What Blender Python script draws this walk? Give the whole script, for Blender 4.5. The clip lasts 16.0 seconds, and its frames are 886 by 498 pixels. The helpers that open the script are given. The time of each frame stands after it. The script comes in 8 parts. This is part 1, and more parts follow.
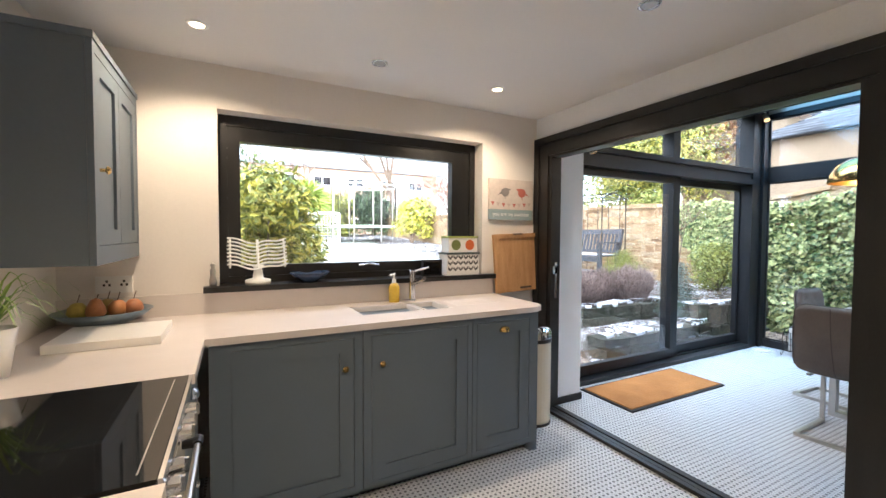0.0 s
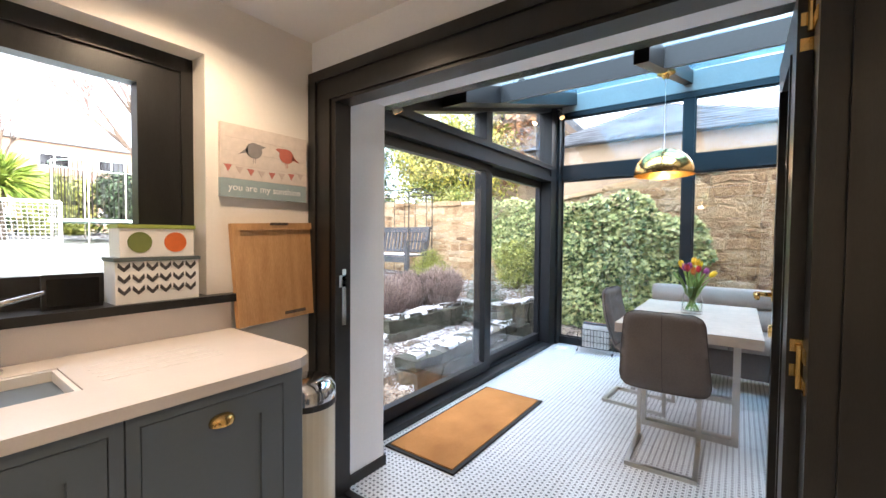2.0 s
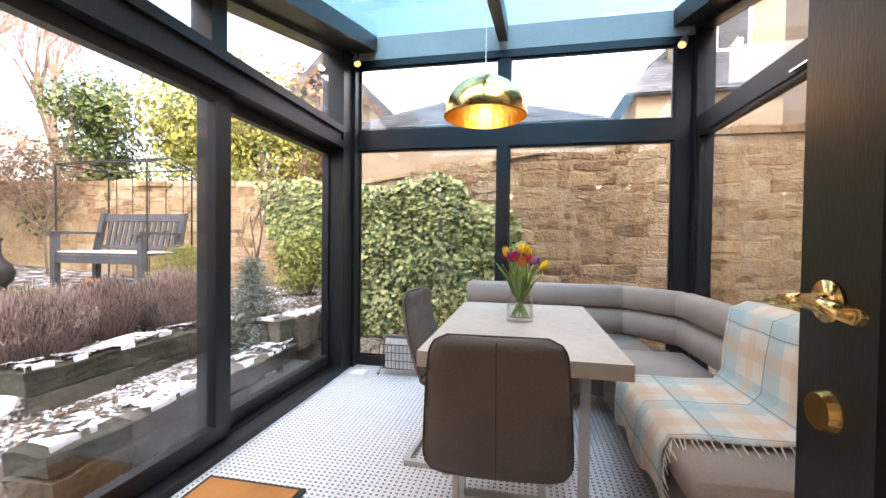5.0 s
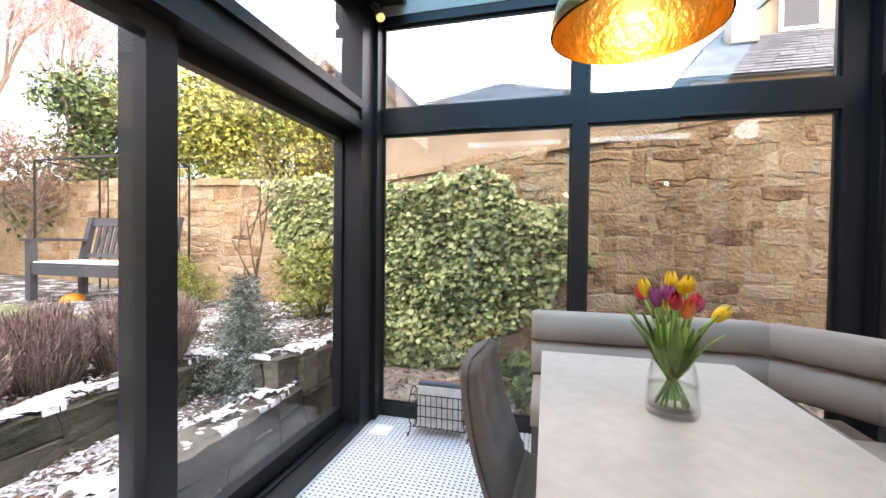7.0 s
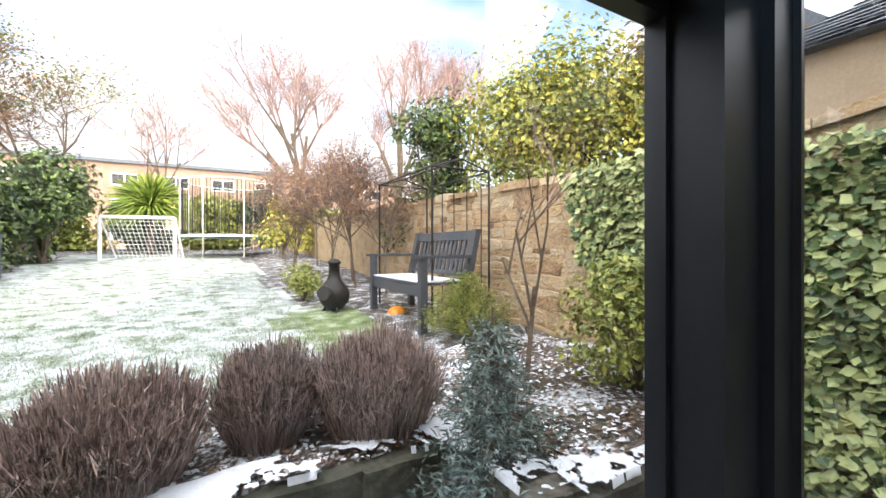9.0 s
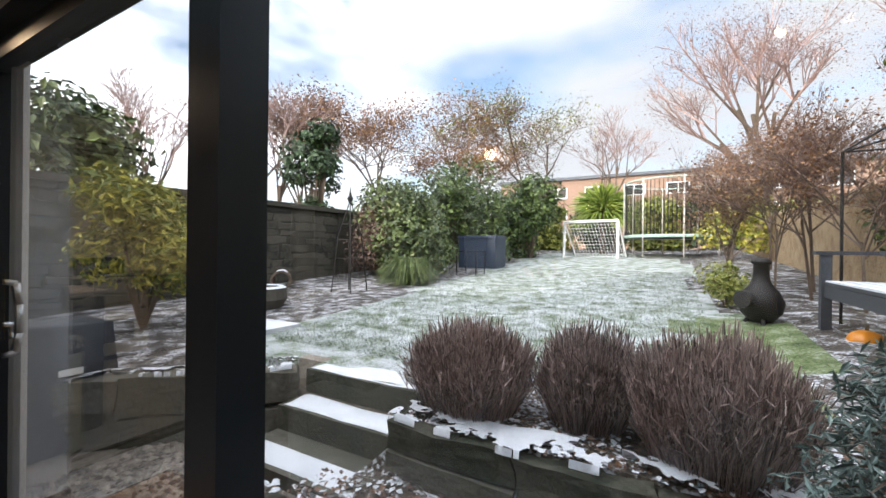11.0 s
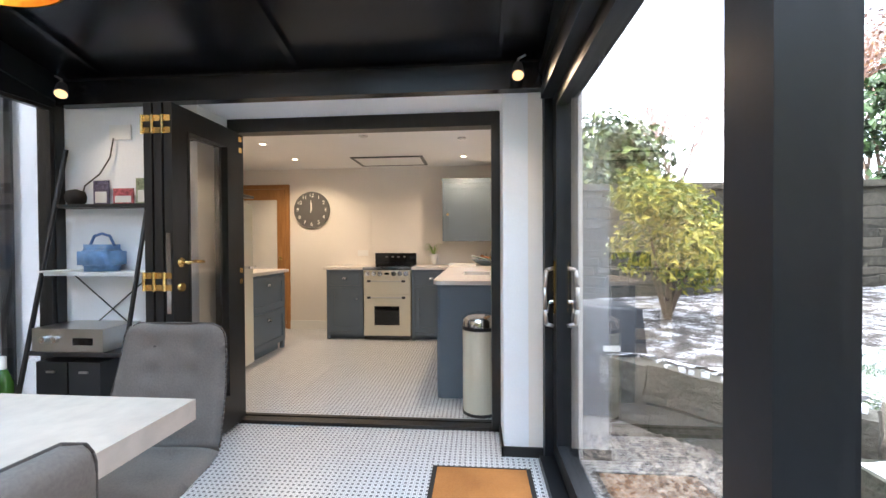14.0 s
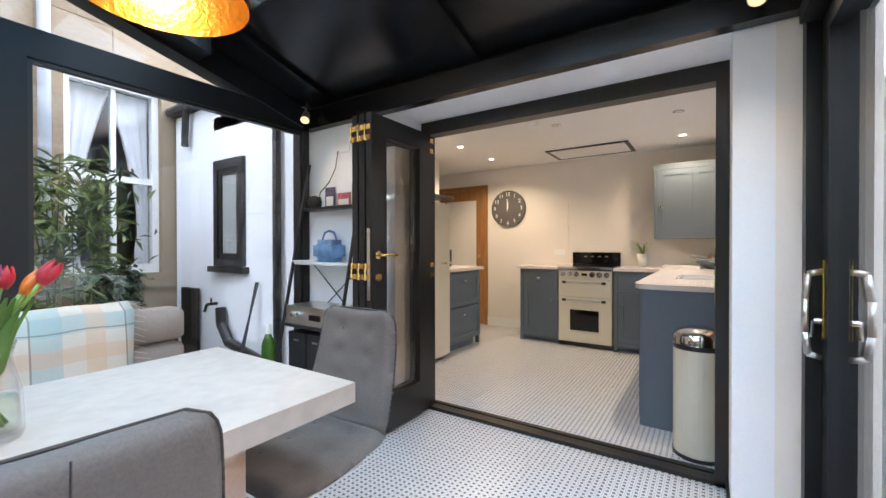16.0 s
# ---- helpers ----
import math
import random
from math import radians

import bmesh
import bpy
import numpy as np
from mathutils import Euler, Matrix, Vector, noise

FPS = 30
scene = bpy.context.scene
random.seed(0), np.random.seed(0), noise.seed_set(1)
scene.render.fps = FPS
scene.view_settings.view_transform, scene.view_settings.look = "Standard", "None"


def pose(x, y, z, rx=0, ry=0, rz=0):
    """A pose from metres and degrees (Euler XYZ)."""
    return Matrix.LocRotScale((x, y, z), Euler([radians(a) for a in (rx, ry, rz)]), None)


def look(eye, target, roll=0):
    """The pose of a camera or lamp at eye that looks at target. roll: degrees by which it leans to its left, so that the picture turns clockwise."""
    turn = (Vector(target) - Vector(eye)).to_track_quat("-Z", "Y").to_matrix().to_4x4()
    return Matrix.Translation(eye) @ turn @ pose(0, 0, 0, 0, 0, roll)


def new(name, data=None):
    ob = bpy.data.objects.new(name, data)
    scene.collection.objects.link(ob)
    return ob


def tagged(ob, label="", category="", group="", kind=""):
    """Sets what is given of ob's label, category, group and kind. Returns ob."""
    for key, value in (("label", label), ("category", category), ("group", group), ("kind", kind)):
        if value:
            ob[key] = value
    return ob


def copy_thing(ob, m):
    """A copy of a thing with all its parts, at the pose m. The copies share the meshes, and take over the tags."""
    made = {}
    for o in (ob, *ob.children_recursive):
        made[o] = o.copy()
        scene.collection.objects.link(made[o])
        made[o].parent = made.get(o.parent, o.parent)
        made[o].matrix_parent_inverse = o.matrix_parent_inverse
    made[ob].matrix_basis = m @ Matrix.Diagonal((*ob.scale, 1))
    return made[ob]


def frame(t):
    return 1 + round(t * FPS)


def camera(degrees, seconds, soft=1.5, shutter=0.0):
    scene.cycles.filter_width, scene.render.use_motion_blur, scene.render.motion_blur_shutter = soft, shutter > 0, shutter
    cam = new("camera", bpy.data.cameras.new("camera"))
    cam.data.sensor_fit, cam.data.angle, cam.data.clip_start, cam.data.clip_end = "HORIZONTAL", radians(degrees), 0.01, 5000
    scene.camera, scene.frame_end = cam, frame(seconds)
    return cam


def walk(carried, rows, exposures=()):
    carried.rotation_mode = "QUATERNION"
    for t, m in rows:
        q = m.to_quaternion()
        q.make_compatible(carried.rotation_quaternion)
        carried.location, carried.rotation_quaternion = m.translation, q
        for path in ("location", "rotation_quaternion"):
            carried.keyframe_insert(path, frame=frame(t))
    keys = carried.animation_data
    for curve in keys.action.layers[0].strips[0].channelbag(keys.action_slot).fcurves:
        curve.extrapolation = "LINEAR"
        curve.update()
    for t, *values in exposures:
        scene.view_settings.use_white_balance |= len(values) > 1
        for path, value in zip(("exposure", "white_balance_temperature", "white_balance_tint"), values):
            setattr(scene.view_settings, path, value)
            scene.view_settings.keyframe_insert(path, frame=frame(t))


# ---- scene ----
cam = camera(95.2, 16.0)
PATH = [
    (0, (0.161, 0.185, 1.367), (1.082, 1.959, 1.298), 0.3),
    (0.5, (0.294, 0.384, 1.368), (1.276, 2.125, 1.299), 0.3),
    (1, (0.482, 0.559, 1.342), (1.635, 2.192, 1.274), 0.4),
    (1.5, (0.758, 0.793, 1.324), (2.146, 2.231, 1.259), 0.4),
    (2, (1.065, 0.993, 1.325), (2.678, 2.174, 1.264), 0.5),
    (2.5, (1.406, 1.116, 1.311), (3.194, 2.01, 1.259), 0.7),
    (3, (1.723, 1.163, 1.232), (3.606, 1.836, 1.213), 0.7),
    (3.5, (1.954, 1.173, 1.193), (3.874, 1.733, 1.176), 0.4),
    (4, (2.146, 1.205, 1.165), (4.09, 1.672, 1.147), 0.4),
    (4.2, (2.212, 1.221, 1.168), (4.164, 1.658, 1.145), 0.4),
    (6.3, (2.872, 1.385, 1.207), (4.835, 1.765, 1.162), 0.8),
    (6.5, (2.987, 1.454, 1.209), (4.947, 1.852, 1.166), 0.4),
    (7, (3.3, 1.644, 1.266), (5.238, 2.137, 1.23), 0.7),
    (7.5, (3.702, 1.954, 1.331), (5.598, 2.589, 1.281), 0.6),
    (8, (4.083, 2.150, 1.306), (5.839, 3.106, 1.29), 0.2),
    (8.5, (4.452, 2.298, 1.319), (5.919, 3.658, 1.302), -0.4),
    (9, (4.702, 2.331, 1.322), (5.699, 4.065, 1.316), -0.1),
    (9.5, (4.988, 2.44, 1.299), (5.392, 4.399, 1.298), 0.3),
    (10, (5.097, 2.485, 1.272), (4.977, 4.481, 1.276), 0.9),
    (10.2, (5.132, 2.468, 1.263), (4.809, 4.442, 1.266), 1.0),
    (12.3, (5.362, 2.355, 1.173), (3.768, 3.562, 1.169), -0.1),
    (12.5, (5.325, 2.355, 1.162), (3.67, 3.477, 1.155), 0.0),
    (13, (5.203, 2.4, 1.166), (3.399, 3.262, 1.146), -0.1),
    (13.5, (5.104, 2.443, 1.202), (3.145, 2.843, 1.174), -0.3),
    (14, (5.049, 2.481, 1.211), (3.056, 2.314, 1.187), -0.3),
    (14.5, (4.991, 2.529, 1.215), (3.085, 1.926, 1.195), -0.3),
    (15, (4.948, 2.561, 1.205), (3.157, 1.671, 1.188), -0.2),
    (15.5, (4.902, 2.562, 1.188), (3.183, 1.539, 1.173), -0.1),
    (16, (4.805, 2.552, 1.172), (3.136, 1.451, 1.158), -0.1),
]
EXPOSURES = [(0, 2.1, 5650, 9), (2.0, 2.1, 6050, 12), (4.0, 1.9, 6900, 19), (6.5, 1.7, 6900, 20), (8.0, 1.7, 6800, 19), (8.6, 1.5, 6700, 14), (9.2, 0.75, 6400, 10), (10.2, 0.28, 6250, 10), (12.3, 0.8, 6250, 10), (13.0, 1.2, 6150, 12), (13.5, 1.5, 6050, 13), (14.0, 2.2, 5900, 10), (16.0, 2.2, 5850, 10)]
walk(cam, [(t, look(eye, target, roll)) for t, eye, target, roll in PATH], EXPOSURES)

# ---- world, sun and exposure ----
world = bpy.data.worlds.new("world")
scene.world = world
world.use_nodes = True
wn, wl = world.node_tree.nodes, world.node_tree.links
SUN_ELEV, SUN_ROT = radians(22), radians(200)
sky = wn.new("ShaderNodeTexSky")
sky.sky_type, sky.sun_disc = "NISHITA", False
sky.sun_elevation, sky.sun_rotation = SUN_ELEV, SUN_ROT
sky.dust_density, sky.air_density = 1.5, 1.0
tc = wn.new("ShaderNodeTexCoord")
cmap = wn.new("ShaderNodeMapping")
cmap.inputs["Scale"].default_value = (1.0, 1.0, 2.4)
cloud = wn.new("ShaderNodeTexNoise")
cloud.inputs["Scale"].default_value, cloud.inputs["Detail"].default_value = 2.1, 7
cramp = wn.new("ShaderNodeValToRGB")
cramp.color_ramp.elements[0].position, cramp.color_ramp.elements[1].position = 0.34, 0.53
cramp.color_ramp.elements[0].color = (0.06, 0.06, 0.06, 1)
cmix = wn.new("ShaderNodeMix")
cmix.data_type = "RGBA"
# clouds are brighter towards the low sun behind the house
sdot = wn.new("ShaderNodeVectorMath")
sdot.operation = "DOT_PRODUCT"
sdot.inputs[1].default_value = (math.sin(SUN_ROT) * math.cos(SUN_ELEV), math.cos(SUN_ROT) * math.cos(SUN_ELEV), math.sin(SUN_ELEV))
srange = wn.new("ShaderNodeMapRange")
srange.interpolation_type = "SMOOTHSTEP"
for sk_name, sk_val in (("From Min", -0.75), ("From Max", 0.9), ("To Min", 6.0), ("To Max", 30.0)):
    srange.inputs[sk_name].default_value = sk_val
ctint = wn.new("ShaderNodeVectorMath")
ctint.operation = "SCALE"
ctint.inputs[0].default_value = (0.97, 0.985, 1.02)
wl.new(tc.outputs["Generated"], sdot.inputs[0])
wl.new(sdot.outputs["Value"], srange.inputs["Value"])
wl.new(srange.outputs["Result"], ctint.inputs["Scale"])
wl.new(ctint.outputs["Vector"], cmix.inputs["B"])
wl.new(tc.outputs["Generated"], cmap.inputs["Vector"])
wl.new(cmap.outputs["Vector"], cloud.inputs["Vector"])
wl.new(cloud.outputs["Fac"], cramp.inputs["Fac"])
wl.new(cramp.outputs["Color"], cmix.inputs["Factor"])
clear = wn.new("ShaderNodeVectorMath")
clear.operation = "SCALE"
clear.inputs["Scale"].default_value = 1.8
wl.new(sky.outputs["Color"], clear.inputs[0])
wl.new(clear.outputs["Vector"], cmix.inputs["A"])
wl.new(cmix.outputs["Result"], wn["Background"].inputs["Color"])
wn["Background"].inputs["Strength"].default_value = 0.13

sun = new("sun", bpy.data.lights.new("sun", "SUN"))
sun.data.energy, sun.data.angle, sun.data.color = 3.0, radians(3), (1.0, 0.93, 0.82)
sun.matrix_world = look((0, 0, 0), (math.sin(SUN_ROT) * -math.cos(SUN_ELEV), -math.cos(SUN_ROT) * math.cos(SUN_ELEV), -math.sin(SUN_ELEV)))


# ---- materials ----
def material(name, colour, rough=0.5, metal=0.0, vary=0.12, scale=6.0, fine=60.0, bump=0.1, rand=0.0, dark=None, spec=0.5):
    """A surface with broad and fine variation of its colour, and fine relief."""
    m = bpy.data.materials.new(name)
    m.use_nodes = True
    n, l = m.node_tree.nodes, m.node_tree.links
    b = n["Principled BSDF"]
    b.inputs["Roughness"].default_value, b.inputs["Metallic"].default_value = rough, metal
    b.inputs["Specular IOR Level"].default_value = spec
    co = n.new("ShaderNodeTexCoord")
    broad, grain = n.new("ShaderNodeTexNoise"), n.new("ShaderNodeTexNoise")
    broad.inputs["Scale"].default_value, broad.inputs["Detail"].default_value = scale, 4
    grain.inputs["Scale"].default_value, grain.inputs["Detail"].default_value = fine, 3
    l.new(co.outputs["Object"], broad.inputs["Vector"])
    l.new(co.outputs["Object"], grain.inputs["Vector"])
    add = n.new("ShaderNodeMath")
    add.operation = "MULTIPLY_ADD"
    add.inputs[1].default_value = 0.45
    l.new(grain.outputs["Fac"], add.inputs[0])
    half = n.new("ShaderNodeMath")
    half.operation = "MULTIPLY"
    half.inputs[1].default_value = 0.55
    l.new(broad.outputs["Fac"], half.inputs[0])
    l.new(half.outputs[0], add.inputs[2])
    fac = add.outputs[0]
    if rand:
        info = n.new("ShaderNodeObjectInfo")
        r = n.new("ShaderNodeMath")
        r.operation = "MULTIPLY_ADD"
        r.inputs[1].default_value, r.inputs[2].default_value = rand, -rand / 2
        l.new(info.outputs["Random"], r.inputs[0])
        s = n.new("ShaderNodeMath")
        l.new(r.outputs[0], s.inputs[0])
        l.new(fac, s.inputs[1])
        fac = s.outputs[0]
    ramp = n.new("ShaderNodeValToRGB")
    e = ramp.color_ramp.elements
    lo = dark or [c * (1 - vary) for c in colour]
    hi = [min(1, c * (1 + vary * 0.6)) for c in colour]
    e[0].position, e[1].position = 0.3, 0.7
    e[0].color, e[1].color = (*lo, 1), (*hi, 1)
    l.new(fac, ramp.inputs["Fac"])
    l.new(ramp.outputs["Color"], b.inputs["Base Color"])
    if bump:
        bp = n.new("ShaderNodeBump")
        bp.inputs["Strength"].default_value, bp.inputs["Distance"].default_value = bump, 0.01
        l.new(fac, bp.inputs["Height"])
        l.new(bp.outputs["Normal"], b.inputs["Normal"])
    return m


def mixed(name, stops, rough=0.9, scale=3.0, fine=30.0, bump=0.5, weight=0.5, dist=0.03, rand=0.0, coords="Object"):
    """A surface of several colours, laid out by two scales of noise: stops of (position, colour)."""
    m = material(name, stops[0][1], rough, 0, 0.1, scale, fine, bump, rand)
    n = m.node_tree.nodes
    ramp = [x for x in n if x.bl_idname == "ShaderNodeValToRGB"][0]
    e = ramp.color_ramp.elements
    while len(e) < len(stops):
        e.new(0.5)
    for el, (p, c) in zip(e, stops):
        el.position = p
        el.color = (*c, 1)
    if bump:
        [x for x in n if x.bl_idname == "ShaderNodeBump"][0].inputs["Distance"].default_value = dist
    return m


def wood(name, light, dark, rough=0.45, across=(1, 14, 14), rand=0.0):
    m = material(name, light, rough, 0, 0.2, 3.0, 40, 0.08, rand, dark)
    n, l = m.node_tree.nodes, m.node_tree.links
    mp = n.new("ShaderNodeMapping")
    mp.inputs["Scale"].default_value = across
    co = [x for x in n if x.bl_idname == "ShaderNodeTexCoord"][0]
    l.new(co.outputs["Object"], mp.inputs["Vector"])
    for x in n:
        if x.bl_idname == "ShaderNodeTexNoise":
            l.new(mp.outputs["Vector"], x.inputs["Vector"])
    return m


def glass(name, tint=(1, 1, 1), rough=0.0):
    m = bpy.data.materials.new(name)
    m.use_nodes = True
    n, l = m.node_tree.nodes, m.node_tree.links
    n.remove(n["Principled BSDF"])
    clear, gloss, mix, lw = n.new("ShaderNodeBsdfTransparent"), n.new("ShaderNodeBsdfGlossy"), n.new("ShaderNodeMixShader"), n.new("ShaderNodeLayerWeight")
    clear.inputs["Color"].default_value = (*tint, 1)
    gloss.inputs["Roughness"].default_value = rough
    lw.inputs["Blend"].default_value = 0.5
    power, scale = n.new("ShaderNodeMath"), n.new("ShaderNodeMath")
    power.operation, scale.operation = "POWER", "MULTIPLY_ADD"
    power.inputs[1].default_value = 3.5
    scale.inputs[1].default_value, scale.inputs[2].default_value = 0.7, 0.045
    l.new(lw.outputs["Facing"], power.inputs[0])
    l.new(power.outputs[0], scale.inputs[0])
    l.new(scale.outputs[0], mix.inputs[0])
    l.new(clear.outputs[0], mix.inputs[1])
    l.new(gloss.outputs[0], mix.inputs[2])
    l.new(mix.outputs[0], n["Material Output"].inputs["Surface"])
    return m


def glow(name, colour, strength):
    m = bpy.data.materials.new(name)
    m.use_nodes = True
    b = m.node_tree.nodes["Principled BSDF"]
    b.inputs["Base Color"].default_value = (*colour, 1)
    b.inputs["Emission Color"].default_value = (*colour, 1)
    b.inputs["Emission Strength"].default_value = strength
    return m


def floor_tile_material():
    """Small white mosaic with dark dots and thin grey joints, in world coordinates."""
    m = material("mosaic_tile", (0.70, 0.71, 0.73), 0.32, 0, 0.06, 4, 50, 0.03, 0.1)
    n, l = m.node_tree.nodes, m.node_tree.links
    b = n["Principled BSDF"]
    ramp = [x for x in n if x.bl_idname == "ShaderNodeValToRGB"][0]
    geo = n.new("ShaderNodeNewGeometry")
    sep = n.new("ShaderNodeSeparateXYZ")
    l.new(geo.outputs["Position"], sep.inputs[0])

    def math_node(op, a, c, d=None):
        k = n.new("ShaderNodeMath")
        k.operation = op
        for i, v in enumerate((a, c, d)):
            if v is None:
                continue
            if isinstance(v, (int, float)):
                k.inputs[i].default_value = v
            else:
                l.new(v, k.inputs[i])
        return k.outputs[0]

    def tri(axis, off):
        u = math_node("MULTIPLY_ADD", sep.outputs[axis], 12 / 0.355, off)
        f = math_node("FRACT", u, 0)
        return math_node("ABSOLUTE", math_node("SUBTRACT", f, 0.5), 0)

    def below(v, t):
        return math_node("LESS_THAN", v, t)
    dot = math_node("MULTIPLY", below(tri(0, 0.0), 0.235), below(tri(1, 0.0), 0.235))
    line = math_node("MAXIMUM", below(tri(0, 0.5), 0.045), below(tri(1, 0.5), 0.045))
    mix1, mix2 = n.new("ShaderNodeMix"), n.new("ShaderNodeMix")
    mix1.data_type = mix2.data_type = "RGBA"
    l.new(math_node("MULTIPLY", line, 0.55), mix1.inputs["Factor"])
    l.new(ramp.outputs["Color"], mix1.inputs["A"])
    mix1.inputs["B"].default_value = (0.22, 0.23, 0.25, 1)
    l.new(math_node("MULTIPLY", dot, 0.92), mix2.inputs["Factor"])
    l.new(mix1.outputs["Result"], mix2.inputs["A"])
    mix2.inputs["B"].default_value = (0.035, 0.04, 0.055, 1)
    l.new(mix2.outputs["Result"], b.inputs["Base Color"])
    return m


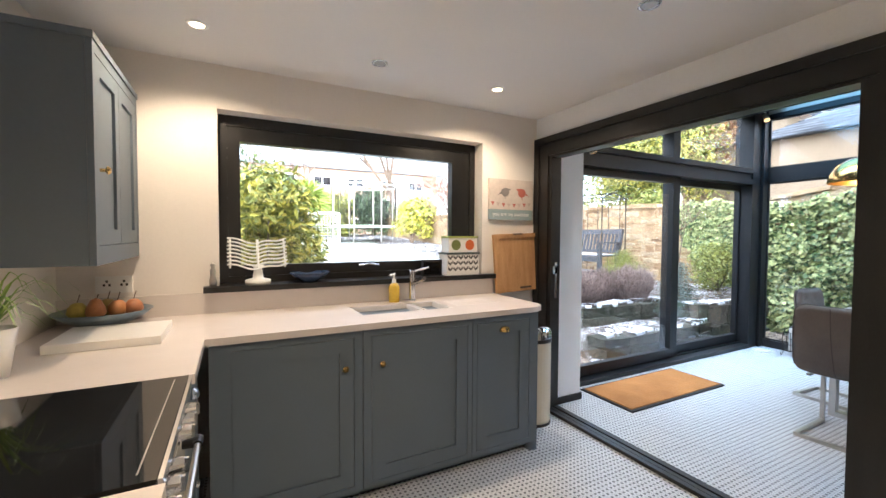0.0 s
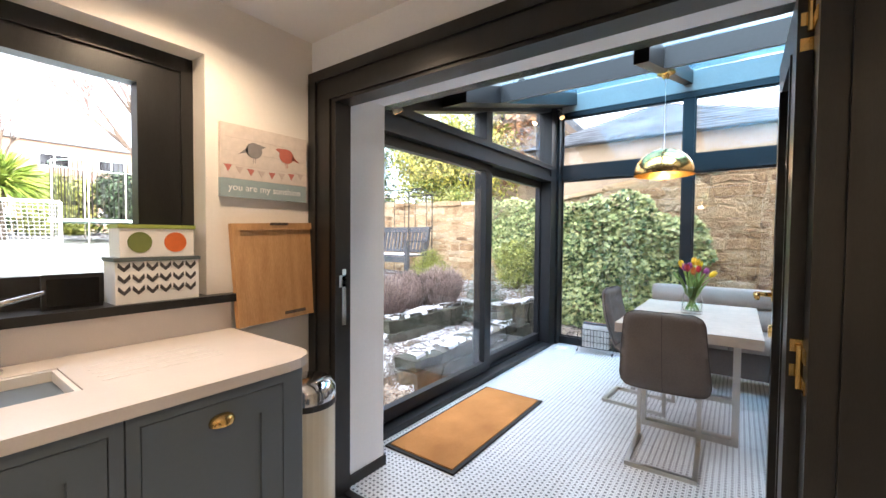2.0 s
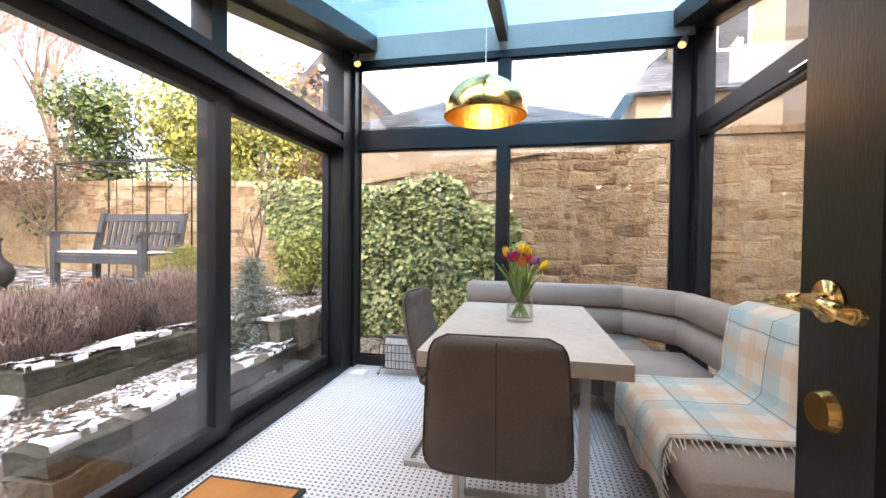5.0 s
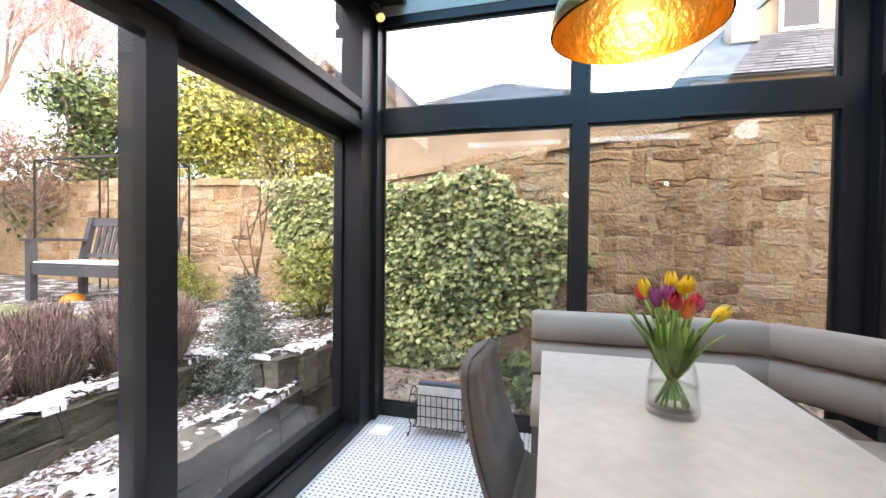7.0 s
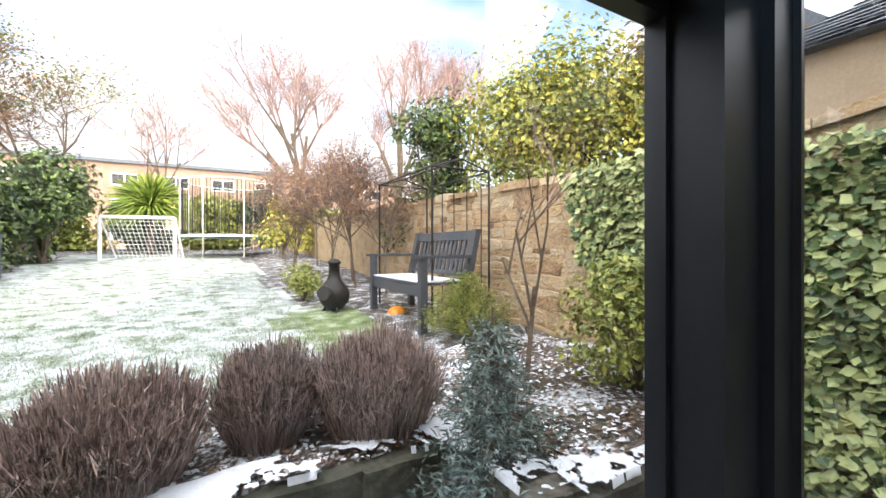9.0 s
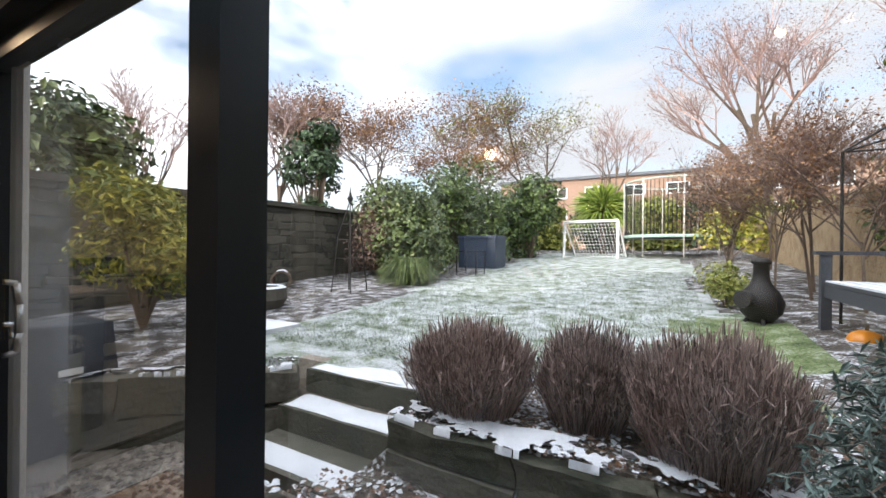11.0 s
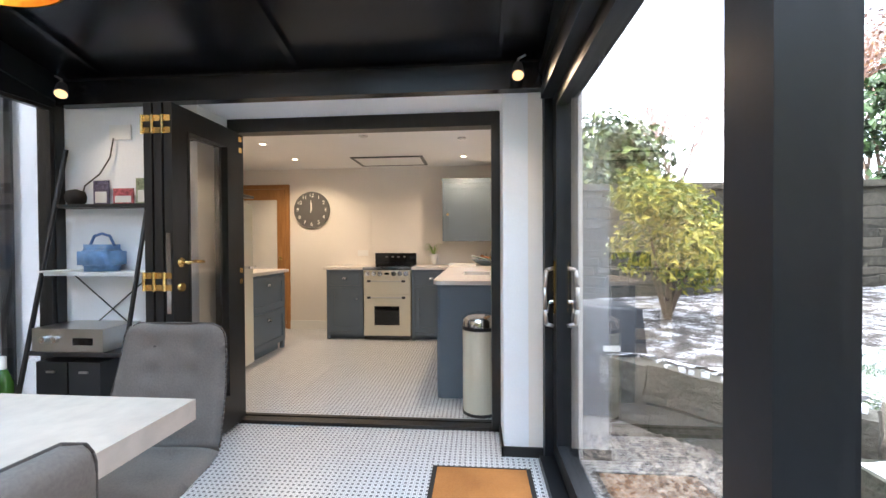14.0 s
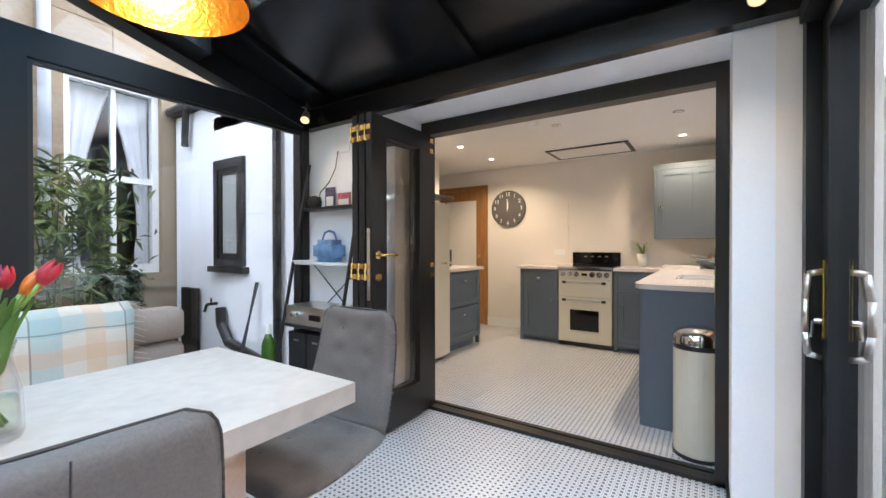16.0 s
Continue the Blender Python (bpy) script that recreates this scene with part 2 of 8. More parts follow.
M = {
    "plaster": material("cream_plaster", (0.80, 0.755, 0.70), 0.85, 0, 0.035, 2.5, 70, 0.04),
    "white": material("white_render", (0.85, 0.87, 0.90), 0.8, 0, 0.04, 2, 90, 0.12),
    "ceiling": material("ceiling_paint", (0.80, 0.79, 0.78), 0.9, 0, 0.02, 2, 60, 0.02),
    "black": wood("black_painted_timber", (0.016, 0.015, 0.015), (0.008, 0.008, 0.008), 0.33, (8, 8, 1.5)),
    "anthracite": material("anthracite_coated_frame", (0.007, 0.009, 0.012), 0.42, 0.0, 0.25, 2, 50, 0.03, spec=0.4),
    "soffit": material("black_gloss_ceiling", (0.007, 0.008, 0.011), 0.25, 0, 0.2, 3, 40, 0.02),
    "cabinet": material("blue_grey_cabinet_paint", (0.115, 0.145, 0.178), 0.5, 0, 0.05, 3, 80, 0.03),
    "worktop": material("cream_quartz_worktop", (0.72, 0.66, 0.62), 0.25, 0, 0.05, 8, 220, 0.01),
    "sink": material("white_sink", (0.78, 0.74, 0.70), 0.25, 0, 0.03, 4, 50, 0.01),
    "brass": material("polished_brass", (0.86, 0.57, 0.21), 0.2, 1.0, 0.12, 8, 60, 0.03),
    "brass_in": material("hammered_brass_inside", (0.90, 0.55, 0.13), 0.28, 1.0, 0.2, 30, 70, 0.5),
    "chrome": material("chrome", (0.75, 0.76, 0.78), 0.12, 1.0, 0.05, 5, 60, 0.0),
    "steel": material("brushed_steel", (0.55, 0.53, 0.50), 0.3, 1.0, 0.1, 5, 120, 0.05),
    "cream_enamel": material("cream_enamel", (0.70, 0.65, 0.52), 0.2, 0, 0.03, 4, 50, 0.01),
    "black_glass": material("black_glass", (0.006, 0.006, 0.007), 0.05, 0, 0.1, 3, 30, 0.0),
    "black_plastic": material("black_plastic", (0.015, 0.015, 0.016), 0.35, 0, 0.15, 6, 70, 0.03),
    "tabletop": material("pale_concrete_top", (0.47, 0.405, 0.35), 0.4, 0, 0.18, 3.2, 22, 0.05),
    "fabric": material("taupe_suede_fabric", (0.15, 0.128, 0.116), 0.95, 0, 0.22, 5, 160, 0.25, spec=0.2),
    "fabric_pale": material("light_taupe_suede_fabric", (0.35, 0.295, 0.262), 0.95, 0, 0.2, 4, 160, 0.25, spec=0.2),
    "seam": material("piping", (0.06, 0.05, 0.045), 0.9, 0, 0.1, 5, 60, 0.1),
    "oak": wood("oak", (0.42, 0.21, 0.07), (0.27, 0.12, 0.035), 0.5, (12, 12, 1)),
    "board_wood": wood("pale_board_wood", (0.56, 0.33, 0.15), (0.40, 0.20, 0.075), 0.55, (9, 9, 1)),
    "coir": mixed("coir_mat", [(0.35, (0.30, 0.12, 0.03)), (0.65, (0.46, 0.20, 0.055))], 1.0, 4, 240, 0.5, dist=0.01),
    "rubber": material("dark_rubber", (0.02, 0.018, 0.016), 0.8, 0, 0.2, 8, 80, 0.1),
    "tile": floor_tile_material(),
    "grout": material("grey_grout", (0.30, 0.30, 0.31), 0.9, 0, 0.15, 6, 60, 0.1),
    "glass": glass("clear_glass"),
    "roof_glass": glass("blue_tinted_roof_glass", (0.42, 0.64, 0.76)),
    "roof_glass_clear": glass("pale_roof_glass", (0.86, 0.94, 0.97)),
    "bulb": glow("warm_bulb", (1.0, 0.70, 0.40), 5),
    "spot_bulb": glow("amber_bulb", (1.0, 0.52, 0.18), 0.55),
    "fascia": material("grey_fascia_paint", (0.34, 0.33, 0.31), 0.5, 0, 0.08, 3, 50, 0.03),
    "ceramic": material("white_ceramic", (0.80, 0.78, 0.74), 0.3, 0, 0.03, 5, 60, 0.01),
    "stone": mixed("sandstone", [(0.18, (0.12, 0.075, 0.042)), (0.34, (0.27, 0.165, 0.085)), (0.52, (0.40, 0.275, 0.15)), (0.68, (0.34, 0.265, 0.175)), (0.88, (0.52, 0.40, 0.25))], 0.95, 6, 34, 1.0, dist=0.045, rand=0.3),
    "mortar": mixed("lime_mortar", [(0.25, (0.17, 0.11, 0.06)), (0.45, (0.31, 0.215, 0.12)), (0.7, (0.45, 0.34, 0.21))], 0.98, 5, 30, 1.0, dist=0.05),
    "dark_stone": mixed("dark_weathered_stone", [(0.3, (0.028, 0.027, 0.02)), (0.7, (0.09, 0.08, 0.062))], 0.95, 2, 18, 0.6, rand=0.3),
    "ashlar": mixed("house_sandstone", [(0.3, (0.24, 0.18, 0.12)), (0.7, (0.36, 0.28, 0.19))], 0.9, 2, 30, 0.3, rand=0.25),
    "step_stone": mixed("mossy_step_stone", [(0.28, (0.025, 0.03, 0.016)), (0.45, (0.07, 0.068, 0.048)), (0.6, (0.105, 0.095, 0.075)), (0.75, (0.16, 0.15, 0.12))], 0.95, 5, 30, 0.9, rand=0.25),
    "snow": mixed("thin_snow", [(0.3, (0.50, 0.52, 0.55)), (0.7, (0.74, 0.75, 0.78))], 0.8, 5, 50, 0.4, dist=0.02),
    "gravel": mixed("wet_gravel", [(0.3, (0.05, 0.045, 0.04)), (0.5, (0.16, 0.13, 0.10)), (0.7, (0.30, 0.26, 0.21))], 0.75, 6, 60, 0.8, rand=0.5),
    "lawn": mixed("frosted_lawn", [(0.37, (0.05, 0.075, 0.025)), (0.44, (0.17, 0.21, 0.13)), (0.52, (0.40, 0.425, 0.41)), (0.66, (0.58, 0.60, 0.63))], 0.95, 4.5, 55, 1.0, dist=0.06),
    "soil": mixed("bed_soil_with_snow", [(0.36, (0.03, 0.024, 0.017)), (0.49, (0.085, 0.068, 0.048)), (0.54, (0.42, 0.43, 0.45)), (0.64, (0.70, 0.71, 0.74))], 0.95, 2.6, 40, 0.8, dist=0.05),
    "bed_gravel": mixed("snowy_slate_chippings", [(0.38, (0.03, 0.026, 0.022)), (0.50, (0.085, 0.07, 0.055)), (0.545, (0.30, 0.30, 0.31)), (0.62, (0.62, 0.63, 0.66))], 0.95, 6.5, 48, 1.0, dist=0.06),
    "green_lawn": mixed("thawing_lawn", [(0.38, (0.045, 0.075, 0.018)), (0.50, (0.15, 0.19, 0.07)), (0.58, (0.30, 0.33, 0.24)), (0.70, (0.54, 0.56, 0.55))], 0.95, 4.5, 55, 1.0, dist=0.06),
    "bark": mixed("bark", [(0.3, (0.07, 0.05, 0.037)), (0.7, (0.17, 0.125, 0.09))], 0.95, 5, 40, 0.6),
    "slate": mixed("roof_slate", [(0.3, (0.05, 0.055, 0.064)), (0.7, (0.13, 0.14, 0.155))], 0.85, 3, 30, 0.3, rand=0.3),
    "grey_wood": wood("grey_weathered_wood", (0.052, 0.056, 0.066), (0.026, 0.028, 0.033), 0.7, (1.5, 12, 12)),
    "iron": material("dark_iron", (0.025, 0.023, 0.022), 0.6, 0.6, 0.3, 8, 60, 0.2),
    "white_paint": material("white_gloss_paint", (0.82, 0.82, 0.80), 0.35, 0, 0.03, 5, 60, 0.02),
    "brick_far": mixed("far_brick", [(0.3, (0.24, 0.15, 0.105)), (0.7, (0.33, 0.215, 0.155))], 0.9, 0.4, 3, 0.2),
    "pumpkin": material("orange_rind", (0.75, 0.27, 0.02), 0.4, 0, 0.2, 4, 30, 0.1),
}


def leaf_material(name, a, b, rough=0.5):
    m = mixed(name, [(0.3, a), (0.7, b)], rough, 1.5, 9, 0.0, rand=0.2)
    n, l = m.node_tree.nodes, m.node_tree.links
    geo = n.new("ShaderNodeNewGeometry")
    ramp = [x for x in n if x.bl_idname == "ShaderNodeValToRGB"][0]
    mix = n.new("ShaderNodeMath")
    mix.operation = "MULTIPLY_ADD"
    mix.inputs[1].default_value = 0.6
    old = ramp.inputs["Fac"].links[0].from_socket
    sub = n.new("ShaderNodeMath")
    sub.operation = "MULTIPLY_ADD"
    sub.inputs[1].default_value, sub.inputs[2].default_value = 0.8, -0.2
    l.new(old, sub.inputs[0])
    l.new(geo.outputs["Random Per Island"], mix.inputs[0])
    l.new(sub.outputs[0], mix.inputs[2])
    l.new(mix.outputs[0], ramp.inputs["Fac"])
    return m


for key, a, b in (("ivy", (0.04, 0.085, 0.018), (0.42, 0.45, 0.18)), ("laurel", (0.018, 0.038, 0.008), (0.11, 0.16, 0.03)), ("golden", (0.13, 0.16, 0.02), (0.52, 0.46, 0.07)), ("dead_leaf", (0.05, 0.026, 0.014), (0.20, 0.105, 0.055)),
                  ("dark_leaf", (0.012, 0.030, 0.010), (0.045, 0.085, 0.026)), ("russet", (0.17, 0.075, 0.03), (0.36, 0.19, 0.08)), ("lavender", (0.075, 0.052, 0.046), (0.38, 0.28, 0.24)), ("birch", (0.20, 0.125, 0.105), (0.42, 0.28, 0.24)), ("frost_grass", (0.07, 0.10, 0.045), (0.60, 0.63, 0.64)),
                  ("spruce", (0.06, 0.095, 0.08), (0.27, 0.35, 0.32)), ("palm", (0.10, 0.16, 0.02), (0.33, 0.40, 0.07)), ("twig", (0.10, 0.06, 0.045), (0.24, 0.15, 0.11)),
                  ("conifer", (0.10, 0.13, 0.02), (0.30, 0.31, 0.06)), ("tulip_leaf", (0.10, 0.20, 0.03), (0.30, 0.44, 0.09)), ("bamboo", (0.028, 0.048, 0.012), (0.14, 0.18, 0.045))):
    M[key] = leaf_material(key, a, b)


def island_vary(m, k):
    """Shifts a material's tone from piece to piece of one mesh."""
    n, l = m.node_tree.nodes, m.node_tree.links
    ramp = [x for x in n if x.bl_idname == "ShaderNodeValToRGB"][0]
    geo, mul = n.new("ShaderNodeNewGeometry"), n.new("ShaderNodeMath")
    mul.operation = "MULTIPLY_ADD"
    mul.inputs[1].default_value = k
    add = n.new("ShaderNodeMath")
    add.inputs[1].default_value = -k / 2
    l.new(ramp.inputs["Fac"].links[0].from_socket, add.inputs[0])
    l.new(geo.outputs["Random Per Island"], mul.inputs[0])
    l.new(add.outputs[0], mul.inputs[2])
    l.new(mul.outputs[0], ramp.inputs["Fac"])


for key, amount in (("stone", 0.52), ("dark_stone", 0.36), ("slate", 0.36), ("ashlar", 0.36)):
    island_vary(M[key], amount)


# ---- building helpers ----
def box(bm, x0, x1, y0, y1, z0, z1, m=None):
    v = [bm.verts.new((x, y, z)) for z in (z0, z1) for x, y in ((x0, y0), (x1, y0), (x1, y1), (x0, y1))]
    if m is not None:
        for k in v:
            k.co = m @ k.co
    for f in ((3, 2, 1, 0), (4, 5, 6, 7), (0, 1, 5, 4), (1, 2, 6, 5), (2, 3, 7, 6), (3, 0, 4, 7)):
        bm.faces.new([v[i] for i in f])
    return v


def tube(bm, p, q, r, r2=None, seg=8, caps=True):
    p, q = Vector(p), Vector(q)
    d = (q - p).normalized()
    a = d.orthogonal().normalized()
    b = d.cross(a)
    r2 = r if r2 is None else r2
    rings = []
    for c, rad in ((p, r), (q, r2)):
        rings.append([bm.verts.new(c + rad * (math.cos(t) * a + math.sin(t) * b)) for t in (2 * math.pi * i / seg for i in range(seg))])
    for i in range(seg):
        bm.faces.new((rings[0][i], rings[0][(i + 1) % seg], rings[1][(i + 1) % seg], rings[1][i]))
    if caps:
        bm.faces.new(rings[0][::-1])
        bm.faces.new(rings[1])


def pipe(bm, pts, r, seg=6):
    for a, b in zip(pts, pts[1:]):
        tube(bm, a, b, r, seg=seg)


def lathe(bm, profile, centre=(0, 0, 0), seg=24):
    """profile: (radius, z) pairs, turned round the upright axis through centre."""
    rings = []
    cx, cy, cz = centre
    for r, z in profile:
        if r < 1e-5:
            rings.append([bm.verts.new((cx, cy, cz + z))])
        else:
            rings.append([bm.verts.new((cx + r * math.cos(t), cy + r * math.sin(t), cz + z)) for t in (2 * math.pi * i / seg for i in range(seg))])
    for a, b in zip(rings, rings[1:]):
        for i in range(seg):
            j = (i + 1) % seg
            if len(a) == 1 and len(b) == 1:
                continue
            if len(a) == 1:
                bm.faces.new((a[0], b[i], b[j]))
            elif len(b) == 1:
                bm.faces.new((a[i], a[j], b[0]))
            else:
                bm.faces.new((a[i], a[j], b[j], b[i]))


def prism(bm, outline, axis, lo, hi):
    """An outline of (u, v) pairs drawn out along axis ('x', 'y' or 'z') from lo to hi."""
    def place(u, v, w):
        return {"x": (w, u, v), "y": (u, w, v), "z": (u, v, w)}[axis]
    a = [bm.verts.new(place(u, v, lo)) for u, v in outline]
    b = [bm.verts.new(place(u, v, hi)) for u, v in outline]
    k = len(outline)
    for i in range(k):
        bm.faces.new((a[i], a[(i + 1) % k], b[(i + 1) % k], b[i]))
    bm.faces.new(a[::-1])
    bm.faces.new(b)


def mesh_of(name, bm, mat, bevel=0.0, smooth=False):
    if bevel:
        bmesh.ops.bevel(bm, geom=[e for e in bm.edges if len(e.link_faces) == 2 and e.calc_face_angle(0) > 0.6], offset=bevel, segments=2, affect="EDGES", clamp_overlap=True)
    bmesh.ops.recalc_face_normals(bm, faces=bm.faces)
    me = bpy.data.meshes.new(name)
    bm.to_mesh(me)
    bm.free()
    me.materials.append(mat)
    if smooth:
        me.polygons.foreach_set("use_smooth", [True] * len(me.polygons))
    return me


def part(name, bm, mat, parent=None, label="", bevel=0.0, smooth=False):
    ob = new(name, mesh_of(name, bm, mat, bevel, smooth))
    if parent is not None:
        ob.parent = parent
        ob.matrix_parent_inverse = Matrix.Identity(4)
        w = parent
        off = Matrix.Identity(4)
        while w is not None:
            off = w.matrix_basis @ off
            w = w.parent
        ob.matrix_basis = off.inverted() if SHIFT[0] else Matrix.Identity(4)
    if label:
        tagged(ob, label)
    return ob


SHIFT = [True]


def thing(name, label, category, group="", kind="", at=(0, 0, 0)):
    ob = new(name)
    ob.empty_display_size = 0.1
    ob.location = at
    return tagged(ob, label, category, group, kind)


def solid(name, bm, mat, label="", category="", kind="structure", bevel=0.0, smooth=False, group=""):
    return tagged(part(name, bm, mat, None, "", bevel, smooth), label, category, group, kind)


def boxes(*dims):
    bm = bmesh.new()
    for d in dims:
        box(bm, *d)
    return bm


def no_shadow(ob):
    ob.visible_shadow = False
    return ob


# ---- the setting: kitchen and sunroom ----
WEST, SOUTH, NORTH = -0.60, -1.30, 2.77      # kitchen faces
IN_X, OUT_X = 2.35, 2.73                     # the thick wall between kitchen and sunroom
OP0, OP1, OPZ = 0.80, 2.63, 2.06              # the wide opening in it
KZ = 2.30                                     # kitchen ceiling
FAR, SLIDE, SIDE = 6.07, 2.90, -0.12          # sunroom wall lines
SLOPE = 0.257


def roof_z(x):
    return 2.07 + SLOPE * (x - 2.65)


floor_base = solid("floor", boxes((WEST - 0.1, FAR + 0.1, SOUTH - 0.1, 2.99, -0.14, -0.012)), M["grout"], "grey grout bed under white mosaic floor tiles", "floor")
solid("wall_west", boxes((WEST - 0.2, WEST, SOUTH - 0.2, NORTH + 0.3, 0, 2.6)), M["plaster"], "cream painted kitchen wall", "wall")
solid("wall_south", boxes((WEST, IN_X, SOUTH - 0.2, SOUTH, 0, 2.6)), M["plaster"], "cream painted kitchen wall", "wall")
W0, W1, WZ0, WZ1 = 0.09, 1.835, 1.075, 2.06
solid("wall_north", boxes((WEST, W0, NORTH, 3.07, 0, 2.6), (W1, OUT_X, NORTH, 3.07, 0, 2.6), (W0, W1, NORTH, 3.07, 0, WZ0 - 0.03), (W0, W1, NORTH, 3.07, WZ1, 2.6)),
      M["plaster"], "cream painted wall round the kitchen window", "wall")
solid("wall_east", boxes((IN_X, OUT_X, OP1, NORTH, 0, 2.6), (IN_X, OUT_X, OP0, OP1, OPZ, 2.6), (IN_X, OUT_X, -1.43, OP0, 0, 2.6)), M["white"], "white painted thick wall with a wide opening", "wall")
solid("wall_inner", boxes((0.42, IN_X, -0.50, -0.40, 0, KZ)), M["plaster"], "cream wall behind the side worktop", "wall")
solid("ceiling", boxes((WEST - 0.2, OUT_X, SOUTH - 0.2, 3.07, KZ, KZ + 0.12)), M["ceiling"], "white kitchen ceiling", "ceiling")
solid("baseboard", boxes((WEST, WEST + 0.015, -0.3, 0.44, 0, 0.12)), M["white_paint"], "white skirting board on the kitchen wall", "skirting")
solid("trim", boxes((IN_X + 0.1, OUT_X + 0.012, OP1 - 0.012, OP1, 0.0, 0.055), (OUT_X, OUT_X + 0.012, OP1 - 0.012, 2.85, 0.0, 0.055)), M["black"], "black skirting strip at the foot of the white reveal", "skirting")

# casing and frame of the wide opening
fr = thing("opening_frame", "black timber frame lining the wide opening", "door frame", kind="structure", at=(IN_X, 1.7, 0))
part("casing_head", boxes((IN_X - 0.022, IN_X, 0.62, 2.755, 1.985, 2.13), (IN_X - 0.034, IN_X - 0.022, 0.62, 2.755, 2.08, 2.13)), M["black"], fr, bevel=0.004)
part("casing_side", boxes((IN_X - 0.022, IN_X, 2.605, 2.755, 0, 1.985), (IN_X - 0.034, IN_X - 0.022, 2.70, 2.755, 0, 2.08)), M["black"], fr, bevel=0.004)
part("casing_side", boxes((IN_X - 0.022, IN_X, 0.62, 0.80, 0, 1.985)), M["black"], fr, bevel=0.004)
part("jamb", boxes((IN_X - 0.01, IN_X + 0.085, 2.575, OP1, 0, 1.97)), M["black"], fr, bevel=0.003)
part("jamb", boxes((IN_X - 0.01, IN_X + 0.085, OP0, OP0 + 0.055, 0, 1.97)), M["black"], fr, bevel=0.003)
part("head", boxes((IN_X - 0.01, IN_X + 0.085, OP0, OP1, 1.97, OPZ)), M["black"], fr, bevel=0.003)
part("threshold", boxes((IN_X - 0.04, IN_X - 0.005, OP0, OP1, 0, 0.022), (IN_X + 0.005, IN_X + 0.035, OP0, OP1, 0, 0.018), (IN_X + 0.045, IN_X + 0.085, OP0, OP1, 0, 0.022)), M["black"], fr, bevel=0.002)
for hz in (1.0, 1.9):
    hg = bmesh.new()
    tube(hg, (IN_X + 0.078, OP0 + 0.062, hz - 0.055), (IN_X + 0.078, OP0 + 0.062, hz + 0.055), 0.008, seg=10)
    for dz in (-0.054, 0.02):
        box(hg, IN_X + 0.015, IN_X + 0.07, OP0 + 0.0555, OP0 + 0.059, hz + dz, hz + dz + 0.034)
    part("hinge", hg, M["brass"], fr, "polished brass hinge")
part("strike_plate", boxes((IN_X + 0.03, IN_X + 0.055, 2.571, 2.575, 0.88, 1.16), (IN_X + 0.012, IN_X + 0.055, 2.571, 2.575, 1.07, 1.13)), M["chrome"], fr, "chrome lock strike plate")

# sunroom frames: sliding doors
T = M["anthracite"]
wd = thing("window_sliding", "anthracite framed sliding glass doors with a sloping clerestory", "glass door", kind="structure", at=(4.3, SLIDE, 0))
part("end_post", boxes((OUT_X + 0.002, 2.80, 2.85, 3.03, 0, 2.10)), T, wd, bevel=0.004)
part("corner_post", boxes((5.76, 5.94, 2.83, 3.03, 0, 2.86), (5.94, FAR + 0.03, 2.80, 2.99, 0, 2.93)), T, wd, bevel=0.005)
part("sill", boxes((2.80, 5.76, 2.82, 3.03, -0.05, 0.045), (2.80, 5.76, 2.915, 2.93, 0.045, 0.06), (2.80, 5.76, 2.98, 2.995, 0.045, 0.06)), T, wd, bevel=0.003)
part("transom", boxes((2.80, 5.76, 2.83, 3.03, 2.00, 2.06), (2.80, 5.76, 2.845, 2.975, 2.06, 2.13), (2.80, 5.76, 2.82, 2.99, 2.13, 2.185)), T, wd, bevel=0.004)
for x0, x1, w0, w1, yy in ((2.80, 4.445, 0.10, 0.115, 2.925), (4.335, 5.758, 0.10, 0.02, 2.99)):
    lf = part("sliding_leaf", boxes((x0, x0 + w0, yy - 0.03, yy + 0.03, 0.06, 2.0), (x1 - w1, x1, yy - 0.03, yy + 0.03, 0.06, 2.0), (x0 + w0, x1 - w1, yy - 0.03, yy + 0.03, 0.06, 0.15), (x0 + w0, x1 - w1, yy - 0.03, yy + 0.03, 1.93, 2.0)), T, wd, bevel=0.004)
    no_shadow(part("pane", boxes((x0 + w0 - 0.005, x1 - w1 + 0.005, yy - 0.004, yy + 0.004, 0.145, 1.935)), M["glass"], lf))
cl = bmesh.new()
prism(cl, [(3.05, roof_z(3.05) - 0.02), (5.90, roof_z(5.90) - 0.045), (5.90, roof_z(5.90) + 0.134), (2.80, roof_z(2.80) + 0.134), (2.80, roof_z(2.80) - 0.02)], "y", 2.84, 2.99)
part("raked_rail", cl, T, wd, bevel=0.004)
part("clerestory_mullion", boxes((4.25, 4.36, 2.85, 2.98, 2.185, roof_z(4.3) - 0.02)), T, wd, bevel=0.004)
cl = bmesh.new()
prism(cl, [(3.1, 2.18), (5.89, 2.18), (5.89, 2.84), (3.1, 2.185)], "y", 2.905, 2.913)
no_shadow(part("pane", cl, M["glass"], wd))

# far glazed wall
wd = thing("window_far", "anthracite framed glass end wall of the sunroom", "glass wall", kind="structure", at=(FAR, 1.4, 0))
part("corner_post", boxes((5.95, FAR + 0.03, -0.19, -0.06, 0, 2.95), (FAR - 0.05, FAR + 0.03, -0.06, 0.07, 0, 2.95)), T, wd, bevel=0.005)
part("mullion", boxes((FAR - 0.045, FAR + 0.03, 1.40, 1.49, 0.09, 2.86)), T, wd, bevel=0.005)
part("transom", boxes((FAR - 0.05, FAR + 0.03, 0.07, 1.40, 2.03, 2.205), (FAR - 0.05, FAR + 0.03, 1.49, 2.80, 2.03, 2.205)), T, wd, bevel=0.006)
part("bottom_rail", boxes((FAR - 0.045, FAR + 0.03, 0.07, 2.80, 0, 0.09)), T, wd, bevel=0.004)
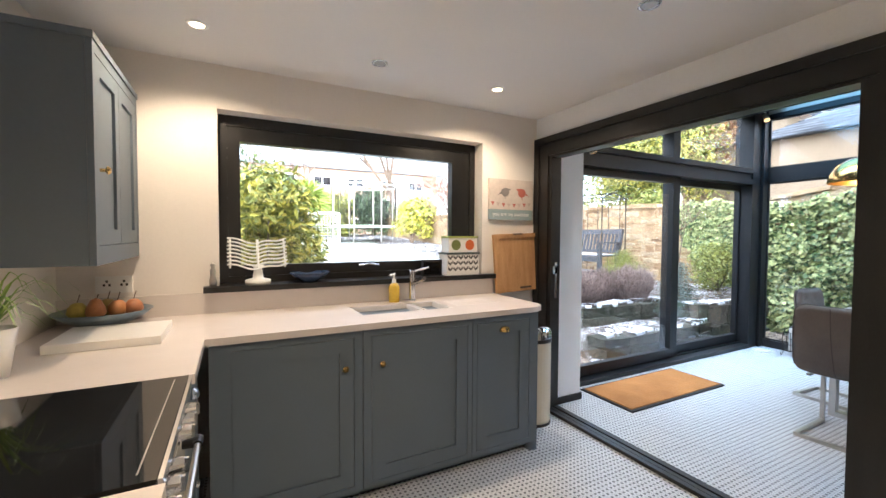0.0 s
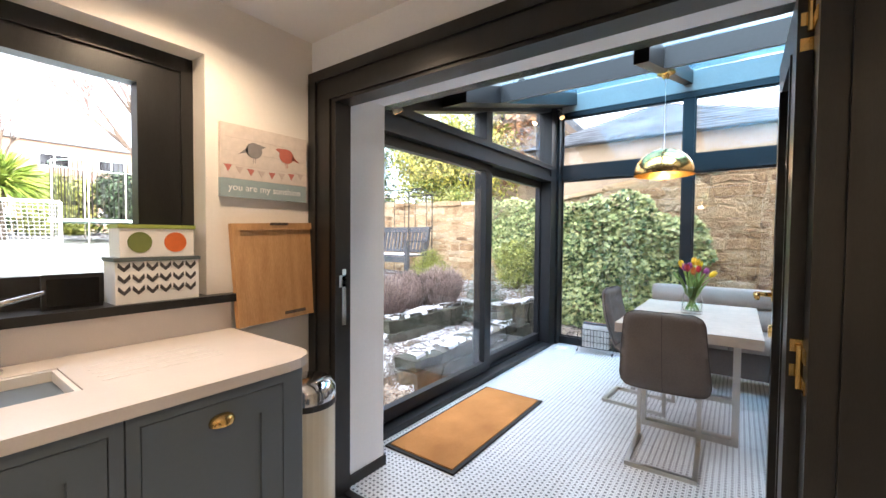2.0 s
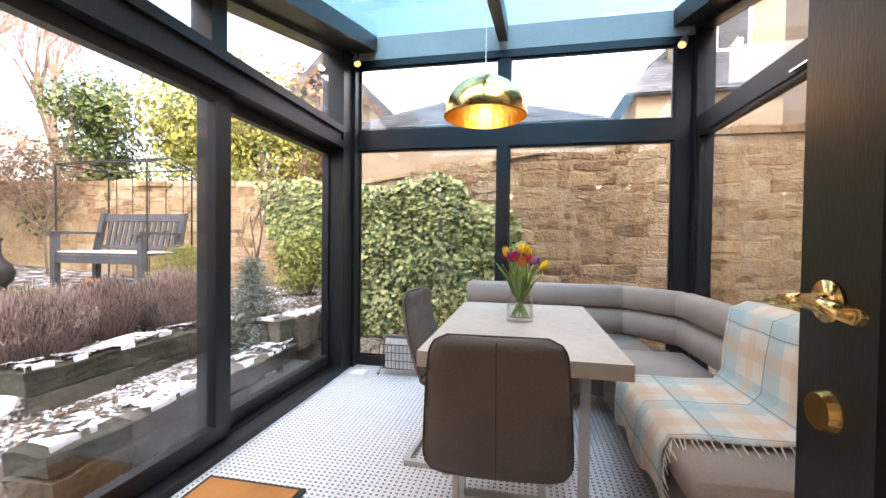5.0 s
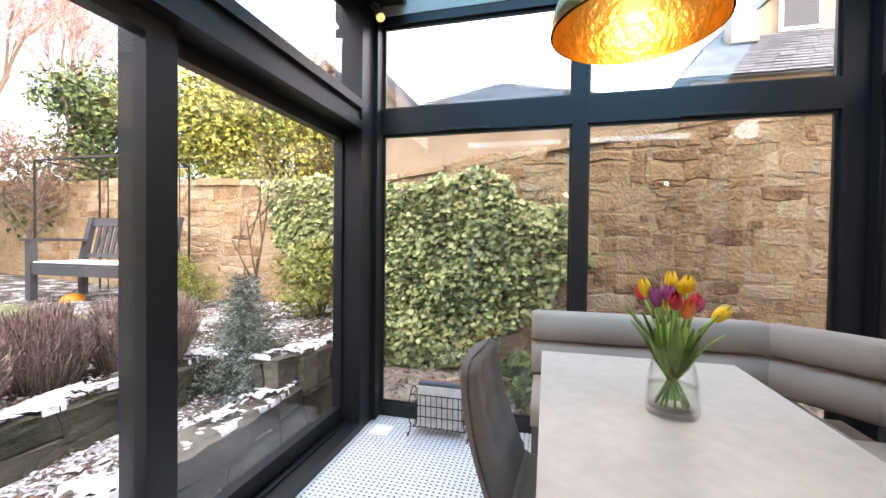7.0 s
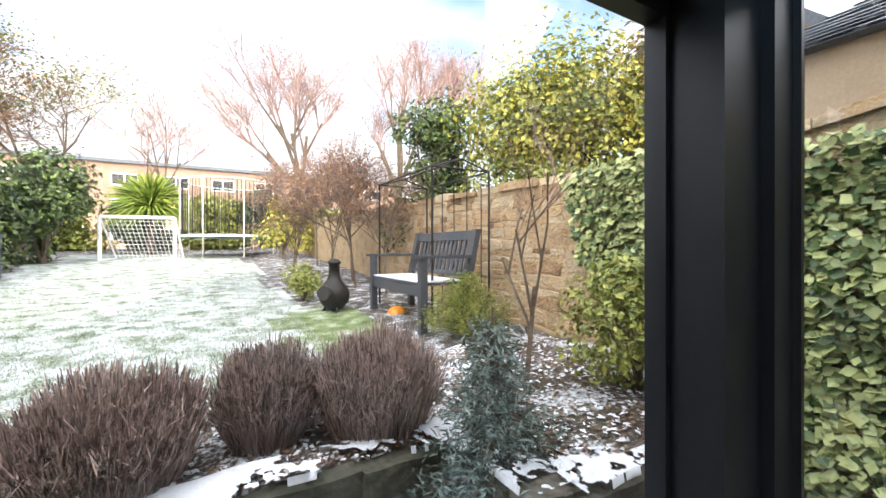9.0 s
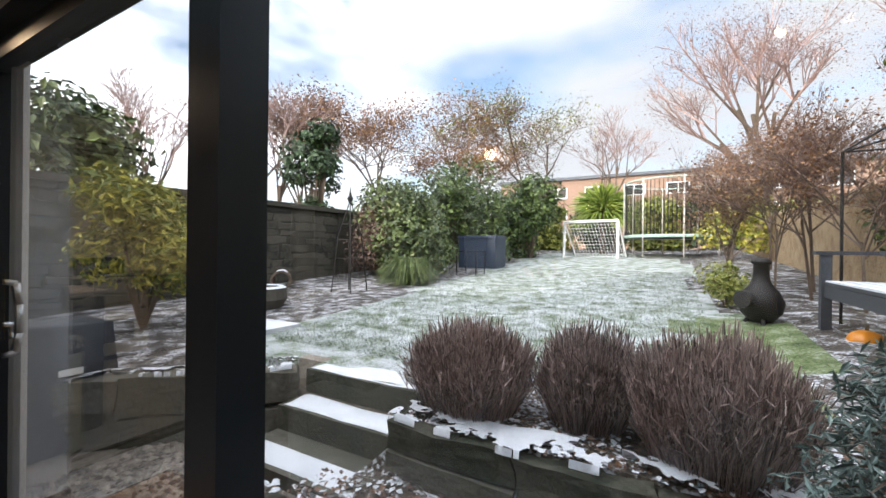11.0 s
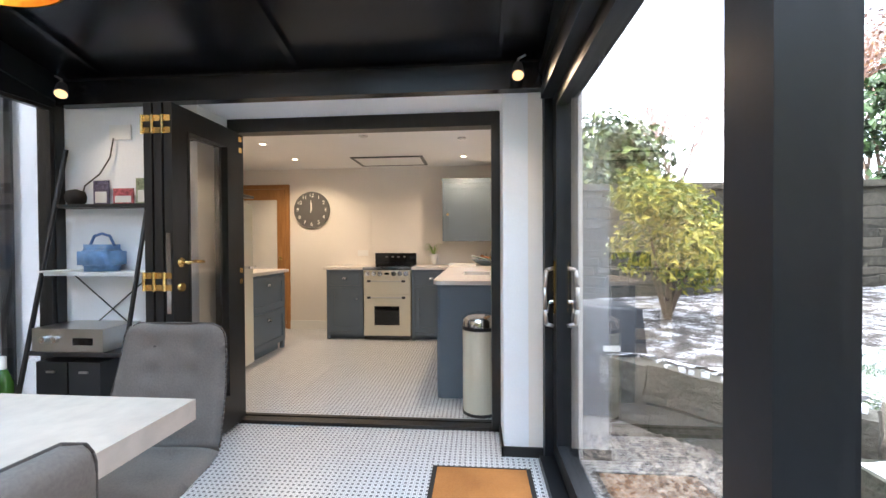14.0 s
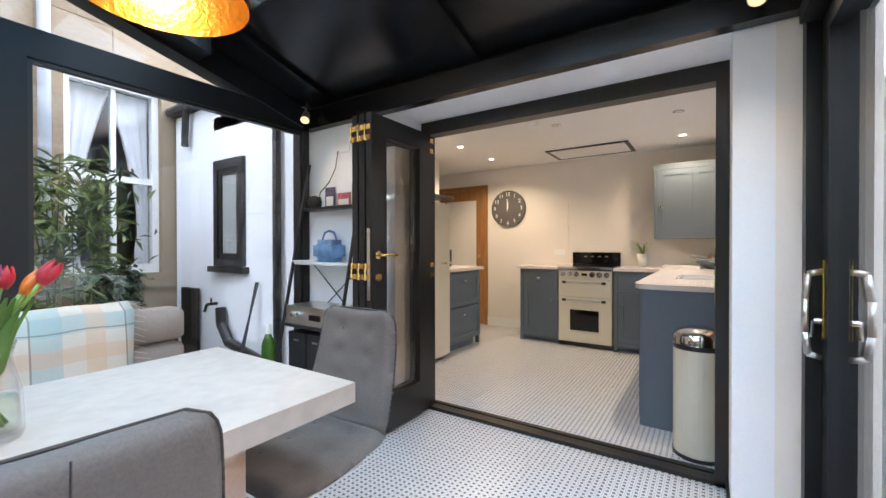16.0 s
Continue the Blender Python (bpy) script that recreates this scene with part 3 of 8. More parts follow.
part("top_rail", boxes((FAR - 0.055, FAR + 0.03, -0.06, 2.80, 2.80, 2.86)), T, wd, bevel=0.004)
part("fascia", boxes((FAR - 0.06, FAR + 0.04, -0.19, 2.99, 2.862, 3.07)), M["fascia"], wd, "grey painted fascia board")
for y0, y1 in ((0.07, 1.40), (1.49, 2.80)):
    for z0, z1 in ((0.09, 2.03), (2.205, 2.80)):
        no_shadow(part("pane", boxes((FAR - 0.004, FAR + 0.004, y0 - 0.005, y1 + 0.005, z0 - 0.005, z1 + 0.005)), M["glass"], wd))
        part("bead", boxes((FAR - 0.025, FAR - 0.006, y0, y0 + 0.018, z0, z1), (FAR - 0.025, FAR - 0.006, y1 - 0.018, y1, z0, z1), (FAR - 0.025, FAR - 0.006, y0 + 0.018, y1 - 0.018, z0, z0 + 0.018), (FAR - 0.025, FAR - 0.006, y0 + 0.018, y1 - 0.018, z1 - 0.018, z1)), M["black_plastic"], wd)
for yc in (0.70, 2.20):
    part("trickle_vent", boxes((FAR - 0.062, FAR - 0.05, yc - 0.17, yc + 0.17, 2.035, 2.05)), M["black_plastic"], wd)

# side glazed wall
wd = thing("window_side", "anthracite framed glass side wall facing the house", "glass wall", kind="structure", at=(4.3, SIDE, 0))
part("end_post", boxes((OUT_X + 0.002, 2.79, -0.19, -0.07, 0, 2.12)), M["black"], wd, bevel=0.004)
part("transom", boxes((2.79, 5.95, -0.18, -0.07, 2.05, 2.19)), T, wd, bevel=0.005)
part("bottom_rail", boxes((2.79, 5.95, -0.17, -0.07, 0, 0.10)), T, wd, bevel=0.005)
part("mullion", boxes((4.30, 4.40, -0.17, -0.07, 0.10, 2.05)), T, wd, bevel=0.005)
for x0, x1 in ((2.79, 4.30), (4.40, 5.95)):
    no_shadow(part("pane", boxes((x0 - 0.004, x1 + 0.004, -0.124, -0.116, 0.095, 2.055)), M["glass"], wd))
    part("bead", boxes((x0, x0 + 0.02, -0.11, -0.08, 0.1, 2.05), (x1 - 0.02, x1, -0.11, -0.08, 0.1, 2.05), (x0 + 0.02, x1 - 0.02, -0.11, -0.08, 2.03, 2.05), (x0 + 0.02, x1 - 0.02, -0.11, -0.08, 0.1, 0.12)), M["black_plastic"], wd)
cl = bmesh.new()
prism(cl, [(3.05, roof_z(3.05) - 0.02), (5.95, roof_z(5.95) - 0.045), (5.95, roof_z(5.95) + 0.134), (2.79, roof_z(2.79) + 0.134), (2.79, roof_z(2.79) - 0.02)], "y", -0.18, -0.05)
part("raked_rail", cl, T, wd, bevel=0.004)
cl = bmesh.new()
prism(cl, [(3.1, 2.18), (5.95, 2.18), (5.95, 2.85), (3.1, 2.185)], "y", -0.124, -0.116)
no_shadow(part("pane", cl, M["glass"], wd))
part("window_stay", boxes((4.55, 4.80, -0.066, -0.055, 2.065, 2.075)), M["chrome"], wd)

# sloping roof: black lined part by the house, then glass between beams
PANEL_END, PURLIN = 3.56, 4.08


def raked(bm, x0, x1, y0, y1, lo, hi):
    prism(bm, [(x0, roof_z(x0) + lo), (x1, roof_z(x1) + lo), (x1, roof_z(x1) + hi), (x0, roof_z(x0) + hi)], "y", y0, y1)


bm = bmesh.new()
raked(bm, OUT_X, PANEL_END, -0.18, 2.99, 0.135, 0.2)
solid("ceiling_sunroom", bm, M["soffit"], "black glossy sloping ceiling of the sunroom", "ceiling")
rf = thing("roof_frame", "anthracite beams carrying the glass roof", "roof frame", kind="structure", at=(4.3, 1.4, 2.4))
part("wall_plate", boxes((OUT_X + 0.002, OUT_X + 0.07, -0.05, 2.84, 2.06, 2.20)), M["soffit"], rf, bevel=0.003)
for y0, y1 in ((0.24, 0.31), (1.42, 1.50), (2.58, 2.64)):
    bm = bmesh.new()
    raked(bm, OUT_X + 0.07, PANEL_END, y0 + 0.02, y1 - 0.02, 0.105, 0.1349)
    part("ceiling_batten", bm, M["soffit"], rf)
bm = bmesh.new()
raked(bm, PANEL_END, 6.01, 1.42, 1.50, 0.0, 0.14)
part("rafter", bm, T, rf, bevel=0.004)
for y0, y1 in ((-0.05, 0.10), (2.62, 2.84)):
    bm = bmesh.new()
    raked(bm, PANEL_END, 6.01, y0, y1, 0.0, 0.14)
    part("rafter", bm, T, rf, bevel=0.004)
for y0, y1 in ((0.10, 1.42), (1.50, 2.62)):
    bm = bmesh.new()
    raked(bm, PURLIN, PURLIN + 0.09, y0, y1, 0.0, 0.14)
    part("purlin", bm, T, rf, bevel=0.004)
for x0, x1 in ((PANEL_END, PURLIN + 0.04), (PURLIN + 0.04, 6.05)):
    for y0, y1 in ((0.0, 1.46), (1.46, 2.80)):
        bm = bmesh.new()
        raked(bm, x0, x1, y0, y1, 0.142, 0.152)
        no_shadow(part("roof_pane", bm, M["roof_glass" if x1 > 5 else "roof_glass_clear"], rf))

# kitchen window
wd = thing("window_kitchen", "wide black timber kitchen window with one large pane", "window", kind="structure", at=(0.96, 2.9, 1.07))
FY0, FY1 = 2.88, 2.97
part("window_frame", boxes((W0, W0 + 0.045, FY0, FY1, WZ0, WZ1), (W1 - 0.045, W1, FY0, FY1, WZ0, WZ1), (W0 + 0.045, W1 - 0.045, FY0, FY1, WZ1 - 0.06, WZ1), (W0 + 0.045, W1 - 0.045, FY0, FY1, WZ0, WZ0 + 0.04)), M["black"], wd, bevel=0.003)
part("sash", boxes((W0 + 0.045, W0 + 0.112, FY0 + 0.012, FY1 - 0.01, WZ0 + 0.04, WZ1 - 0.06), (W1 - 0.195, W1 - 0.045, FY0 + 0.012, FY1 - 0.01, WZ0 + 0.04, WZ1 - 0.06),
                   (W0 + 0.112, W1 - 0.195, FY0 + 0.012, FY1 - 0.01, WZ1 - 0.145, WZ1 - 0.06), (W0 + 0.112, W1 - 0.195, FY0 + 0.012, FY1 - 0.01, WZ0 + 0.04, WZ0 + 0.105)), M["black"], wd, bevel=0.004)
no_shadow(part("pane", boxes((W0 + 0.11, W1 - 0.19, 2.93, 2.938, WZ0 + 0.10, WZ1 - 0.14)), M["glass"], wd))
part("window_sill", boxes((0.015, 1.955, 2.715, FY0, WZ0 - 0.032, WZ0)), M["black"], wd, bevel=0.006)
hb = bmesh.new()
pipe(hb, [(0.92, 2.885, WZ0 + 0.085), (0.92, 2.855, WZ0 + 0.085), (0.99, 2.85, WZ0 + 0.095), (1.05, 2.85, WZ0 + 0.085)], 0.008)
part("handle", hb, M["chrome"], wd, "chrome casement handle", smooth=True)


# ---- lamps that the place has ----
def downlight(x, y, z=KZ, lit=True, power=15.5):
    dl = thing("downlight" if lit else "ceiling_vent", "lit recessed spotlight with a white ring in the ceiling" if lit else "small round white vent in the ceiling", "ceiling light" if lit else "vent", "kitchen downlights" if lit else "ceiling vents", at=(x, y, z))
    bm = bmesh.new()
    lathe(bm, [(0.030, -0.001), (0.030, -0.006), (0.046, -0.004), (0.047, 0.0)], (x, y, z), 20)
    part("ring", bm, M["white_paint"] if lit else M["chrome"], dl, smooth=True)
    bm = bmesh.new()
    lathe(bm, [(0.0, -0.004), (0.029, -0.004), (0.029, 0.0)], (x, y, z), 16)
    part("bulb" if lit else "insert", bm, M["bulb"] if lit else M["steel"], dl)
    if lit:
        lamp = new("spot_lamp", bpy.data.lights.new("spot_lamp", "SPOT"))
        lamp.data.energy, lamp.data.color, lamp.data.spot_size, lamp.data.spot_blend, lamp.data.shadow_soft_size = power, (1.0, 0.73, 0.46), radians(150), 0.6, 0.04
        lamp.matrix_world = look((x, y, z - 0.012), (x, y, 0))


for dx, dy in ((0.03, 2.32), (1.67, 2.35), (0.07, 0.185), (0.86, 0.19)):
    downlight(dx, dy)
for dx, dy in ((0.88, 2.33), (1.66, 1.28), (1.06, 1.35)):
    downlight(dx, dy, lit=False)


def track_spot(x, y, z, tx, ty, tz):
    sp = thing("wall_spotlight", "small silver adjustable spotlight on the frame", "spotlight", "sunroom spotlights", at=(x, y, z))
    a = Vector((x, y, z))
    d = (Vector((tx, ty, tz)) - a).normalized()
    bm = bmesh.new()
    tube(bm, a - d * 0.035, a + d * 0.05, 0.024, 0.033, 14)
    part("head", bm, M["steel"], sp, smooth=False)
    bm = bmesh.new()
    tube(bm, a + d * 0.0505, a + d * 0.053, 0.028, seg=14)
    part("bulb", bm, M["spot_bulb"], sp)
    bm = bmesh.new()
    pipe(bm, [a - d * 0.01, a - d * 0.01 + Vector((0, 0, 0.05)), (x, y + (0.04 if y > 1.4 else -0.04), z + 0.075)], 0.006)
    part("bracket", bm, M["steel"], sp)
    lamp = new("spot_lamp", bpy.data.lights.new("spot_lamp", "SPOT"))
    lamp.data.energy, lamp.data.color, lamp.data.spot_size, lamp.data.spot_blend, lamp.data.shadow_soft_size = 5, (1.0, 0.70, 0.42), radians(140), 0.7, 0.03
    lamp.matrix_world = look(a + d * 0.058, a + d)


track_spot(5.86, 2.76, 2.80, 5.4, 2.3, 1.9)
track_spot(5.93, 0.05, 2.78, 5.4, 0.5, 1.9)
track_spot(2.89, 2.70, 2.125, 3.4, 2.64, 1.35)
track_spot(2.88, 0.08, 2.125, 3.35, 0.5, 1.35)

# ---- kitchen ----
def shaker(bm, x0, x1, z0, z1, y, axis="y", sign=-1, rail=0.07, t=0.02):
    """A framed door with a recessed panel. The front is at y, facing sign along the axis."""
    def b(u0, u1, w0, w1, v0, v1):
        a, c = sorted((w0, w1))
        if axis == "y":
            box(bm, u0, u1, a, c, v0, v1)
        else:
            box(bm, a, c, u0, u1, v0, v1)
    back = y - sign * t
    mid = y - sign * 0.011
    b(x0, x0 + rail, y, back, z0, z1)
    b(x1 - rail, x1, y, back, z0, z1)
    b(x0 + rail, x1 - rail, y, back, z0, z0 + rail)
    b(x0 + rail, x1 - rail, y, back, z1 - rail, z1)
    b(x0 + rail, x1 - rail, mid, back, z0 + rail, z1 - rail)


def knob(p, d, parent, mat="brass", r=0.016):
    bm = bmesh.new()
    p, d = Vector(p), Vector(d)
    tube(bm, p, p + d * 0.018, 0.007, 0.006, 10)
    tube(bm, p + d * 0.018, p + d * 0.024, r * 0.7, r, 12)
    tube(bm, p + d * 0.024, p + d * 0.032, r, r * 0.55, 12)
    part("knob", bm, M[mat], parent, "polished brass knob" if mat == "brass" else "chrome knob", smooth=False)


def cup_pull(p, parent, mat="brass", axis="y", sign=-1):
    bm = bmesh.new()
    prof = [(0.034, -0.012), (0.036, 0.0), (0.030, 0.012), (0.016, 0.019), (0.0, 0.021)]
    lathe(bm, prof, (0, 0, 0), 16)
    for v in bm.verts:
        u, w, z = v.co.x, v.co.y, v.co.z
        v.co = Vector((p[0] + u, p[1] + sign * max(0.0, w * sign) * 0.75, p[2] + z)) if axis == "y" else Vector((p[0] + sign * max(0.0, w * sign) * 0.75, p[1] + u, p[2] + z))
    part("cup_pull", bm, M[mat], parent, "polished cup handle", smooth=True)


C = M["cabinet"]
CF = 2.165                                   # front of the window run


def base_unit(x0, x1, doors, label, left=False):
    u = thing("base_cabinet", label, "cabinet", "kitchen base cabinets", at=((x0 + x1) / 2, 2.45, 0))
    part("body", boxes((x0 + 0.002, x1 - 0.002, CF + 0.022, 2.765, 0.09, 0.892), (x0 + 0.002, x1 - 0.002, CF + 0.07, 2.7, 0.0, 0.09)), C, u)
    (d0, d1) = doors
    part("face_frame", boxes((x0 + 0.002, d0 - 0.003, CF, CF + 0.021, 0.06, 0.892), (d1 + 0.003, x1 - 0.002, CF, CF + 0.021, 0.06, 0.892), (d0 - 0.003, d1 + 0.003, CF, CF + 0.021, 0.852, 0.892), (d0 - 0.003, d1 + 0.003, CF, CF + 0.021, 0.06, 0.092)), C, u, bevel=0.0015)
    bm = bmesh.new()
    shaker(bm, d0, d1, 0.095, 0.849, CF + 0.001)
    return u, part("door", bm, C, u, bevel=0.002)


u, d = base_unit(0.06, 0.737, (0.15, 0.69), "blue-grey shaker base cabinet beside the cooker return")
knob((0.645, CF, 0.705), (0, -1, 0), d)
u, d = base_unit(0.737, 1.386, (0.785, 1.352), "blue-grey shaker sink cabinet under the window")
knob((0.835, CF, 0.705), (0, -1, 0), d)
u, d = base_unit(1.386, 1.872, (1.42, 1.80), "narrow blue-grey pull-out cabinet at the end of the worktop")
cup_pull((1.61, CF, 0.80), d)
part("end_panel", boxes((1.873, 1.892, CF + 0.04, 2.765, 0.0, 0.892)), C, u, bevel=0.002)
bm = bmesh.new()
lathe(bm, [(0.0, 0.0), (0.04, 0.0), (0.04, 0.892), (0.0, 0.892)], (1.852, CF + 0.04, 0), 20)
part("rounded_post", bm, C, u, smooth=False)

wt = thing("worktop", "cream quartz worktop with a rounded corner", "worktop", at=(0.9, 2.45, 0.9))
bm = boxes((WEST + 0.001, 0.78, 2.13, 2.768, 0.893, 0.925), (1.35, 1.80, 2.13, 2.768, 0.893, 0.925), (0.78, 1.35, 2.13, 2.34, 0.893, 0.925), (0.78, 1.35, 2.62, 2.768, 0.893, 0.925), (1.80, 1.925, 2.255, 2.768, 0.893, 0.925), (WEST + 0.001, 0.05, 1.665, 2.13, 0.893, 0.925))
prism(bm, [(1.80, 2.255), (1.80, 2.13), (1.85, 2.138), (1.893, 2.165), (1.917, 2.205), (1.925, 2.255)], "z", 0.893, 0.925)
part("slab", bm, M["worktop"], wt)
part("upstand", boxes((WEST + 0.001, 1.93, 2.755, 2.768, 0.925, 1.04)), M["worktop"], wt)
part("drainer_groove", boxes(*[(1.40, 1.72, 2.38 + 0.045 * i, 2.386 + 0.045 * i, 0.9251, 0.9262) for i in range(5)]), M["sink"], wt)
wt2 = thing("worktop", "cream quartz worktop beside the cooker", "worktop", at=(-0.3, 0.8, 0.9))
part("slab", boxes((WEST + 0.001, 0.05, 0.53, 1.035, 0.893, 0.925)), M["worktop"], wt2, bevel=0.003)
sk = thing("sink", "white inset double sink with a steel waste", "sink", at=(1.06, 2.48, 0.76))
for x0, x1, zb in ((0.782, 1.16, 0.76), (1.175, 1.348, 0.82)):
    part("bowl", boxes((x0, x1, 2.342, 2.618, zb, zb + 0.012), (x0, x0 + 0.012, 2.342, 2.618, zb + 0.012, 0.922), (x1 - 0.012, x1, 2.342, 2.618, zb + 0.012, 0.922), (x0 + 0.012, x1 - 0.012, 2.342, 2.354, zb + 0.012, 0.922), (x0 + 0.012, x1 - 0.012, 2.606, 2.618, zb + 0.012, 0.922)), M["sink"], sk, bevel=0.003)
part("overflow", boxes((0.93, 0.99, 2.6, 2.606, 0.86, 0.875), (0.93, 0.99, 2.6, 2.606, 0.88, 0.885)), M["steel"], sk, "steel overflow slot")
tp = thing("mixer_tap", "chrome mixer tap with an angled spout and lever", "tap", at=(1.22, 2.67, 0.925))
bm = bmesh.new()
lathe(bm, [(0.0, 0.0), (0.027, 0.0), (0.027, 0.01), (0.022, 0.015), (0.022, 0.2), (0.018, 0.205), (0.0, 0.205)], (1.22, 2.67, 0.925), 18)
part("body", bm, M["chrome"], tp, smooth=False)
bm = bmesh.new()
tube(bm, (1.22, 2.665, 1.04), (1.20, 2.43, 1.10), 0.014, 0.012, 12)
part("spout", bm, M["chrome"], tp)
bm = bmesh.new()
tube(bm, (1.235, 2.67, 1.12), (1.33, 2.64, 1.15), 0.009, 0.006, 10)
part("lever", bm, M["chrome"], tp)


def west_unit(y0, y1, label, drawer=True):
    u = thing("base_cabinet", label, "cabinet", "kitchen base cabinets", at=(-0.3, (y0 + y1) / 2, 0))
    part("body", boxes((WEST + 0.002, -0.001, y0 + 0.002, y1 - 0.002, 0.09, 0.892), (WEST + 0.05, -0.06, y0 + 0.002, y1 - 0.002, 0, 0.09)), C, u)
    part("face_frame", boxes((0.0, 0.02, y0 + 0.002, y0 + 0.04, 0.0, 0.892), (0.0, 0.02, y1 - 0.04, y1 - 0.002, 0.06, 0.892), (0.0, 0.02, y0 + 0.04, y1 - 0.04, 0.855, 0.892), (0.0, 0.02, y0 + 0.04, y1 - 0.04, 0.66, 0.69), (0.0, 0.02, y0 + 0.04, y1 - 0.04, 0.06, 0.1)), C, u, bevel=0.0015)
    bm = bmesh.new()
    box(bm, 0.0, 0.019, y0 + 0.043, y1 - 0.043, 0.693, 0.852)
    dr = part("drawer", bm, C, u, bevel=0.002)
    cup_pull((0.019, (y0 + y1) / 2, 0.78), dr, "chrome", "x", 1)
    bm = bmesh.new()
    shaker(bm, y0 + 0.043, y1 - 0.043, 0.103, 0.657, 0.019, "x", 1, 0.06)
    d = part("door", bm, C, u, bevel=0.002)
    knob((0.019, y1 - 0.075 if y0 < 1 else y0 + 0.1, 0.52), (1, 0, 0), d, "chrome", 0.014)


west_unit(0.56, 1.035, "blue-grey base cabinet with drawer beside the cooker")
west_unit(1.66, 2.16, "blue-grey corner cabinet between cooker and sink run")

ck = thing("range_cooker", "cream two-oven cooker with black glass hob and chrome knobs", "cooker", at=(-0.28, 1.345, 0))
E_, BP = M["cream_enamel"], M["black_plastic"]
Y0, Y1 = 1.045, 1.645
part("carcass", boxes((WEST + 0.02, 0.0, Y0, Y1, 0.05, 0.895)), E_, ck)
part("plinth", boxes((WEST + 0.04, -0.01, Y0 + 0.005, Y1 - 0.005, 0, 0.05), (-0.01, 0.012, Y0 + 0.005, Y1 - 0.005, 0.005, 0.05)), BP, ck)
hob = part("hob", boxes((WEST + 0.05, 0.035, Y0, Y1, 0.896, 0.93)), M["black_glass"], ck, "black ceramic glass hob", bevel=0.006)
part("hob_trim", boxes((0.037, 0.045, Y0, Y1, 0.905, 0.93)), M["chrome"], hob)
part("hob_mark", boxes((0.0, 0.003, Y0 + 0.03, Y1 - 0.03, 0.9301, 0.9306)), M["steel"], hob)
part("splash_panel", boxes((WEST + 0.02, WEST + 0.05, Y0 + 0.01, Y1 - 0.01, 0.93, 1.09)), M["black_glass"], ck, "black rear panel with small marks", bevel=0.006)
for i in range(4):
    part("panel_mark", boxes((WEST + 0.0502, WEST + 0.052, 1.2 + 0.085 * i, 1.235 + 0.085 * i, 1.03, 1.045)), M["steel"], ck)
cp = part("control_panel", boxes((0.0, 0.022, Y0, Y1, 0.792, 0.895)), E_, ck, bevel=0.004)
part("panel_rail", boxes((0.023, 0.03, Y0, Y1, 0.885, 0.895)), M["chrome"], cp)
for i in range(6):
    yy = Y0 + 0.055 + 0.078 * i + (0.1 if i > 2 else 0)
    bm = bmesh.new()
    tube(bm, (0.022, yy, 0.842), (0.03, yy, 0.842), 0.031, seg=16)
    tube(bm, (0.03, yy, 0.842), (0.058, yy, 0.842), 0.022, 0.018, 14)
    box(bm, 0.058, 0.066, yy - 0.004, yy + 0.004, 0.826, 0.858)
    part("knob", bm, M["chrome"], ck, "chrome control knob")
part("clock_display", boxes((0.0222, 0.026, 1.315, 1.375, 0.828, 0.856)), M["black_glass"], ck)
for z0, z1, nm in ((0.585, 0.785, "upper_door"), (0.055, 0.578, "lower_door")):
    bm = boxes((0.001, 0.022, Y0 + 0.003, Y1 - 0.003, z0, z1))
    dr = part(nm, bm, E_, ck, bevel=0.005)
    if nm == "lower_door":
        part("door_window", boxes((0.0222, 0.026, Y0 + 0.14, Y1 - 0.14, 0.19, 0.43)), M["black_glass"], dr, "dark oven window", bevel=0.002)
        part("window_rim", boxes((0.0222, 0.027, Y0 + 0.125, Y0 + 0.139, 0.175, 0.445), (0.0222, 0.027, Y1 - 0.139, Y1 - 0.125, 0.175, 0.445), (0.0222, 0.027, Y0 + 0.139, Y1 - 0.139, 0.175, 0.189), (0.0222, 0.027, Y0 + 0.139, Y1 - 0.139, 0.431, 0.445)), E_, dr)
    else:
        part("raised_panel", boxes((0.0222, 0.026, Y0 + 0.09, Y1 - 0.09, z0 + 0.045, z1 - 0.065)), E_, dr, bevel=0.003)
    bm = bmesh.new()
    zz = z1 - 0.035
    tube(bm, (0.062, Y0 + 0.09, zz), (0.062, Y1 - 0.09, zz), 0.009, seg=10)
    rl = part("handle", bm, M["steel"], dr, "steel handle bar with black ends")
    for yy in (Y0 + 0.08, Y1 - 0.08):
        bm = bmesh.new()
        tube(bm, (0.022, yy, zz), (0.066, yy, zz), 0.013, 0.016, 10)
        tube(bm, (0.062, yy - 0.022, zz), (0.062, yy + 0.022, zz), 0.014, seg=10)
        part("handle_end", bm, BP, dr)

wc = thing("wall_cabinet", "blue-grey shaker wall cabinet with two doors", "cabinet", at=(-0.44, 2.39, 1.25))
part("body", boxes((WEST + 0.002, -0.291, 2.03, 2.765, 1.25, 2.05), (WEST + 0.002, -0.265, 2.02, 2.768, 2.05, 2.075)), C, wc, bevel=0.002)
part("face_frame", boxes((-0.29, -0.27, 2.03, 2.06, 1.25, 2.05), (-0.29, -0.27, 2.735, 2.765, 1.25, 2.05), (-0.29, -0.27, 2.06, 2.735, 1.25, 1.32), (-0.29, -0.27, 2.06, 2.735, 2.01, 2.05)), C, wc, bevel=0.0015)
for y0, y1 in ((2.063, 2.397), (2.40, 2.732)):
    bm = bmesh.new()
    shaker(bm, y0, y1, 1.323, 2.007, -0.271, "x", 1, 0.06)
    d = part("door", bm, C, wc, bevel=0.002)
    if y0 < 2.2:
        knob((-0.271, 2.10, 1.60), (1, 0, 0), d)

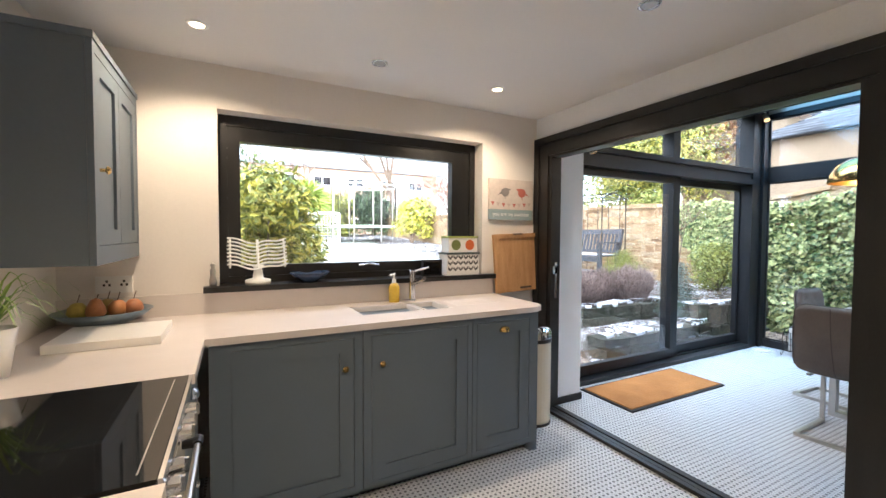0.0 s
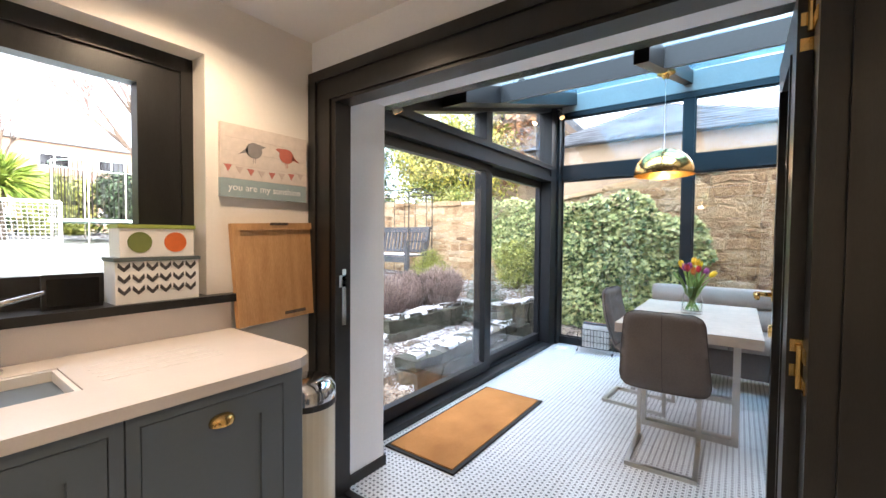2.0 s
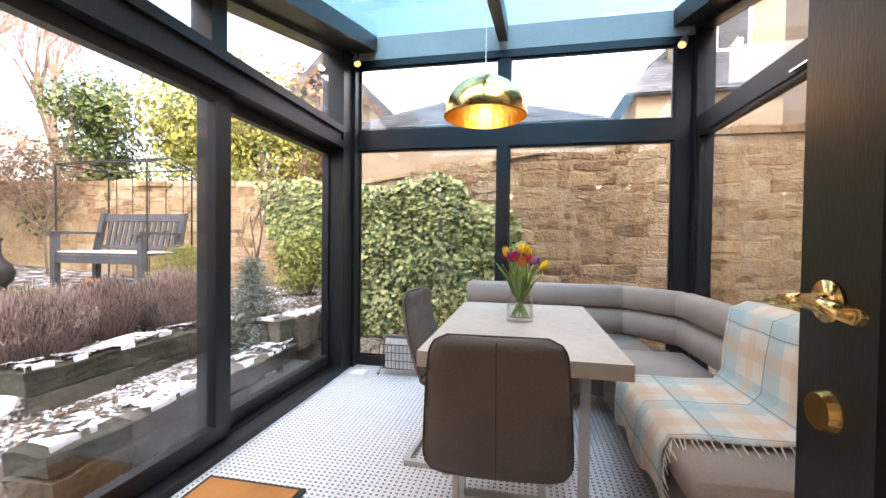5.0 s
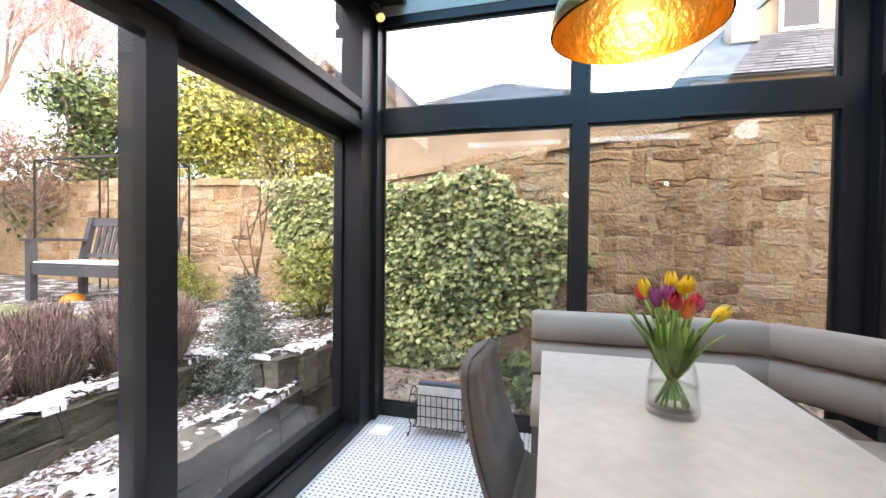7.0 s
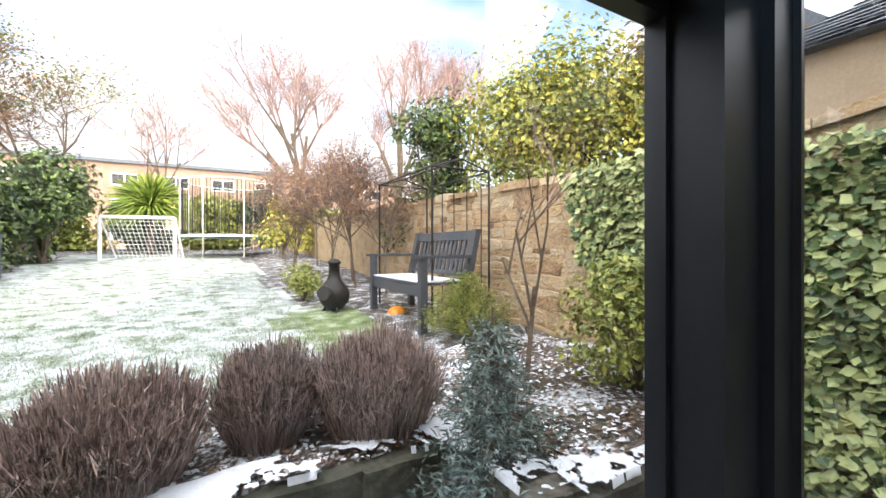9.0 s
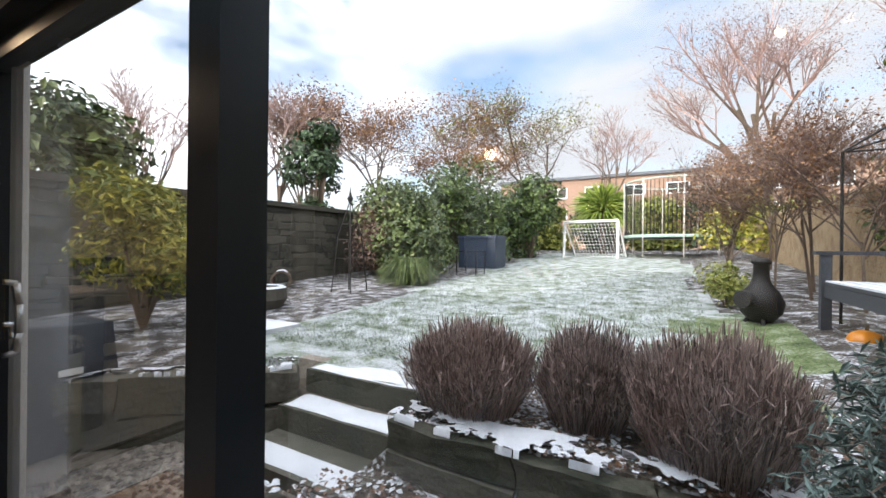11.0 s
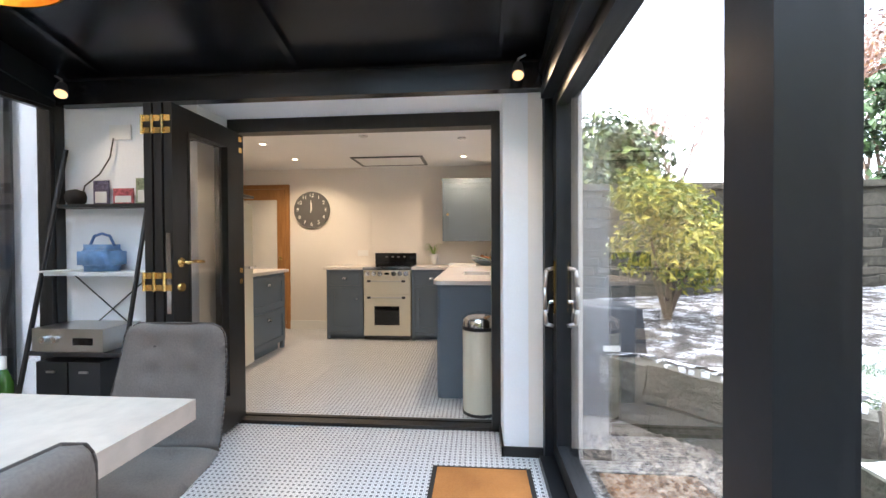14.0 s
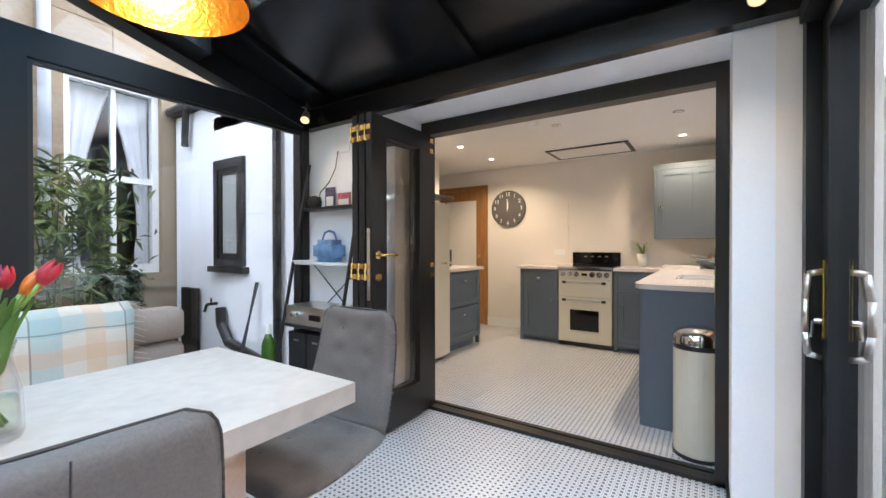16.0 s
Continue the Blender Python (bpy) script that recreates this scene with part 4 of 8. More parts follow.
su = thing("drawer_cabinet", "blue-grey cabinet with two deep drawers", "cabinet", "kitchen base cabinets", at=(0.8, -0.08, 0))
part("body", boxes((0.43, 1.22, -0.395, 0.20, 0.09, 0.892), (0.5, 1.22, -0.3, 0.15, 0, 0.09)), C, su)
part("leg", boxes((0.43, 0.47, 0.16, 0.20, 0, 0.09)), C, su)
for z0, z1 in ((0.5, 0.86), (0.1, 0.48)):
    bm = bmesh.new()
    shaker(bm, 0.46, 1.20, z0, z1, 0.222, "y", 1, 0.06)
    d = part("drawer", bm, C, su, bevel=0.002)
    cup_pull((0.83, 0.222, z1 - 0.09), d, "chrome", "y", 1)
solid("worktop", boxes((0.40, 1.23, -0.398, 0.245, 0.893, 0.925)), M["worktop"], "cream quartz worktop over the drawer cabinet", "worktop", kind="thing", bevel=0.003)
fg = thing("fridge", "tall cream rounded fridge with a chrome handle", "fridge", at=(1.55, -0.08, 0))
bm = boxes((1.245, 1.86, -0.39, 0.24, 0.03, 1.62))
part("body", bm, E_, fg, bevel=0.05, smooth=False)
part("door", boxes((1.25, 1.855, 0.241, 0.29, 0.06, 1.60)), E_, fg, bevel=0.02)
bm = bmesh.new()
pipe(bm, [(1.29, 0.29, 1.0), (1.29, 0.34, 1.0), (1.40, 0.34, 1.0), (1.40, 0.29, 1.0)], 0.012)
part("handle", bm, M["chrome"], fg)
for fx in (1.28, 1.77):
    part("foot", boxes((fx, fx + 0.05, -0.3, 0.2, 0, 0.03)), BP, fg)
sh = thing("wall_shelf", "dark wall shelf with glass storage jars", "shelf", at=(1.0, -0.3, 1.78))
part("board", boxes((0.45, 1.9, -0.398, -0.15, 1.76, 1.79)), M["black"], sh, bevel=0.003)
for i in range(3):
    jr = thing("storage_jar", "clear glass storage jar with dark contents", "jar", "jars on the shelf", at=(0.95 + 0.13 * i, -0.27, 1.79))
    bm = bmesh.new()
    lathe(bm, [(0.0, 0.0), (0.045, 0.0), (0.047, 0.08), (0.0, 0.082)], (0.95 + 0.13 * i, -0.27, 1.79), 14)
    part("contents", bm, M["bark"], jr)
    bm = bmesh.new()
    lathe(bm, [(0.05, 0.0), (0.05, 0.13), (0.045, 0.14), (0.045, 0.155), (0.0, 0.16)], (0.95 + 0.13 * i, -0.27, 1.79), 14)
    part("glass", bm, M["glass"], jr, smooth=True)
kb = thing("kitchen_knife_block", "black knife block on the side worktop", "knife block", at=(0.62, -0.2, 0.925))
part("block", boxes((0.56, 0.68, -0.27, -0.12, 0.925, 1.13)), BP, kb, bevel=0.01)
part("handles", boxes(*[(0.575 + 0.03 * i, 0.59 + 0.03 * i, -0.2, -0.17, 1.13, 1.19) for i in range(3)]), M["steel"], kb)
solid("wall_rail", boxes((0.46, 1.2, -0.399, -0.385, 1.38, 1.41)), M["steel"], "dark steel rail on the kitchen wall", "rail", kind="thing")

# oak door in the far wall, beside the clock
dr1 = thing("door_1", "oak door with a tall frosted glass panel", "door", kind="structure", at=(WEST, -0.66, 0))
part("frame", boxes((WEST + 0.001, WEST + 0.02, -1.12, -1.05, 0, 2.08), (WEST + 0.001, WEST + 0.02, -0.27, -0.21, 0, 2.08), (WEST + 0.001, WEST + 0.02, -1.05, -0.27, 2.02, 2.08)), M["oak"], dr1, bevel=0.004)
part("leaf", boxes((WEST + 0.002, WEST + 0.03, -1.045, -0.93, 0.01, 2.015), (WEST + 0.002, WEST + 0.03, -0.39, -0.275, 0.01, 2.015), (WEST + 0.002, WEST + 0.03, -0.93, -0.39, 0.01, 0.4), (WEST + 0.002, WEST + 0.03, -0.93, -0.39, 1.86, 2.015)), M["oak"], dr1, bevel=0.004)
part("pane", boxes((WEST + 0.006, WEST + 0.02, -0.93, -0.39, 0.4, 1.86)), M["ceramic"], dr1, "frosted glass panel")
knob((WEST + 0.03, -0.33, 1.02), (1, 0, 0), dr1, "brass", 0.026)


def lettering(name, text, size, mat, m, parent=None, label=""):
    cu = bpy.data.curves.new(name, "FONT")
    cu.body, cu.size, cu.extrude, cu.align_x, cu.align_y = text, size, 0.0006, "CENTER", "CENTER"
    tmp = new(name, cu)
    me = bpy.data.meshes.new_from_object(tmp)
    bpy.data.objects.remove(tmp)
    me.transform(m)
    me.materials.clear()
    me.materials.append(mat)
    ob = new(name, me)
    if parent is not None:
        ob.parent = parent
        off = parent.matrix_basis.copy()
        if parent.parent is not None:
            off = parent.parent.matrix_basis @ off
        ob.matrix_basis = off.inverted()
    return tagged(ob, label)


CY, CZ, CX = 0.125, 1.71, WEST + 0.03
ckk = thing("wall_clock", "round grey wall clock with pale numerals at twelve", "clock", at=(WEST, CY, CZ))
bm = bmesh.new()
lathe(bm, [(0.0, 0.0), (0.262, 0.0), (0.262, 0.028), (0.25, 0.03), (0.0, 0.03)], (0, 0, 0), 48)
for v in bm.verts:
    v.co = Vector((WEST + v.co.z, CY + v.co.x, CZ + v.co.y))
part("dial", bm, material("grey_dial", (0.105, 0.10, 0.098), 0.7, 0, 0.15, 5, 60, 0.05), ckk)
for h in range(1, 13):
    a = radians(90 - 30 * h)
    lettering("numeral", str(h), 0.075, M["ceramic"], Matrix.Translation((CX + 0.001, CY + 0.205 * math.cos(a), CZ + 0.205 * math.sin(a))) @ Matrix(((0, 0, 1, 0), (1, 0, 0, 0), (0, 1, 0, 0), (0, 0, 0, 1))), ckk)
part("clock_hand", boxes((CX + 0.003, CX + 0.006, CY - 0.006, CY + 0.006, CZ - 0.01, CZ + 0.10), (CX + 0.007, CX + 0.009, CY - 0.012, CY - 0.004, CZ - 0.04, CZ + 0.14)), M["ceramic"], ckk)

hatch = thing("ceiling_extractor", "white ceiling panel with a black shadow gap", "ceiling panel", at=(-0.16, 1.36, KZ))
part("rim", boxes((-0.44, -0.40, 0.91, 1.82, KZ - 0.012, KZ), (0.07, 0.11, 0.91, 1.82, KZ - 0.012, KZ), (-0.40, 0.07, 0.91, 0.95, KZ - 0.012, KZ), (-0.40, 0.07, 1.78, 1.82, KZ - 0.012, KZ)), M["black"], hatch)
part("panel", boxes((-0.40, 0.07, 0.95, 1.78, KZ - 0.01, KZ)), M["ceiling"], hatch)
bm = bmesh.new()
lathe(bm, [(0.055, 0.0), (0.055, -0.03), (0.04, -0.042), (0.0, -0.045)], (1.25, 1.2, KZ), 20)
solid("smoke_detector", bm, M["white_paint"], "round white smoke detector on the ceiling", "smoke alarm", kind="thing")
solid("cooker_switch", boxes((WEST, WEST + 0.012, 0.79, 0.94, 1.05, 1.13)), M["white_paint"], "white cooker switch plate on the wall", "switch", kind="thing", bevel=0.003)
solid("cable_cover", boxes((WEST, WEST + 0.008, 0.96, 0.985, 1.1, 1.75)), M["plaster"], "cream cable cover strip on the wall", "cable cover", kind="thing")
so = thing("double_socket", "white double wall socket above the worktop", "socket", at=(-0.37, NORTH, 1.11))
part("plate", boxes((-0.45, -0.30, NORTH - 0.01, NORTH - 0.001, 1.065, 1.15)), M["white_paint"], so, bevel=0.003)
for x0 in (-0.42, -0.35):
    for x, z in ((x0, 1.1), (x0 + 0.022, 1.1), (x0 + 0.011, 1.118)):
        part("pin_slot", boxes((x, x + 0.009, NORTH - 0.0115, NORTH - 0.0102, z, z + 0.012)), BP, so)

# things on the worktop and the sill
bn = thing("pedal_bin", "tall cream bin with a chrome lid and black rim", "bin", at=(2.12, 2.50, 0))
bm = bmesh.new()
lathe(bm, [(0.0, 0.012), (0.122, 0.012), (0.125, 0.03), (0.125, 0.60), (0.0, 0.60)], (2.12, 2.50, 0), 32)
part("body", bm, E_, bn)
bm = bmesh.new()
lathe(bm, [(0.0, 0.0), (0.128, 0.0), (0.128, 0.02), (0.0, 0.02)], (2.12, 2.50, 0), 32)
part("foot_ring", bm, BP, bn)
bm = bmesh.new()
lathe(bm, [(0.0, 0.60), (0.129, 0.60), (0.129, 0.625), (0.0, 0.625)], (2.12, 2.50, 0), 32)
part("rim", bm, BP, bn)
bm = bmesh.new()
lathe(bm, [(0.127, 0.625), (0.127, 0.67), (0.105, 0.70), (0.06, 0.715), (0.0, 0.72)], (2.12, 2.50, 0), 32)
part("lid", bm, M["chrome"], bn, "chrome domed lid", smooth=True)

SZ = WZ0
bs = thing("book_stand", "white cast cookbook stand with wavy slats", "book stand", at=(0.29, 2.79, SZ))
bm = bmesh.new()
lathe(bm, [(0.0, 0.0), (0.07, 0.0), (0.07, 0.025), (0.03, 0.035), (0.022, 0.09), (0.035, 0.11), (0.0, 0.112)], (0.29, 2.79, SZ), 20)
part("foot", bm, M["white_paint"], bs, smooth=True)
bm = bmesh.new()
for i in range(8):
    zz, yy = SZ + 0.10 + 0.021 * i, 2.755 + 0.013 * i
    pts = []
    for k in range(13):
        xx = 0.13 + 0.32 * k / 12
        pts.append((xx, yy + 0.0, zz + 0.007 * math.sin(k * math.pi / 3) + 0.03 * abs(k - 6) / 6 - 0.01))
    pipe(bm, pts, 0.0055, 5)
part("rack", bm, M["white_paint"], bs)
for xb, zb, rb in ((0.145, 0.10, 0.006), (0.435, 0.10, 0.006), (0.29, 0.09, 0.008)):
    bm = bmesh.new()
    pipe(bm, [(xb, 2.755, SZ + zb), (xb, 2.85, SZ + zb + 0.165)], rb, 5)
    part("side_bar", bm, M["white_paint"], bs)
bm = bmesh.new()
lathe(bm, [(0.0, 0.0), (0.05, 0.0), (0.055, 0.01), (0.10, 0.035), (0.125, 0.06), (0.119, 0.06), (0.095, 0.04), (0.0, 0.012)], (0.58, 2.79, SZ), 28)
solid("blue_bowl", bm, material("blue_glaze", (0.03, 0.05, 0.10), 0.15, 0, 0.2, 6, 40, 0.01), "shallow dark blue glazed bowl on the sill", "bowl", kind="thing", smooth=True)
bm = bmesh.new()
lathe(bm, [(0.0, 0.0), (0.018, 0.0), (0.02, 0.03), (0.012, 0.06), (0.016, 0.09), (0.008, 0.10), (0.014, 0.12), (0.0, 0.135)], (0.06, 2.76, SZ), 14)
solid("pepper_mill", bm, M["steel"], "small steel pepper mill on the sill", "mill", kind="thing", smooth=True)
tb = thing("tablet_screen", "small black digital display on the sill", "display", at=(1.42, 2.80, SZ))
part("case", boxes((1.345, 1.50, 2.78, 2.80, SZ, SZ + 0.115)), BP, tb, bevel=0.004)
part("screen", boxes((1.357, 1.488, 2.777, 2.7795, SZ + 0.013, SZ + 0.10)), M["black_glass"], tb)
tin = thing("patterned_tin", "square storage tin with a leaf stem pattern", "tin", at=(1.66, 2.80, SZ))
part("body", boxes((1.525, 1.795, 2.745, 2.872, SZ, SZ + 0.15)), M["ceramic"], tin, bevel=0.012)
leafs = bmesh.new()
for r in range(3):
    for k in range(6):
        xx, zz = 1.55 + 0.043 * k, SZ + 0.03 + 0.042 * r
        for s in (-1, 1):
            prism(leafs, [(xx, zz), (xx + s * 0.019, zz + 0.018), (xx + s * 0.017, zz + 0.034), (xx, zz + 0.014)], "y", 2.7428, 2.7448)
part("leaf_pattern", leafs, material("tin_print_dark", (0.055, 0.05, 0.05), 0.5), tin)
part("lid", boxes((1.52, 1.80, 2.74, 2.877, SZ + 0.151, SZ + 0.165)), material("tin_lid_grey", (0.10, 0.12, 0.12), 0.4), tin, bevel=0.005)
tin = thing("patterned_tin", "storage tin printed with apple and orange shapes", "tin", at=(1.66, 2.80, SZ + 0.166))
part("body", boxes((1.54, 1.78, 2.75, 2.866, SZ + 0.166, SZ + 0.27)), M["ceramic"], tin, bevel=0.012)
part("lid", boxes((1.535, 1.785, 2.745, 2.87, SZ + 0.271, SZ + 0.285)), material("lime_lid", (0.30, 0.36, 0.08), 0.4), tin, bevel=0.004)
for xx, col in ((1.60, (0.16, 0.19, 0.05)), (1.715, (0.62, 0.14, 0.03))):
    bm = bmesh.new()
    tube(bm, (xx, 2.7498, SZ + 0.22), (xx, 2.748, SZ + 0.22), 0.038, seg=20)
    part("fruit_print", bm, material("fruit_print", col, 0.5), tin)
sb = thing("soap_bottle", "clear pump bottle with yellow soap", "soap bottle", at=(1.10, 2.69, 0.925))
bm = bmesh.new()
lathe(bm, [(0.0, 0.0), (0.034, 0.0), (0.036, 0.01), (0.036, 0.10), (0.02, 0.125), (0.0, 0.126)], (1.10, 2.69, 0.925), 18)
part("bottle", bm, material("yellow_soap", (0.62, 0.42, 0.05), 0.15, 0, 0.1, 10, 60, 0.0), sb, smooth=True)
bm = bmesh.new()
lathe(bm, [(0.0, 0.126), (0.014, 0.126), (0.014, 0.15), (0.005, 0.152), (0.005, 0.185), (0.0, 0.187)], (1.10, 2.69, 0.925), 12)
tube(bm, (1.105, 2.69, 0.925 + 0.185), (1.06, 2.66, 0.925 + 0.18), 0.006, seg=8)
part("pump", bm, M["white_paint"], sb)

cb = thing("chopping_board", "large wooden chopping tray leaning on the wall", "board", at=(2.12, 2.73, 0.925))
mt = Matrix.Translation((2.14, 2.73, 0.93)) @ Matrix.Rotation(radians(-4), 4, "X") @ Matrix.Rotation(radians(-2.0), 4, "Y")
bm = bmesh.new()
box(bm, -0.205, 0.205, -0.018, 0.0, 0.0, 0.45, mt)
box(bm, -0.205, -0.17, -0.03, -0.018, 0.0, 0.45, mt)
box(bm, -0.17, 0.205, -0.03, -0.018, 0.42, 0.45, mt)
part("board", bm, M["board_wood"], cb, bevel=0.004)
bm = bmesh.new()
box(bm, 0.02, 0.13, -0.021, -0.0182, 0.02, 0.035, mt)
part("slot", bm, M["bark"], cb)
bm = bmesh.new()
box(bm, -0.03, 0.06, -0.035, -0.03, 0.44, 0.452, mt)
part("hanging_tab", bm, M["bark"], cb)

pc = thing("bird_picture", "wooden plank picture of two birds over bunting", "picture", at=(2.09, NORTH, 1.49))
part("plank_upper", boxes(*[(1.885, 2.30, NORTH - 0.022, NORTH - 0.001, 1.568 + 0.058 * i, 1.5675 + 0.058 * (i + 1)) for i in range(4)]), material("whitewashed_plank", (0.66, 0.58, 0.52), 0.8, 0, 0.15, 6, 40, 0.1), pc, bevel=0.001)
part("plank_lower", boxes((1.885, 2.30, NORTH - 0.022, NORTH - 0.001, 1.488, 1.567)), material("blue_grey_plank", (0.30, 0.38, 0.40), 0.8, 0, 0.12, 6, 40, 0.1), pc, bevel=0.001)
PY = NORTH - 0.0235
for bx, col in ((2.03, (0.24, 0.22, 0.21)), (2.19, (0.50, 0.14, 0.10))):
    bm = bmesh.new()
    s = 1 if bx < 2.1 else -1
    prism(bm, [(bx + 0.038 * math.cos(t) + (0.03 * s if abs(t - (0.8 if s > 0 else 2.3)) < 0.35 else 0), 1.70 + 0.034 * math.sin(t)) for t in (2 * math.pi * i / 16 for i in range(16))], "y", PY, PY + 0.0012)
    prism(bm, [(bx - 0.025 * s, 1.69), (bx - 0.07 * s, 1.675), (bx - 0.03 * s, 1.71)], "y", PY, PY + 0.0012)
    box(bm, bx - 0.004, bx - 0.002, PY, PY + 0.001, 1.645, 1.67)
    box(bm, bx + 0.004, bx + 0.006, PY, PY + 0.001, 1.645, 1.67)
    part("bird", bm, material("bird_paint", col, 0.8), pc)
for i in range(8):
    bx = 1.915 + 0.05 * i
    bm = bmesh.new()
    zz = 1.625 - 0.012 * math.sin(math.pi * i / 7)
    prism(bm, [(bx - 0.017, zz), (bx + 0.017, zz), (bx, zz - 0.03)], "y", PY, PY + 0.0012)
    part("flag", bm, material("flag_paint", ((0.50, 0.16, 0.13), (0.55, 0.45, 0.40))[i % 2], 0.8), pc)
lettering("motto", "you are my sunshine", 0.042, M["white_paint"], Matrix.Translation((2.09, NORTH - 0.0225, 1.53)) @ Matrix.Rotation(radians(90), 4, "X"), pc)

fb = thing("fruit_bowl", "wide grey-blue bowl of pears and apples", "bowl", at=(-0.38, 2.60, 0.925))
bm = bmesh.new()
lathe(bm, [(0.0, 0.0), (0.07, 0.0), (0.08, 0.01), (0.15, 0.045), (0.19, 0.08), (0.183, 0.082), (0.14, 0.052), (0.0, 0.02)], (-0.38, 2.60, 0.925), 30)
part("bowl", bm, material("grey_blue_glaze", (0.13, 0.17, 0.21), 0.3), fb, smooth=True)
for i, (fx, fy, col) in enumerate(((-0.47, 2.57, (0.45, 0.36, 0.07)), (-0.40, 2.55, (0.42, 0.17, 0.06)), (-0.33, 2.60, (0.50, 0.22, 0.08)), (-0.27, 2.61, (0.45, 0.18, 0.08)), (-0.38, 2.66, (0.40, 0.30, 0.10)))):
    fr_ = thing("fruit", "ripe pear or apple in the bowl", "fruit", "fruit in the bowl", at=(fx, fy, 0.975))
    bm = bmesh.new()
    lathe(bm, [(0.0, 0.0), (0.025, 0.004), (0.04, 0.03), (0.036, 0.055), (0.02, 0.075 if i != 1 else 0.09), (0.0, 0.08 if i != 1 else 0.10)], (fx, fy, 0.972), 14)
    part("flesh", bm, material("fruit_skin", col, 0.4, 0, 0.25, 12, 60, 0.05), fr_, smooth=True)
    bm = bmesh.new()
    tube(bm, (fx, fy, 1.05), (fx + 0.01, fy, 1.088), 0.002, seg=5)
    part("stalk", bm, M["bark"], fr_)
solid("white_board", boxes((-0.46, -0.10, 2.13, 2.47, 0.926, 0.958)), M["ceramic"], "thick white chopping board on the worktop", "board", kind="thing", bevel=0.004)
pp = thing("potted_plant", "spider plant in a tapered white pot", "plant", at=(-0.50, 1.89, 0.925))
bm = bmesh.new()
lathe(bm, [(0.0, 0.0), (0.045, 0.0), (0.068, 0.15), (0.062, 0.15), (0.058, 0.13), (0.0, 0.13)], (-0.50, 1.89, 0.926), 22)
part("pot", bm, M["ceramic"], pp, smooth=True)
bm = bmesh.new()
for i in range(46):
    a, ln, up = random.uniform(0, 6.283), random.uniform(0.12, 0.27), random.uniform(0.05, 0.16)
    p0 = Vector((-0.50, 1.89, 1.06))
    dv = Vector((math.cos(a), math.sin(a), 0))
    sd = Vector((-math.sin(a), math.cos(a), 0)) * 0.005
    prev = None
    for k in range(6):
        s = k / 5
        c = p0 + dv * ln * s + Vector((0, 0, up * math.sin(s * 2.4) * 1.2 - 0.03 * s * s))
        w = sd * (1 - s * 0.9)
        row = (bm.verts.new(c - w), bm.verts.new(c + w))
        if prev:
            bm.faces.new((prev[0], prev[1], row[1], row[0]))
        prev = row
part("leaves", bm, M["tulip_leaf"], pp)


# ---- sunroom ----
# folded glazed door leaves at the side of the opening
def folded_leaf(y0, y1, label, main):
    d = thing("folding_door", label, "door", "folding door leaves", at=(2.44, (y0 + y1) / 2, 0))
    x0, x1 = 2.445, 3.045
    part("leaf_frame", boxes((x0, x0 + 0.115, y0, y1, 0.02, 1.965), (x1 - 0.115, x1, y0, y1, 0.02, 1.965), (x0 + 0.115, x1 - 0.115, y0, y1, 0.02, 0.24), (x0 + 0.115, x1 - 0.115, y0, y1, 1.84, 1.965)), M["black"], d, bevel=0.004)
    no_shadow(part("pane", boxes((x0 + 0.112, x1 - 0.112, (y0 + y1) / 2 - 0.006, (y0 + y1) / 2 + 0.006, 0.235, 1.845)), M["glass"], d))
    part("bead", boxes((x0 + 0.115, x0 + 0.13, y0 - 0.004, y1 + 0.004, 0.24, 1.84), (x1 - 0.13, x1 - 0.115, y0 - 0.004, y1 + 0.004, 0.24, 1.84)), M["black"], d)
    for zz in (0.32, 1.02, 1.85):
        for xs in (x0, x1):
            bm = bmesh.new()
            s = -1 if xs == x0 else 1
            tube(bm, (xs + s * 0.008, y0 - 0.002, zz - 0.05), (xs + s * 0.008, y0 - 0.002, zz + 0.05), 0.008, seg=10)
            box(bm, *sorted((xs + s * 0.002, xs + s * 0.005)), y0 + 0.004, y1 - 0.006, zz - 0.048, zz - 0.016)
            box(bm, *sorted((xs + s * 0.002, xs + s * 0.005)), y0 + 0.004, y1 - 0.006, zz + 0.016, zz + 0.048)
            part("hinge", bm, M["brass"], d, "polished brass hinge")
    if main:
        for s, yy in ((1, y1), (-1, y0)):
            bm = bmesh.new()
            tube(bm, (x1 - 0.055, yy, 1.12), (x1 - 0.055, yy + s * 0.006, 1.12), 0.026, seg=18)
            tube(bm, (x1 - 0.055, yy, 1.12), (x1 - 0.055, yy + s * 0.05, 1.12), 0.009, seg=10)
            pipe(bm, [(x1 - 0.055, yy + s * 0.05, 1.12), (x1 - 0.10, yy + s * 0.052, 1.125), (x1 - 0.17, yy + s * 0.05, 1.118)], 0.009, 8)
            part("lever_handle", bm, M["brass"], d, "polished brass lever handle", smooth=True)
            bm = bmesh.new()
            tube(bm, (x1 - 0.055, yy, 0.985), (x1 - 0.055, yy + s * 0.012, 0.985), 0.026, 0.022, 16)
            part("lock_rose", bm, M["brass"], d)
            if s < 0:
                break
        part("lock_plate", boxes((x1 + 0.001, x1 + 0.004, y0 + 0.01, y1 - 0.01, 0.85, 1.28)), M["chrome"], d, "steel lock edge plate")
    return d


folded_leaf(0.842, 0.887, "black glazed folding door leaf standing open", True)
folded_leaf(0.785, 0.830, "black glazed folding door leaf folded behind another", False)
folded_leaf(0.728, 0.773, "black glazed folding door leaf folded against the wall", False)

